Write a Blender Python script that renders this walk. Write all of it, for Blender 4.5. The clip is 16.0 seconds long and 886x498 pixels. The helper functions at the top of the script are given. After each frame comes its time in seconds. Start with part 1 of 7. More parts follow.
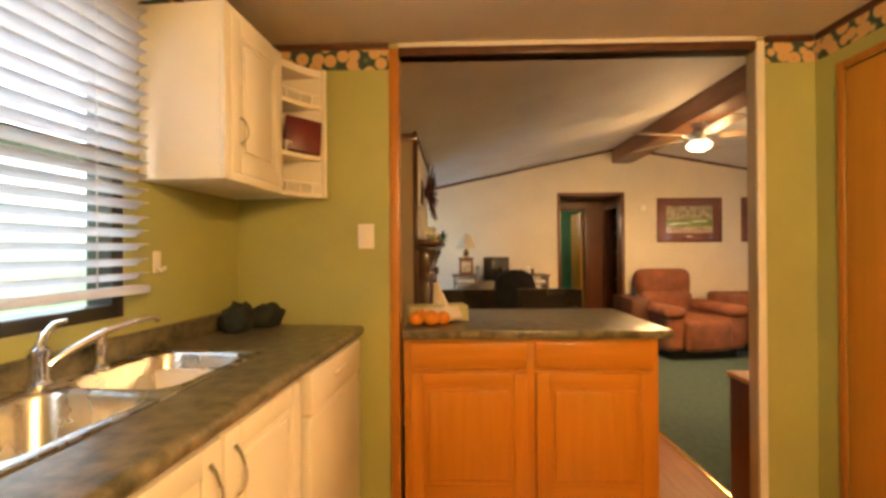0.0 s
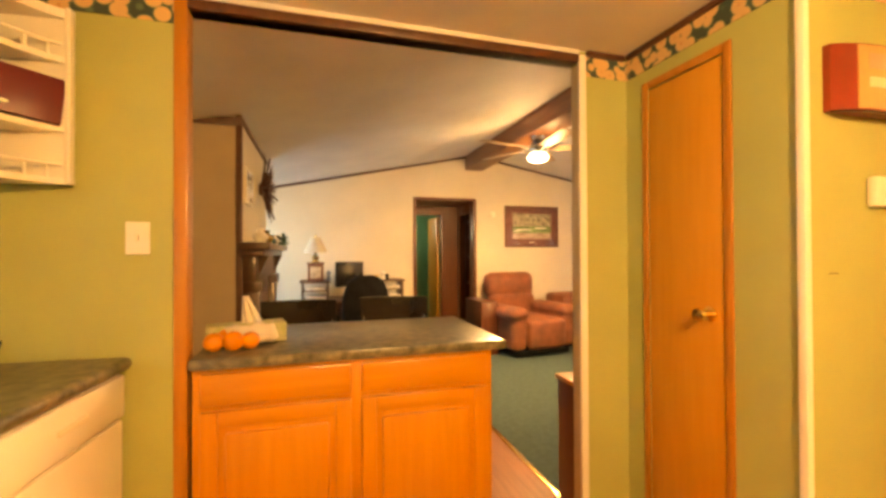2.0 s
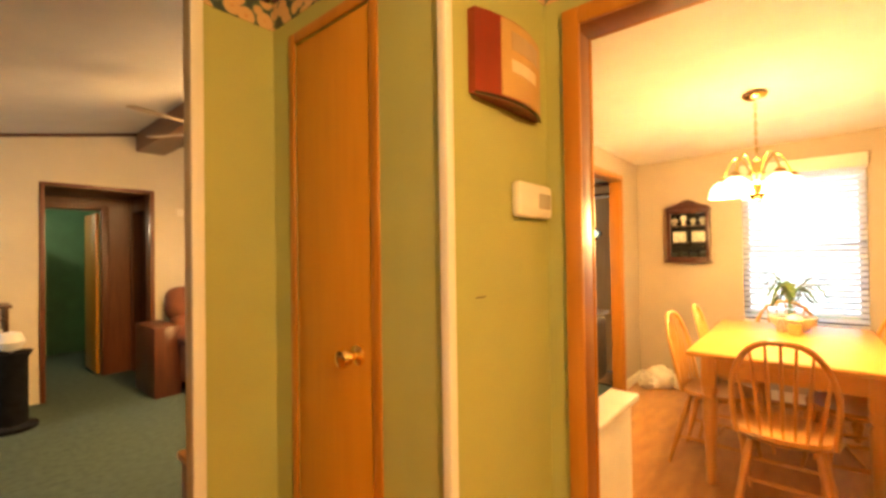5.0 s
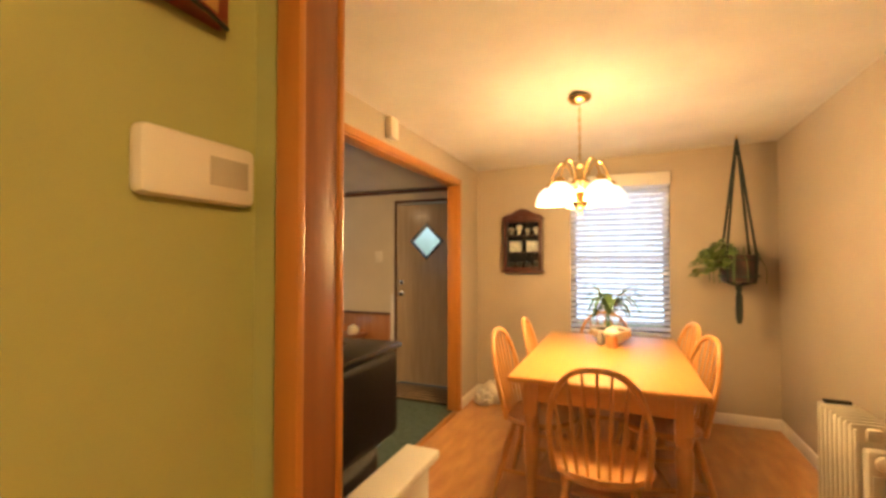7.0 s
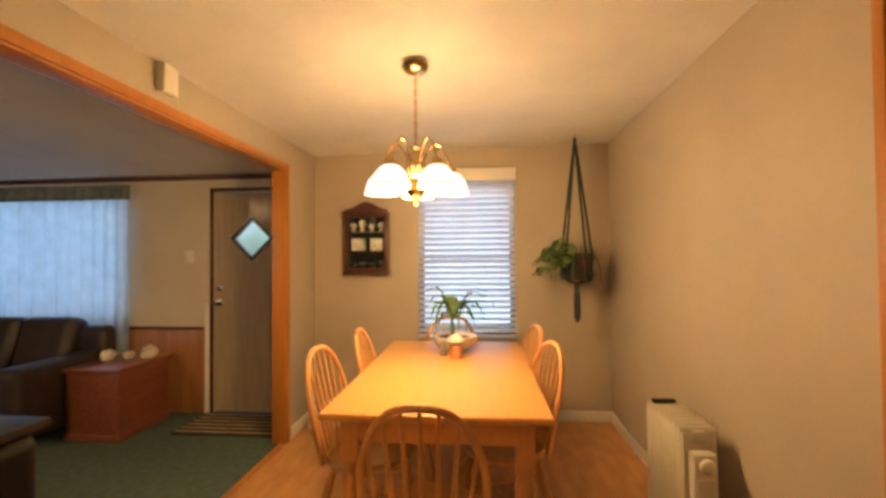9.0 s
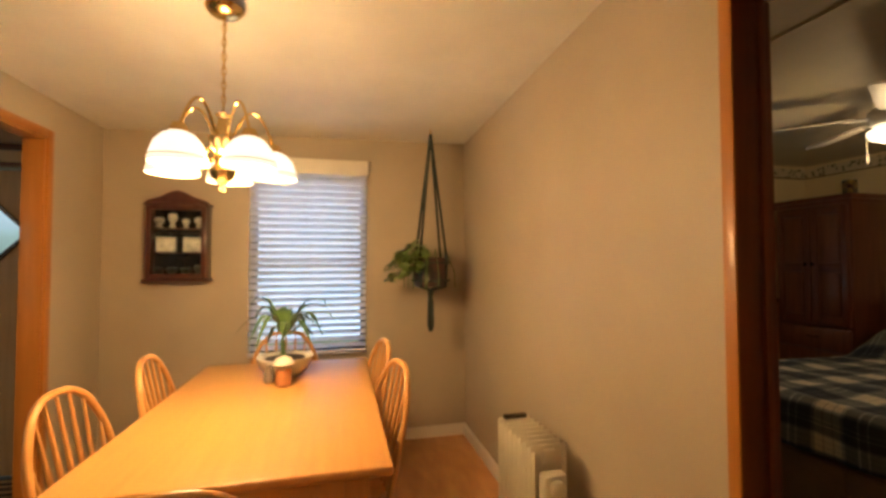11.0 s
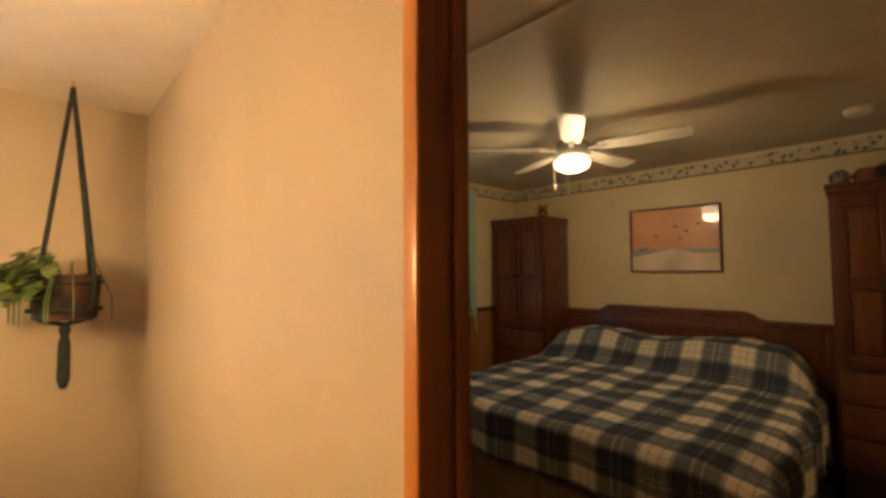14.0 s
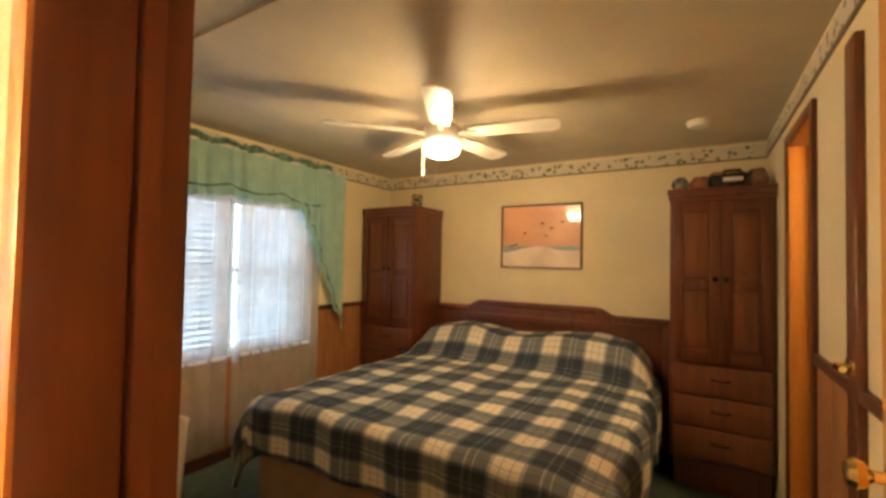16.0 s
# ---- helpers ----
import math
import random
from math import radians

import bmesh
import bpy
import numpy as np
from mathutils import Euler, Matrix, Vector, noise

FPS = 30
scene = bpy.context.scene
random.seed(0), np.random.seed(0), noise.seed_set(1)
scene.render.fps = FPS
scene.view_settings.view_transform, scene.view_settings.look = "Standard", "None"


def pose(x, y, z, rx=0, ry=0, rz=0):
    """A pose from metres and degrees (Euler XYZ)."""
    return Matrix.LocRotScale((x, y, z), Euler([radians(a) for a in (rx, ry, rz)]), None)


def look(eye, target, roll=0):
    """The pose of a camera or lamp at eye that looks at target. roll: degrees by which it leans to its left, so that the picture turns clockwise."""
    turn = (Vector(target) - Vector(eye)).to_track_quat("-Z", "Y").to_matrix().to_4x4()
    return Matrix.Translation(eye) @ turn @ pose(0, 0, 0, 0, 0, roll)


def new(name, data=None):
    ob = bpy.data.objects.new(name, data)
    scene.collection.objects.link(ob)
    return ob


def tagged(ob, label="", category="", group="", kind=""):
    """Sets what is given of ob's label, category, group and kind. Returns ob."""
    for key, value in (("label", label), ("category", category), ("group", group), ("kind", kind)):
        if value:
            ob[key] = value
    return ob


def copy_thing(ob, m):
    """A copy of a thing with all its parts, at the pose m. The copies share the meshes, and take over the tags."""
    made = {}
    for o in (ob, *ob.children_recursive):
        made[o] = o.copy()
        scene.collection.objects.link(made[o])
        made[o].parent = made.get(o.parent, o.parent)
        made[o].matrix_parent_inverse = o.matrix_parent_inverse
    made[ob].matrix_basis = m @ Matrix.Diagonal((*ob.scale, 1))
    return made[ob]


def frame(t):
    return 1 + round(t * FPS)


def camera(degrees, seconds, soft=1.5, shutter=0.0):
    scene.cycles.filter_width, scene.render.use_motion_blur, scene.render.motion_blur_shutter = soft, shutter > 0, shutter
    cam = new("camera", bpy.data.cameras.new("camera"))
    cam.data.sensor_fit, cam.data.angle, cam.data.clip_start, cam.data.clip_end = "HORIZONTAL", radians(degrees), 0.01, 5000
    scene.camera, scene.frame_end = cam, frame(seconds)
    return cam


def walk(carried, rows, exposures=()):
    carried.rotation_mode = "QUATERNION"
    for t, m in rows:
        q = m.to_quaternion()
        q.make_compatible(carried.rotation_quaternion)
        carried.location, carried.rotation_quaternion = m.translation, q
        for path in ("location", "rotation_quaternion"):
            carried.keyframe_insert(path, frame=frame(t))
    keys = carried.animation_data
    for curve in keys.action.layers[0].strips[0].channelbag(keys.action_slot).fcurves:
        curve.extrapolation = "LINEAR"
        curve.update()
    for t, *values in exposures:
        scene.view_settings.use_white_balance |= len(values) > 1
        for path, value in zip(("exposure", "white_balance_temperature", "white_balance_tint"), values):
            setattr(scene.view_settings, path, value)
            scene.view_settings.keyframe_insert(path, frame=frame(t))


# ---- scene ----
cam = camera(92.27, 16.0, soft=3.2)
# seconds, x, y, eye height, yaw, pitch, roll
ROWS = [
    (0.0, 0.020, -0.011, 1.266, 1.43, 0.16, 0.42),
    (0.5, 0.060, 0.046, 1.261, -2.18, 0.41, 1.07),
    (1.0, 0.109, 0.089, 1.271, -6.39, 0.48, 1.29),
    (1.5, 0.158, 0.141, 1.272, -11.09, 0.51, 0.89),
    (2.0, 0.216, 0.213, 1.276, -16.26, 0.51, 0.27),
    (2.5, 0.289, 0.280, 1.277, -22.02, 0.73, -0.12),
    (3.0, 0.400, 0.348, 1.281, -27.85, 0.85, -0.16),
    (3.5, 0.509, 0.394, 1.292, -33.28, 1.12, 0.04),
    (4.0, 0.629, 0.441, 1.303, -38.62, 1.06, 0.58),
    (4.5, 0.755, 0.487, 1.307, -44.15, 0.92, 0.67),
    (5.0, 0.875, 0.524, 1.314, -49.61, 0.68, 0.84),
    (7.5, 1.671, 0.526, 1.330, -71.64, 1.39, 0.23),
    (8.0, 1.809, 0.492, 1.334, -76.22, 1.17, 0.71),
    (10.5, 2.288, 0.372, 1.321, -98.41, 1.82, -0.25),
    (11.0, 2.371, 0.318, 1.322, -103.24, 1.80, 0.14),
    (11.5, 2.451, 0.255, 1.321, -108.33, 1.84, 0.48),
    (12.0, 2.541, 0.198, 1.331, -114.09, 1.61, 0.54),
    (12.5, 2.593, 0.113, 1.352, -119.61, 1.59, 0.51),
    (13.0, 2.632, 0.023, 1.350, -124.88, 2.01, 0.48),
    (13.5, 2.665, -0.075, 1.361, -129.55, 2.24, 0.42),
    (14.0, 2.688, -0.161, 1.370, -133.87, 2.69, 0.35),
    (14.5, 2.724, -0.245, 1.378, -138.35, 2.42, 0.05),
    (15.0, 2.752, -0.348, 1.380, -142.44, 1.81, -0.27),
    (15.5, 2.769, -0.416, 1.380, -146.18, 1.62, -0.74),
    (16.0, 2.754, -0.491, 1.377, -148.96, 1.66, -1.11),
]
EXPOSURES = [(0.0, 0.6, 6600, 10), (1.5, 1.15, 7500, 10), (3.5, 1.32, 7800, 10), (5.0, 0.7, 7200, 10), (7.5, -0.2, 6000, 10), (10.5, -0.7, 5900, 10), (12.5, -0.75, 5900, 10), (14.0, -0.05, 5900, 10), (15.0, 0.5, 6000, 10), (15.5, 0.8, 6000, 10), (16.0, 1.28, 6000, 10)]
walk(cam, [(t, pose(x, y, z, 90 + pitch, roll, yaw)) for t, x, y, z, yaw, pitch, roll in ROWS], EXPOSURES)

# ---- world ----
world = bpy.data.worlds.new("world")
scene.world = world
world.use_nodes = True
wn = world.node_tree.nodes
sky = wn.new("ShaderNodeTexSky")
sky.sky_type, sky.sun_disc = "NISHITA", False
sky.sun_elevation, sky.sun_rotation = radians(28), radians(200)
world.node_tree.links.new(sky.outputs[0], wn["Background"].inputs[0])
wn["Background"].inputs[1].default_value = 0.12


def lamp(name, kind, energy, color, m, size=0.1, size_y=None):
    data = bpy.data.lights.new(name, kind)
    data.energy, data.color = energy, color
    if kind == "AREA":
        data.size = size
        if size_y:
            data.shape, data.size_y = "RECTANGLE", size_y
    elif kind == "SUN":
        data.angle = size
    else:
        data.shadow_soft_size = size
    ob = new(name, data)
    ob.matrix_world = m
    return ob


WARM = (1.0, 0.56, 0.20)
lamp("sun", "SUN", 0.9, (1.0, 0.95, 0.88), look((0, 0, 10), (3, 8, 5)), radians(12))
# ceiling fixture of the kitchen, behind the walker
lamp("kitchen_lamp", "POINT", 108, WARM, pose(0.75, -0.55, 1.98), 0.14)
# bulbs of the chandelier, the two ceiling fans
lamp("chandelier_lamp", "POINT", 146, (1.0, 0.59, 0.205), pose(4.012, 0.735, 1.60), 0.16)
lamp("living_fan_lamp", "POINT", 31, (1.0, 0.60, 0.25), pose(2.33, 4.04, 2.165), 0.2)
lamp("living_fan_bowl_lamp", "AREA", 40, (1.0, 0.60, 0.25), pose(2.33, 4.04, 2.155), 0.18)
lamp("bedroom_fan_lamp", "POINT", 20, (1.0, 0.65, 0.29), pose(3.98, -2.49, 1.955), 0.09)
lamp("bathroom_lamp", "POINT", 18, (1.0, 0.65, 0.27), pose(1.85, -2.78, 1.9), 0.1)
lamp("green_room_lamp", "POINT", 12, (1.0, 0.85, 0.6), pose(1.2, 7.6, 1.9), 0.1)
# daylight of the sky at the windows
DAY = (0.60, 0.76, 1.0)
lamp("dining_window_light", "AREA", 12, DAY, pose(5.75, 0.55, 1.4, 0, 90, 0), 1.3, 0.8)
lamp("living_window_light", "AREA", 26, DAY, pose(5.75, 4.4, 1.4, 0, 90, 0), 1.2, 1.7)
lamp("living_side_window_light", "AREA", 7, DAY, pose(-1.02, 5.2, 1.32, 0, -90, 0), 1.0, 0.75)
lamp("bedroom_window_light", "AREA", 7, DAY, pose(5.75, -2.35, 1.25, 0, 90, 0), 1.1, 1.1)

# ---- materials ----
def mat(name, color, rough=0.6, vary=0.08, scale=6.0, bump=0.15, bump_scale=60.0, metal=0.0, stretch=(1, 1, 1), color2=None, coat=0.0, spec=0.5):
    """A surface with broad stains and fine relief."""
    m = bpy.data.materials.new(name)
    m.use_nodes = True
    nt = m.node_tree
    b = nt.nodes["Principled BSDF"]
    b.inputs["Roughness"].default_value, b.inputs["Metallic"].default_value = rough, metal
    b.inputs["Coat Weight"].default_value = coat
    b.inputs["Specular IOR Level"].default_value = spec
    tc = nt.nodes.new("ShaderNodeTexCoord")
    mp = nt.nodes.new("ShaderNodeMapping")
    mp.inputs["Scale"].default_value = stretch
    nt.links.new(tc.outputs["Object"], mp.inputs[0])
    n1 = nt.nodes.new("ShaderNodeTexNoise")
    n1.inputs["Scale"].default_value, n1.inputs["Detail"].default_value = scale, 6
    nt.links.new(mp.outputs[0], n1.inputs["Vector"])
    ramp = nt.nodes.new("ShaderNodeMix")
    ramp.data_type = "RGBA"
    c2 = color2 or tuple(min(1, c * (1 + 2.2 * vary)) for c in color)
    c1 = color if color2 else tuple(c * (1 - 2.2 * vary) for c in color)
    ramp.inputs[6].default_value, ramp.inputs[7].default_value = (*c1, 1), (*c2, 1)
    stretch_f = nt.nodes.new("ShaderNodeMapRange")
    stretch_f.inputs[1].default_value, stretch_f.inputs[2].default_value = 0.3, 0.7
    nt.links.new(n1.outputs[0], stretch_f.inputs[0])
    nt.links.new(stretch_f.outputs[0], ramp.inputs[0])
    nt.links.new(ramp.outputs[2], b.inputs["Base Color"])
    n2 = nt.nodes.new("ShaderNodeTexNoise")
    n2.inputs["Scale"].default_value, n2.inputs["Detail"].default_value = bump_scale, 3
    nt.links.new(mp.outputs[0], n2.inputs["Vector"])
    bp = nt.nodes.new("ShaderNodeBump")
    bp.inputs["Strength"].default_value, bp.inputs["Distance"].default_value = bump, 0.004
    nt.links.new(n2.outputs[0], bp.inputs["Height"])
    if bump > 0.012:
        nt.links.new(bp.outputs[0], b.inputs["Normal"])
    rr = nt.nodes.new("ShaderNodeMapRange")
    rr.inputs[3].default_value, rr.inputs[4].default_value = max(0.02, rough - 0.05), min(1, rough + 0.05)
    nt.links.new(n1.outputs[0], rr.inputs[0])
    nt.links.new(rr.outputs[0], b.inputs["Roughness"])
    return m


def wood(name, dark, light, rough=0.4, axis=2, scale=5.0, coat=0.15):
    st = [7, 7, 7]
    st[axis] = 0.6
    m = mat(name, dark, rough, scale=scale, bump=0.08, bump_scale=14, stretch=st, color2=light, coat=coat)
    return m


def glow(name, color, strength):
    m = bpy.data.materials.new(name)
    m.use_nodes = True
    b = m.node_tree.nodes["Principled BSDF"]
    b.inputs["Base Color"].default_value = (0.8, 0.78, 0.74, 1)
    b.inputs["Emission Color"].default_value = (*color, 1)
    b.inputs["Emission Strength"].default_value = strength
    b.inputs["Roughness"].default_value = 0.3
    return m


def glass(name, color=(0.9, 0.95, 0.95), rough=0.02, ior=1.1):
    m = bpy.data.materials.new(name)
    m.use_nodes = True
    b = m.node_tree.nodes["Principled BSDF"]
    b.inputs["Base Color"].default_value = (*color, 1)
    b.inputs["Transmission Weight"].default_value, b.inputs["Roughness"].default_value, b.inputs["IOR"].default_value = 1, rough, ior
    return m


def sheer(name, color, see):
    """Thin woven cloth that lets some light through."""
    m = mat(name, color, 0.85, 0.08, 9, 0.2, 200)
    nt = m.node_tree
    b, out = nt.nodes["Principled BSDF"], nt.nodes["Material Output"]
    tr, tl, mx, mx2 = (nt.nodes.new(k) for k in ("ShaderNodeBsdfTransparent", "ShaderNodeBsdfTranslucent", "ShaderNodeMixShader", "ShaderNodeMixShader"))
    tl.inputs[0].default_value = (*color, 1)
    mx.inputs[0].default_value, mx2.inputs[0].default_value = 0.5, see
    nt.links.new(b.outputs[0], mx.inputs[1])
    nt.links.new(tl.outputs[0], mx.inputs[2])
    nt.links.new(mx.outputs[0], mx2.inputs[1])
    nt.links.new(tr.outputs[0], mx2.inputs[2])
    nt.links.new(mx2.outputs[0], out.inputs[0])
    return m


M_GREEN = mat("green_wallpaper", (0.36, 0.37, 0.13), 0.6, 0.03, 3, 0.1, 90)
M_TAUPE = mat("taupe_wall_paint", (0.415, 0.35, 0.26), 0.5, 0.03, 2, 0.12, 70)
M_CREAM = mat("cream_wall_panel", (0.62, 0.545, 0.41), 0.6, 0.03, 2, 0.1, 80)
M_CREAM2 = mat("bedroom_wall_paint", (0.67, 0.575, 0.365), 0.6, 0.03, 2, 0.1, 80)
M_CEIL = mat("ceiling_board", (0.66, 0.62, 0.57), 0.75, 0.03, 3, 0.25, 120)
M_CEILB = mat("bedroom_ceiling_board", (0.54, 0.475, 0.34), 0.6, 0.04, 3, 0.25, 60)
M_GREENROOM = mat("green_room_paint", (0.10, 0.25, 0.14), 0.6, 0.04)
M_PANEL = wood("wainscot_wood", (0.27, 0.11, 0.035), (0.38, 0.17, 0.06), 0.45)
M_TANPANEL = mat("tan_wall_panel", (0.42, 0.33, 0.22), 0.55, 0.03, 3)
M_CARPET = mat("green_carpet", (0.078, 0.112, 0.098), 0.95, 0.08, 22, 0.9, 260, spec=0.1)
M_LINO = mat("dining_vinyl", (0.40, 0.185, 0.06), 0.34, scale=9, bump=0.05, bump_scale=30, stretch=(0.5, 1.6, 1), color2=(0.56, 0.29, 0.10))
M_LAM = wood("kitchen_laminate", (0.24, 0.09, 0.035), (0.36, 0.15, 0.06), 0.35, 1)
M_OAK = wood("honey_oak", (0.46, 0.172, 0.013), (0.53, 0.212, 0.020), 0.32, 2)
M_OAKH = wood("honey_oak_horizontal", (0.46, 0.172, 0.013), (0.53, 0.212, 0.020), 0.32, 0)
M_TRIM = wood("oak_casing", (0.36, 0.138, 0.016), (0.43, 0.173, 0.025), 0.4, 2)
M_DOORWOOD = wood("pantry_door_veneer", (0.48, 0.21, 0.022), (0.53, 0.24, 0.030), 0.42, 2)
M_DARKTRIM = wood("dark_walnut_trim", (0.055, 0.018, 0.01), (0.10, 0.035, 0.018), 0.45, 1)
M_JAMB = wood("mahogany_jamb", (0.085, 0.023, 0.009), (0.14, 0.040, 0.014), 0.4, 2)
# darker copy of the casing oak; shade on the dining lining is in the colour
M_TRIM_SHADED = wood("shaded_oak_lining", (0.19, 0.062, 0.014), (0.26, 0.090, 0.022), 0.4, 2)
M_BEAM = wood("stained_beam", (0.15, 0.055, 0.02), (0.24, 0.095, 0.035), 0.5, 1)
M_CHERRY = wood("dark_cherry", (0.07, 0.018, 0.009), (0.13, 0.038, 0.017), 0.3, 2)
M_CHERRYP = wood("cherry_panel", (0.105, 0.032, 0.013), (0.17, 0.058, 0.023), 0.35, 2)
M_PINE = mat("light_oak_table", (0.58, 0.29, 0.075), 0.3, scale=5, bump=0.008, bump_scale=10, stretch=(0.6, 7, 7), color2=(0.63, 0.325, 0.09), coat=0.1)
M_PINEV = wood("light_oak_chair", (0.52, 0.25, 0.065), (0.63, 0.33, 0.10), 0.3, 2, coat=0.2)
M_WHITE = mat("white_cabinet_paint", (0.74, 0.70, 0.62), 0.38, 0.02, 4, 0.06, 40)
M_WHITETRIM = mat("white_trim_paint", (0.74, 0.70, 0.62), 0.4, 0.03, 5, 0.08, 40)
M_PLASTIC = mat("ivory_plastic", (0.72, 0.67, 0.55), 0.35, 0.02, 4, 0.03, 60)
M_BLIND = sheer("white_blind_slat", (0.78, 0.78, 0.80), 0.0)
M_STEEL = mat("brushed_steel", (0.50, 0.49, 0.47), 0.27, 0.04, 10, 0.0, 120, 1.0)
M_CHROME = mat("chrome", (0.80, 0.80, 0.80), 0.08, 0.02, 5, 0.0, 30, 1.0)
M_BRASS = mat("polished_brass", (0.86, 0.64, 0.27), 0.18, 0.05, 8, 0.03, 60, 1.0)
M_BLACK = mat("black_plastic", (0.015, 0.014, 0.014), 0.25, 0.1, 6, 0.05, 80)
M_BLACKMATTE = mat("black_fabric", (0.008, 0.008, 0.009), 0.9, 0.2, 12, 0.3, 150, spec=0.15)
M_LEATHER = mat("dark_leather", (0.022, 0.014, 0.012), 0.4, 0.15, 8, 0.4, 60)
M_RECLINER = mat("russet_upholstery", (0.20, 0.065, 0.028), 0.7, 0.14, 7, 0.4, 90)
M_FRAMEBLACK = mat("bronze_window_frame", (0.02, 0.018, 0.016), 0.4, 0.1)
M_FANWHITE = mat("white_fan_blade", (0.70, 0.66, 0.58), 0.4, 0.03, 6, 0.05, 40)
M_SHADE = glow("lit_frosted_shade", (1.0, 0.80, 0.54), 2.6)
M_BOWL = glow("lit_glass_bowl", (1.0, 0.76, 0.46), 5.0)
M_PANE = glass("window_pane")
M_PICGLASS = glass("picture_glass", (0.98, 0.98, 0.98), 0.02, 1.45)
M_LEAF = mat("leaf_green", (0.035, 0.085, 0.02), 0.45, scale=18, bump=0.1, color2=(0.10, 0.17, 0.04))
M_LEAF2 = mat("variegated_leaf", (0.05, 0.12, 0.02), 0.45, scale=30, bump=0.1, color2=(0.22, 0.28, 0.08))

# ---- mesh tools ----
def obj(name, bm, mats, parent=None, smooth=False, m=None):
    me = bpy.data.meshes.new(name)
    bm.normal_update()
    bm.to_mesh(me)
    bm.free()
    for k in mats if isinstance(mats, (list, tuple)) else [mats]:
        me.materials.append(k)
    if smooth:
        me.polygons.foreach_set("use_smooth", [True] * len(me.polygons))
        me.set_sharp_from_angle(angle=radians(40))
    ob = new(name, me)
    ob.parent = parent
    if m is not None:
        ob.matrix_basis = m
    return ob


def add_box(bm, x0, x1, y0, y1, z0, z1, bevel=0.0, mi=0, seg=2):
    r = bmesh.ops.create_cube(bm, size=1, matrix=Matrix.Translation(((x0 + x1) / 2, (y0 + y1) / 2, (z0 + z1) / 2)) @ Matrix.Diagonal((abs(x1 - x0), abs(y1 - y0), abs(z1 - z0), 1)))
    fs = {f for v in r["verts"] for f in v.link_faces}
    for f in fs:
        f.material_index = mi
    if bevel:
        es = list({e for f in fs for e in f.edges})
        g = bmesh.ops.bevel(bm, geom=es, offset=bevel, segments=seg, profile=0.5, affect="EDGES", material=-1)
    return r


def box(name, x0, x1, y0, y1, z0, z1, mats, parent=None, bevel=0.004, seg=2):
    bm = bmesh.new()
    add_box(bm, x0, x1, y0, y1, z0, z1, bevel, 0, seg)
    return obj(name, bm, mats, parent, smooth=bevel > 0)


def boxes(name, rows, mats, parent=None, bevel=0.003):
    bm = bmesh.new()
    for r in rows:
        add_box(bm, *r[:6], bevel, r[6] if len(r) > 6 else 0)
    return obj(name, bm, mats, parent, smooth=bevel > 0)


def add_lathe(bm, profile, n=24, m=Matrix(), mi=0):
    """profile: (radius, height) from bottom to top, turned about z."""
    rings = []
    for r, z in profile:
        rings.append([bm.verts.new(m @ Vector((r * math.cos(2 * math.pi * k / n), r * math.sin(2 * math.pi * k / n), z))) for k in range(n)] if r > 1e-5 else [bm.verts.new(m @ Vector((0, 0, z)))])
    for a, b in zip(rings, rings[1:]):
        for k in range(n):
            j = (k + 1) % n
            vs = [a[k % len(a)], a[j % len(a)], b[j % len(b)], b[k % len(b)]]
            vs = [v for i, v in enumerate(vs) if v not in vs[:i]]
            if len(vs) > 2:
                bm.faces.new(vs).material_index = mi
    for ring, flip in ((rings[0], True), (rings[-1], False)):
        if len(ring) > 2:
            bm.faces.new(ring[::-1] if flip else ring).material_index = mi


def lathe(name, profile, mats, parent=None, n=24, m=None):
    bm = bmesh.new()
    add_lathe(bm, profile, n)
    return obj(name, bm, mats, parent, True, m)


def add_tube(bm, pts, radius, n=8, mi=0, flat=1.0, closed=False):
    """A round bar along points; radius may be one number or one a point."""
    pts = [Vector(p) for p in pts]
    rad = radius if isinstance(radius, (list, tuple)) else [radius] * len(pts)
    rings, up = [], None
    for i, p in enumerate(pts):
        if closed:
            d = pts[(i + 1) % len(pts)] - pts[i - 1]
        else:
            d = pts[min(i + 1, len(pts) - 1)] - pts[max(i - 1, 0)]
        d.normalize()
        if up is None:
            up = Vector((0, 0, 1)) if abs(d.z) < 0.9 else Vector((1, 0, 0))
        s = d.cross(up).normalized()
        up = s.cross(d).normalized()
        rings.append([bm.verts.new(p + rad[i] * (math.cos(2 * math.pi * k / n) * s + flat * math.sin(2 * math.pi * k / n) * up)) for k in range(n)])
    pairs = list(zip(rings, rings[1:])) + ([(rings[-1], rings[0])] if closed else [])
    for a, b in pairs:
        for k in range(n):
            bm.faces.new((a[k], a[(k + 1) % n], b[(k + 1) % n], b[k])).material_index = mi
    if not closed:
        bm.faces.new(rings[0][::-1]).material_index = mi
        bm.faces.new(rings[-1]).material_index = mi


def tube(name, pts, radius, mats, parent=None, n=8, flat=1.0, closed=False):
    bm = bmesh.new()
    add_tube(bm, pts, radius, n, 0, flat, closed)
    return obj(name, bm, mats, parent, True)


def add_prism(bm, outline, axis, a0, a1, mi=0):
    """A flat outline pulled along an axis (0, 1 or 2)."""
    def at(u, v, a):
        p = [u, v]
        p.insert(axis, a)
        return bm.verts.new(p)
    lo, hi = [at(u, v, a0) for u, v in outline], [at(u, v, a1) for u, v in outline]
    n = len(outline)
    for k in range(n):
        bm.faces.new((lo[k], lo[(k + 1) % n], hi[(k + 1) % n], hi[k])).material_index = mi
    bm.faces.new(lo[::-1]).material_index = mi
    bm.faces.new(hi).material_index = mi
    bmesh.ops.recalc_face_normals(bm, faces=bm.faces)


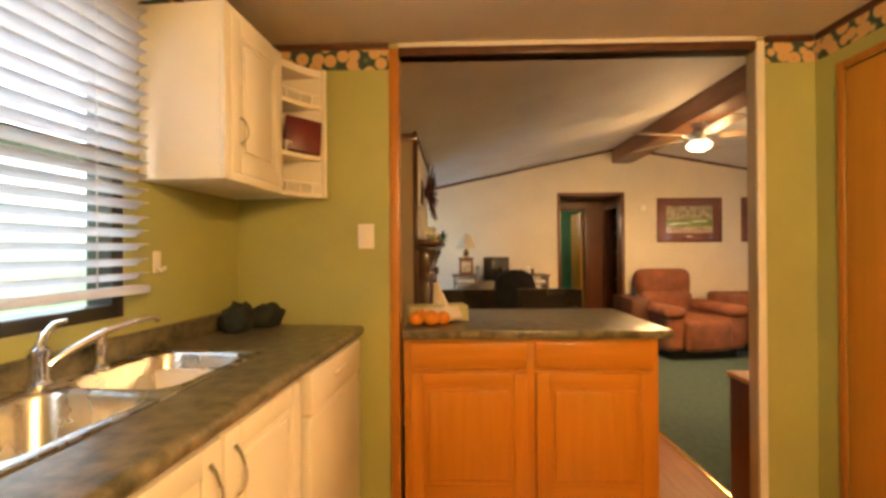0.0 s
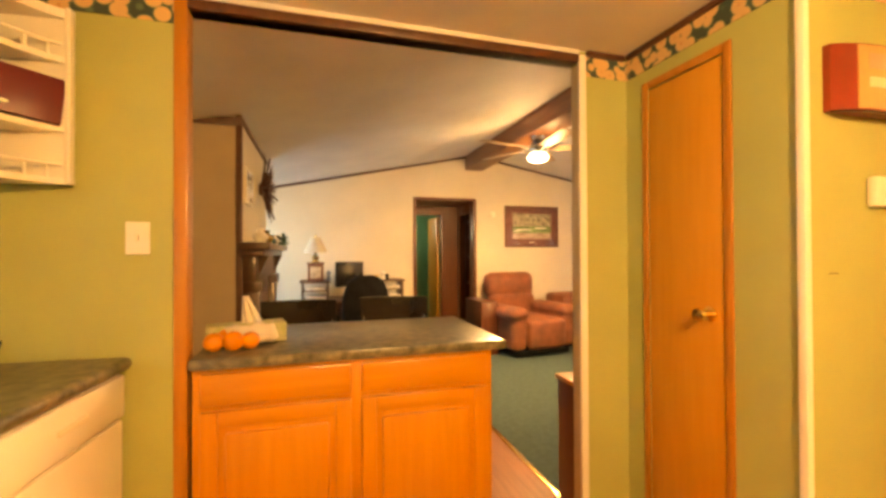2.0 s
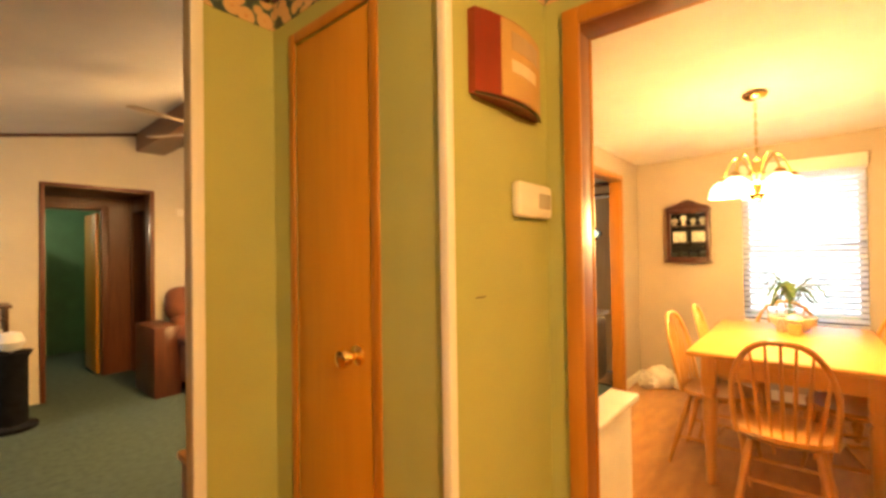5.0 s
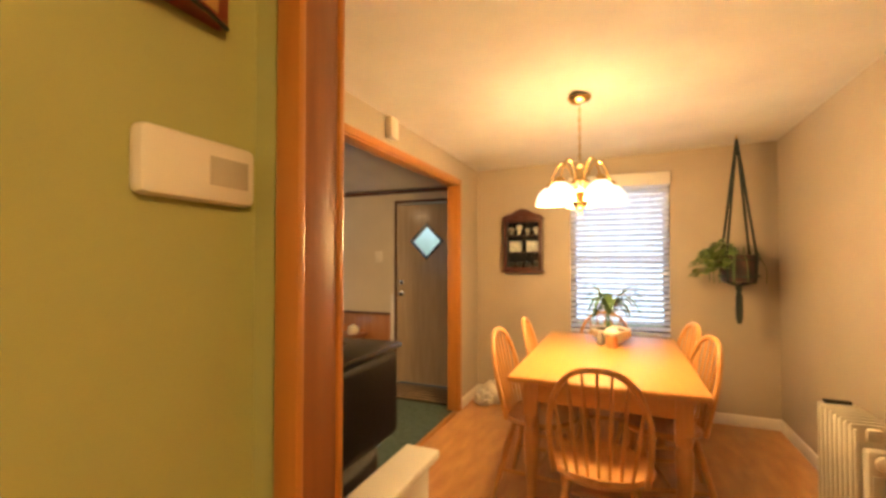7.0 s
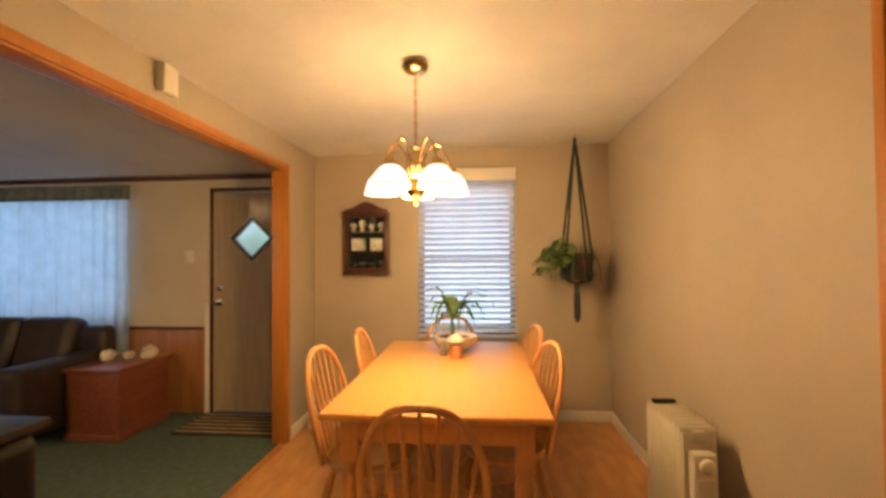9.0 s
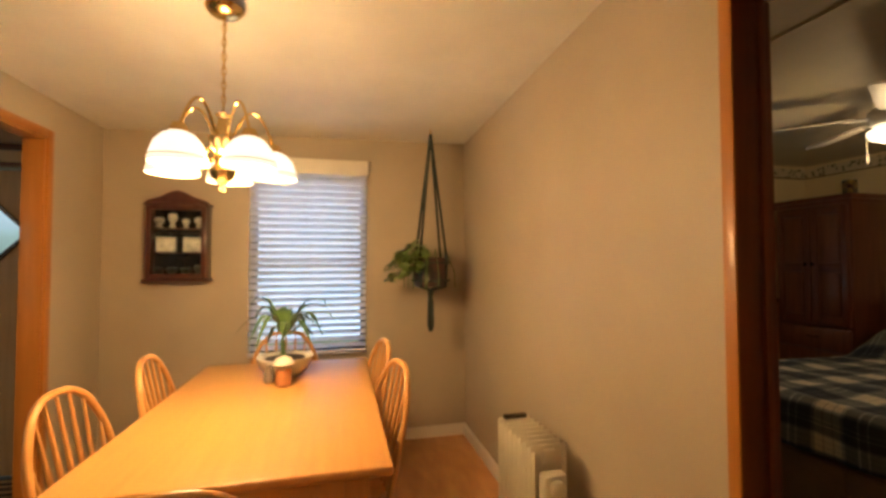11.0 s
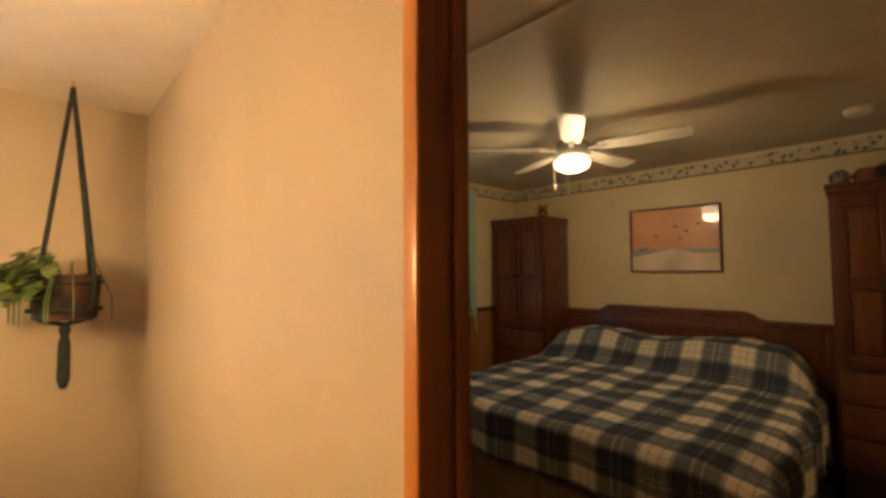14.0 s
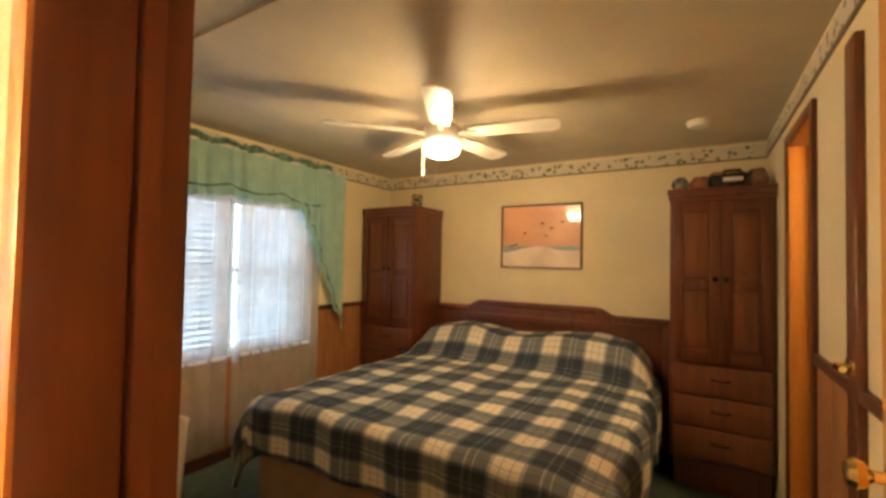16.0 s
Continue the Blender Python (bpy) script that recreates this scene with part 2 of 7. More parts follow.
def prism(name, outline, axis, a0, a1, mats, parent=None, bevel=0.0):
    bm = bmesh.new()
    add_prism(bm, outline, axis, a0, a1)
    if bevel:
        bmesh.ops.bevel(bm, geom=list(bm.edges), offset=bevel, segments=2, profile=0.5, affect="EDGES")
    return obj(name, bm, mats, parent, bevel > 0)


def thing(name, x, y, z, rz=0, label="", category="", group=""):
    ob = new(name)
    ob.empty_display_size = 0.1
    ob.matrix_basis = pose(x, y, z, 0, 0, rz)
    return tagged(ob, label, category, group)


def wall(name, axis, p0, p1, a0, a1, z1, holes, low, high, label, z0=0.0):
    """A wall whose faces look along axis, from p0 to p1 thick, over a0..a1, with holes (a, a, z, z) cut through. low, high: its two faces."""
    cuts = sorted({a0, a1, *(v for h in holes for v in h[:2])})
    levels = sorted({z0, z1, *(v for h in holes for v in h[2:])})
    bm = bmesh.new()
    for u, v in zip(cuts, cuts[1:]):
        run = None
        for s, t in zip(levels, levels[1:]):
            if any(h[0] <= (u + v) / 2 <= h[1] and h[2] <= (s + t) / 2 <= h[3] for h in holes):
                if run:
                    add_box(bm, *((p0, p1, u, v) if axis == 0 else (u, v, p0, p1)), *run)
                run = None
            else:
                run = (run[0], t) if run else (s, t)
        if run:
            add_box(bm, *((p0, p1, u, v) if axis == 0 else (u, v, p0, p1)), *run)
    bm.normal_update()
    for f in bm.faces:
        f.material_index = 1 if f.normal[axis] > 0.5 else 0
    ob = obj(name, bm, [low, high])
    return tagged(ob, label, "wall", kind="structure")


def casing(name, axis, p, side, a0, a1, z1, w, mats, label, depth=0.018, right=True, left=True):
    """Flat casing round an opening a0..a1 up to z1, on the face at p, proud towards side."""
    q0, q1 = sorted((p, p + side * depth))
    rows = []
    if left:
        rows.append((a0 - w, a0, 0.0, z1 + w))
    if right:
        rows.append((a1, a1 + w, 0.0, z1 + w))
    rows.append((a0, a1, z1, z1 + w))
    bm = bmesh.new()
    for u, v, s, t in rows:
        add_box(bm, *((q0, q1, u, v) if axis == 0 else (u, v, q0, q1)), s, t, 0.004)
    return tagged(obj(name, bm, mats, smooth=True), label, "trim", kind="structure")


# ---- floors, walls, ceilings ----
def floor(name, x0, x1, y0, y1, z, m, label):
    bm = bmesh.new()
    add_box(bm, x0, x1, y0, y1, z - 0.08, z)
    return tagged(obj(name, bm, m), label, "floor", kind="structure")


KX0, EX1, END = -0.95, 5.58, 5.884
tagged(prism("floor_kitchen", [(-1.045, 1.95), (-1.31, -2.0), (2.13, -2.0), (2.13, 1.95)], 2, -0.08, 0.0, M_LAM), "reddish wood laminate floor of the kitchen", "floor", kind="structure")
floor("floor_passage", 0.0, 1.42, 1.95, 3.25, 0, M_LAM, "wood laminate strip beside the peninsula")
floor("floor_dining", 2.13, 5.68, -0.67, 1.86, 0, M_LINO, "mottled brown vinyl floor of the dining room")
floor("floor_living_carpet", -1.05, 0.0, 1.95, 5.95, 0, M_CARPET, "green cut-pile carpet behind the peninsula")
floor("floor_living_carpet_far", 0.0, 1.42, 3.25, 5.95, 0, M_CARPET, "green cut-pile carpet at the desk")
floor("floor_living_carpet_main", 1.42, 2.13, 1.95, 5.95, 0, M_CARPET, "green cut-pile carpet of the living room")
floor("floor_living_carpet_door", 2.13, 5.68, 1.86, 5.95, 0, M_CARPET, "green cut-pile carpet by the front door")
floor("floor_hall", 0.3, 3.6, 5.95, 8.6, 0, M_CARPET, "green carpet of the hallway")
floor("floor_bedroom", 2.3, 5.68, -4.1, -0.67, 0, M_CARPET, "dark green carpet of the bedroom")
floor("floor_bathroom", 0.8, 2.3, -3.8, -2.0, 0, M_LINO, "brown vinyl floor of the bathroom")

# the sink wall stands a little askew to the rest of the house
SKEW = Matrix.Translation((KX0, 1.883, 0)) @ Matrix.Rotation(radians(-4.0), 4, "Z") @ Matrix.Translation((-KX0, -1.883, 0))


def askew(*obs):
    for ob in obs:
        ob.matrix_basis = SKEW @ ob.matrix_basis


askew(wall("wall_kitchen_west", 0, -1.05, KX0, -2.05, 1.883, 2.3, [(0.02, 1.272, 1.07, 2.02)], M_CREAM, M_GREEN, "green kitchen wall with the sink window"))
wall("wall_kitchen_north", 1, 1.883, 1.94, KX0, 1.68, 2.75, [(-0.222, 1.35, 0, 2.13)], M_GREEN, M_CREAM, "green wall with the opening to the living room")
wall("wall_pantry", 0, 1.602, 1.68, 1.125, 1.883, 2.3, [(1.383, 1.743, 0, 1.985)], M_GREEN, M_GREEN, "green wall with the narrow pantry door")
wall("wall_clock", 1, 1.125, 1.20, 1.68, 2.08, 2.3, [], M_GREEN, M_CREAM, "green wall with the clock and thermostat")
wall("wall_dining_west", 0, 2.08, 2.195, -2.0, 1.94, 2.75, [(0.17, 1.037, 0, 1.988)], M_GREEN, M_TAUPE, "wall between kitchen and dining room with a cased opening")
wall("wall_kitchen_south", 1, -2.1, -2.0, -1.325, 2.145, 2.3, [], M_GREEN, M_GREEN, "green end wall of the kitchen")
wall("wall_dining_north", 1, 1.85, 1.94, 2.195, 5.58, 2.75, [(2.878, 5.02, 0, 1.985)], M_TAUPE, M_CREAM, "taupe wall with the wide opening to the living room")
wall("wall_east", 0, EX1, 5.68, -4.1, 5.95, 2.4, [(0.152, 0.948, 0.68, 1.98), (-2.93, -1.2, 0.70, 1.80), (3.56, 5.2, 0.80, 1.93), (1.88, 2.76, 0.0, 1.92)], M_TAUPE, M_CREAM, "outer wall with windows and the front door")
wall("wall_dining_south", 1, -0.73, -0.61, 2.195, 5.58, 2.4, [(2.46, 3.218, 0, 1.99)], M_CREAM2, M_TAUPE, "taupe wall with the bedroom doorway")
wall("wall_bedroom_south", 1, -4.1, -4.0, 2.27, 5.58, 2.4, [], M_CREAM2, M_CREAM2, "pale yellow bedroom wall behind the bed")
wall("wall_bedroom_west", 0, 2.27, 2.37, -4.0, -0.735, 2.4, [(-3.17, -2.64, 0, 1.985)], M_CREAM2, M_CREAM2, "pale bedroom wall with the bathroom door")
wall("wall_living_west", 0, -1.05, KX0, 1.95, 5.95, 2.4, [(4.80, 5.60, 0.80, 1.85)], M_CREAM, M_CREAM, "cream outer wall of the living room")
wall("wall_living_end", 1, END, 5.96, KX0, EX1, 2.85, [(1.49, 2.32, 0, 2.0)], M_CREAM, M_CREAM, "cream end wall with the hallway opening")
wall("wall_bathroom_west", 0, 0.8, 0.9, -3.8, -2.1, 2.4, [], M_CREAM, M_CREAM, "cream bathroom wall")
wall("wall_bathroom_south", 1, -3.9, -3.8, 0.8, 2.27, 2.4, [], M_CREAM, M_CREAM, "cream bathroom end wall")
# lining of the outer wall in cream, where it faces living room and bedroom
wall("wall_lining_living", 0, EX1 - 0.012, EX1 - 0.001, 1.95, END, 2.3, [(3.56, 5.2, 0.80, 1.93), (1.88, 2.76, 0.0, 1.92)], M_CREAM, M_CREAM, "cream panelling by the front door")
wall("wall_lining_bedroom", 0, EX1 - 0.05, EX1 - 0.001, -4.0, -0.735, 2.4, [(-2.93, -1.2, 0.70, 1.80)], M_CREAM2, M_CREAM2, "pale yellow bedroom wall with the double window")


def ceiling(name, corners, m, label, thick=0.08):
    bm = bmesh.new()
    lo = [bm.verts.new(c) for c in corners]
    hi = [bm.verts.new((c[0], c[1], c[2] + thick)) for c in corners]
    bm.faces.new(lo), bm.faces.new(hi)
    for k in range(4):
        bm.faces.new((lo[k], lo[(k + 1) % 4], hi[(k + 1) % 4], hi[k]))
    bmesh.ops.recalc_face_normals(bm, faces=bm.faces)
    return tagged(obj(name, bm, m), label, "ceiling", kind="structure")


KC = 2.187
ceiling("ceiling_kitchen", [(-1.29, -2.0, KC), (2.08, -2.0, KC), (2.08, 1.883, KC), (-1.02, 1.883, KC)], M_CEIL, "off-white flat kitchen ceiling")
ceiling("ceiling_dining", [(2.145, -0.61, 2.31), (5.58, -0.61, 2.255), (5.58, 1.85, 2.21), (2.145, 1.85, 2.21)], M_CEIL, "off-white dining room ceiling")
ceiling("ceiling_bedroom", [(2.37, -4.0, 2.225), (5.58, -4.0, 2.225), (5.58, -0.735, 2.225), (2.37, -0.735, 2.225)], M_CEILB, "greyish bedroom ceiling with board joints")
RX, RZ = 2.33, 2.66
ceiling("ceiling_living_west", [(-0.95, 1.94, 1.985), (RX, 1.94, RZ), (RX, END, RZ), (-0.95, END, 1.985)], M_CEIL, "sloping off-white living room ceiling")
ceiling("ceiling_living_east", [(RX, 1.94, RZ), (EX1, 1.94, 2.07), (EX1, END, 2.07), (RX, END, RZ)], M_CEIL, "sloping off-white living room ceiling towards the door")
ceiling("ceiling_hall", [(0.3, 5.96, 2.1), (3.6, 5.96, 2.1), (3.6, 8.6, 2.1), (0.3, 8.6, 2.1)], M_CEIL, "hallway ceiling")
ceiling("ceiling_bathroom", [(0.8, -3.8, 2.2), (2.27, -3.8, 2.2), (2.27, -2.1, 2.2), (0.8, -2.1, 2.2)], M_CEIL, "bathroom ceiling")
tagged(box("ridge_beam", RX - 0.13, RX + 0.13, 1.945, END, 2.44, 2.70, M_BEAM, None, 0.01), "stained wooden ridge beam under the vaulted ceiling", "beam", kind="structure")

# chimney breast with the fireplace
wall("wall_chimney", 0, KX0, -0.25, 3.07, 4.43, 2.2, [], M_TANPANEL, M_CREAM, "panelled chimney breast")
# wallpaper border and its moulding round the kitchen
def flowers(name, ground, petal, leaf, size, cover=1.0):
    m = mat(name, ground, 0.6)
    nt = m.node_tree
    b = nt.nodes["Principled BSDF"]
    tc = nt.nodes.new("ShaderNodeTexCoord")
    vo = nt.nodes.new("ShaderNodeTexVoronoi")
    vo.inputs["Scale"].default_value = size
    nt.links.new(tc.outputs["Object"], vo.inputs["Vector"])
    r = nt.nodes.new("ShaderNodeValToRGB")
    e = r.color_ramp.elements
    e[0].position, e[0].color = 0.0, (petal[0] * 0.8, petal[1] * 0.55, petal[2] * 0.4, 1)
    e[1].position, e[1].color = 0.16 * cover, (*petal, 1)
    for p, c in ((0.50, petal), (0.56, leaf), (0.64, ground)):
        k = e.new(p * cover)
        k.color = (*c, 1)
    nt.links.new(vo.outputs["Distance"], r.inputs[0])
    nt.links.new(r.outputs[0], b.inputs["Base Color"])
    return m


M_BORDER = flowers("rose_border_paper", (0.03, 0.05, 0.045), (0.56, 0.36, 0.17), (0.09, 0.15, 0.09), 19, 1.0)
BZ0, BZ1 = 2.075, 2.162
askew(tagged(box("wallpaper_border_sink", KX0, KX0 + 0.004, -2.0, 1.878, BZ0, BZ1, M_BORDER, None, 0), "dark wallpaper border with peach roses over the sink", "border", kind="structure"))
tagged(boxes("wallpaper_border", [(KX0 + 0.004, -0.262, 1.879, 1.883, BZ0, BZ1), (1.382, 1.598, 1.879, 1.883, BZ0, BZ1), (1.598, 1.602, 1.14, 1.879, BZ0, BZ1), (1.612, 2.076, 1.121, 1.125, BZ0, BZ1), (2.076, 2.08, -2.0, 1.121, BZ0, BZ1)], M_BORDER, None, 0), "dark wallpaper border with peach roses", "border", kind="structure")
askew(tagged(box("trim_crown_sink", KX0, KX0 + 0.018, -2.0, 1.863, BZ1, KC, M_DARKTRIM, None, 0.003), "dark wood moulding over the sink wall", "trim", kind="structure"))
tagged(boxes("trim_crown_kitchen", [(KX0 + 0.018, -0.262, 1.865, 1.883, BZ1, KC), (1.382, 1.584, 1.865, 1.883, BZ1, KC), (1.584, 1.602, 1.14, 1.865, BZ1, KC), (1.612, 2.062, 1.107, 1.125, BZ1, KC), (2.062, 2.08, -2.0, 1.107, BZ1, KC)], M_DARKTRIM, None, 0.003), "dark wood moulding above the wallpaper border", "trim", kind="structure")


# casings, posts, mouldings
casing("trim_opening_dining", 0, 2.08, -1, 0.17, 1.011, 1.975, 0.05, M_TRIM, "honey oak casing of the dining opening")
tagged(boxes("trim_jamb_dining", [(2.081, 2.188, 1.028, 1.04, 0, 1.98), (2.081, 2.188, 0.168, 0.18, 0, 1.98), (2.081, 2.188, 0.168, 1.04, 1.98, 1.992)], M_TRIM_SHADED, None, 0.002), "oak lining of the dining opening, colour darkened for shade", "trim", kind="structure")
tagged(boxes("trim_edge_dining", [(2.189, 2.207, 1.025, 1.055, 0, 1.98), (2.189, 2.207, 0.153, 0.183, 0, 1.98), (2.189, 2.207, 0.153, 1.055, 1.981, 2.005)], M_TRIM, None, 0.004), "oak edge strip of the dining opening", "trim", kind="structure")
casing("trim_opening_living", 1, 1.85, -1, 2.878, 5.02, 1.985, 0.045, M_TRIM, "honey oak casing of the wide opening")
tagged(boxes("trim_jamb_living", [(2.876, 2.890, 1.845, 1.945, 0, 1.975), (5.008, 5.022, 1.845, 1.945, 0, 1.975), (2.876, 5.022, 1.845, 1.945, 1.975, 1.987)], M_TRIM, None, 0.002), "oak lining of the wide opening", "trim", kind="structure")
casing("trim_bedroom_door", 1, -0.61, 1, 2.46, 3.206, 1.985, 0.036, M_TRIM, "oak casing of the bedroom door", 0.009)
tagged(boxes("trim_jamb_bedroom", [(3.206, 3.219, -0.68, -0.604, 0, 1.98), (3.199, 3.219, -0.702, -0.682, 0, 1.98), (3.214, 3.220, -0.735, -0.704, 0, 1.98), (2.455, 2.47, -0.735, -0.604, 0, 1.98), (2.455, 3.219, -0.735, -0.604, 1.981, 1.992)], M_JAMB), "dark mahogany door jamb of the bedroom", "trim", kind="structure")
casing("trim_pantry_door", 0, 1.602, -1, 1.383, 1.743, 1.985, 0.034, M_TRIM, "oak casing of the pantry door", 0.008)
casing("trim_bathroom_door", 0, 2.37, 1, -3.17, -2.64, 1.985, 0.045, M_JAMB, "dark casing of the bathroom door")
casing("trim_hall_opening", 1, END, -1, 1.49, 2.32, 2.0, 0.04, M_JAMB, "dark wood casing of the hallway opening")
tagged(box("trim_post_left", -0.262, -0.22, 1.868, 1.945, 0, 2.165, M_TRIM, None, 0.004), "oak edge trim of the kitchen opening", "trim", kind="structure")
tagged(boxes("trim_post_right", [(1.345, 1.352, 1.885, 1.942, 0, 2.13, 1), (1.342, 1.376, 1.868, 1.8835, 0, 2.165)], [M_WHITETRIM, M_TANPANEL]), "cream edge trim of the kitchen opening", "trim", kind="structure")
tagged(box("trim_corner_post", 1.586, 1.612, 1.112, 1.14, 0, KC, M_WHITETRIM, None, 0.006), "cream corner moulding of the pantry", "trim", kind="structure")
tagged(box("trim_opening_header", -0.22, 1.34, 1.866, 1.944, 2.13, 2.166, M_DARKTRIM, None, 0.004), "dark moulding over the kitchen opening", "trim", kind="structure")
tagged(box("trim_header_fill", -0.22, 1.34, 1.868, 1.882, 2.167, KC - 0.001, M_CEIL, None, 0), "off-white strip over the opening moulding", "trim", kind="structure")
tagged(boxes("trim_ceiling_end", [(EX1 - 0.03, EX1 - 0.012, 1.95, END, 2.03, 2.07)], M_DARKTRIM), "dark moulding under the living room ceiling", "trim", kind="structure")


def sloped_strip(name, x0, z0, x1, z1, y, h, depth, m, label):
    bm = bmesh.new()
    add_prism(bm, [(x0, z0 - h), (x1, z1 - h), (x1, z1), (x0, z0)], 1, y - depth, y)
    return tagged(obj(name, bm, m), label, "trim", kind="structure")


sloped_strip("trim_gable_west", -0.95, 1.985, RX - 0.13, RZ - 0.027, END, 0.03, 0.02, M_DARKTRIM, "dark moulding along the sloping ceiling")
sloped_strip("trim_gable_east", RX + 0.13, RZ - 0.024, EX1, 2.07, END, 0.03, 0.02, M_DARKTRIM, "dark moulding along the sloping ceiling")
tagged(boxes("trim_chimney", [(-0.249, -0.235, 3.09, 4.43, 2.088, 2.126), (-0.27, -0.235, 3.055, 3.085, 0, 2.13), (-0.94, -0.235, 3.05, 3.07, 2.06, 2.11)], M_DARKTRIM), "dark corner moulding of the chimney breast", "trim", kind="structure")
tagged(boxes("baseboard_dining", [(5.565, 5.58, -0.61, 1.85, 0, 0.085), (3.26, 5.565, -0.61, -0.595, 0, 0.085), (5.075, 5.565, 1.835, 1.85, 0, 0.085)], M_WHITETRIM), "white baseboard of the dining room", "baseboard", kind="structure")
tagged(boxes("baseboard_kitchen", [(1.40, 1.60, 1.868, 1.883, 0, 0.06), (1.588, 1.602, 1.15, 1.347, 0, 0.06), (1.62, 2.07, 1.11, 1.125, 0, 0.06), (-0.37, -0.28, 1.868, 1.883, 0, 0.06)], M_WHITETRIM), "cream baseboard of the kitchen", "baseboard", kind="structure")
tagged(box("floor_edge_strip", 1.405, 1.435, 1.96, 3.26, -0.01, 0.012, M_BRASS, None, 0.004), "brass carpet edge strip", "trim", kind="structure")
tagged(box("floor_edge_strip_dining", 2.91, 4.99, 1.845, 1.885, -0.01, 0.012, M_TRIM, None, 0.005), "wooden threshold strip of the dining opening", "trim", kind="structure")

# ---- kitchen ----
def counter_material():
    m = mat("mottled_laminate", (0.030, 0.035, 0.024), 0.3, scale=24, bump=0.012, bump_scale=30, color2=(0.22, 0.185, 0.12))
    return m


M_COUNTER = counter_material()


def panel_door(name, w, h, m_stile, m_rail, parent, x, y, z, t=0.02, inset=0.055, label=""):
    """Cabinet door in the xz plane facing -y: frame and raised field."""
    bm = bmesh.new()
    add_box(bm, x, x + w, y - t * 0.6, y, z, z + h, 0.003)
    for r in ((x, x + inset, z, z + h), (x + w - inset, x + w, z, z + h)):
        add_box(bm, r[0], r[1], y - t, y - t * 0.6, r[2], r[3], 0.004)
    for r in ((z, z + inset), (z + h - inset, z + h)):
        add_box(bm, x + inset, x + w - inset, y - t, y - t * 0.6, r[0], r[1], 0.004, 1)
    i = inset + 0.022
    add_box(bm, x + i, x + w - i, y - t * 0.95, y - t * 0.6, z + i, z + h - i, 0.008)
    return obj(name, bm, [m_stile, m_rail], parent, True)


def pull(name, m, parent, along_z=True, size=0.1, mats=None):
    """A bowed pull, at the matrix m, bulging towards -y."""
    pts = []
    for k in range(9):
        u = k / 8
        a = (u - 0.5) * size
        b = -0.026 * math.sin(math.pi * u) ** 0.6
        pts.append((0.004 * math.sin(2 * math.pi * u), b, a) if along_z else (a, b, 0))
    bm = bmesh.new()
    add_tube(bm, pts, [0.006, 0.004, 0.0035, 0.0035, 0.004, 0.0035, 0.0035, 0.004, 0.006], 8)
    return obj(name, bm, mats or M_STEEL, parent, True, m)


def peninsula():
    t = thing("peninsula_cabinet", -0.2, 1.85, 0, 0, "honey oak peninsula base cabinet with two drawers and doors", "cabinet")
    w = 1.10
    boxes("body", [(0, w, 0.0, 0.60, 0.09, 0.88), (0.01, w - 0.01, 0.05, 0.58, 0.0, 0.09)], M_OAK, t)
    for k, x in enumerate((0.028, 0.57)):
        box("drawer", x, x + 0.502, -0.02, 0.0, 0.755, 0.865, M_OAKH, t, 0.006)
        panel_door("door", 0.502, 0.54, M_OAK, M_OAKH, t, x, 0.0, 0.195, 0.024)
    c = thing("peninsula_countertop", 0.4, 2.15, 0.882, 0, "mottled dark green laminate countertop on the peninsula", "countertop")
    bm = bmesh.new()
    add_box(bm, -0.605, 0.552, -0.335, 0.35, 0.0, 0.038, 0.008)
    obj("top", bm, M_COUNTER, c, True)


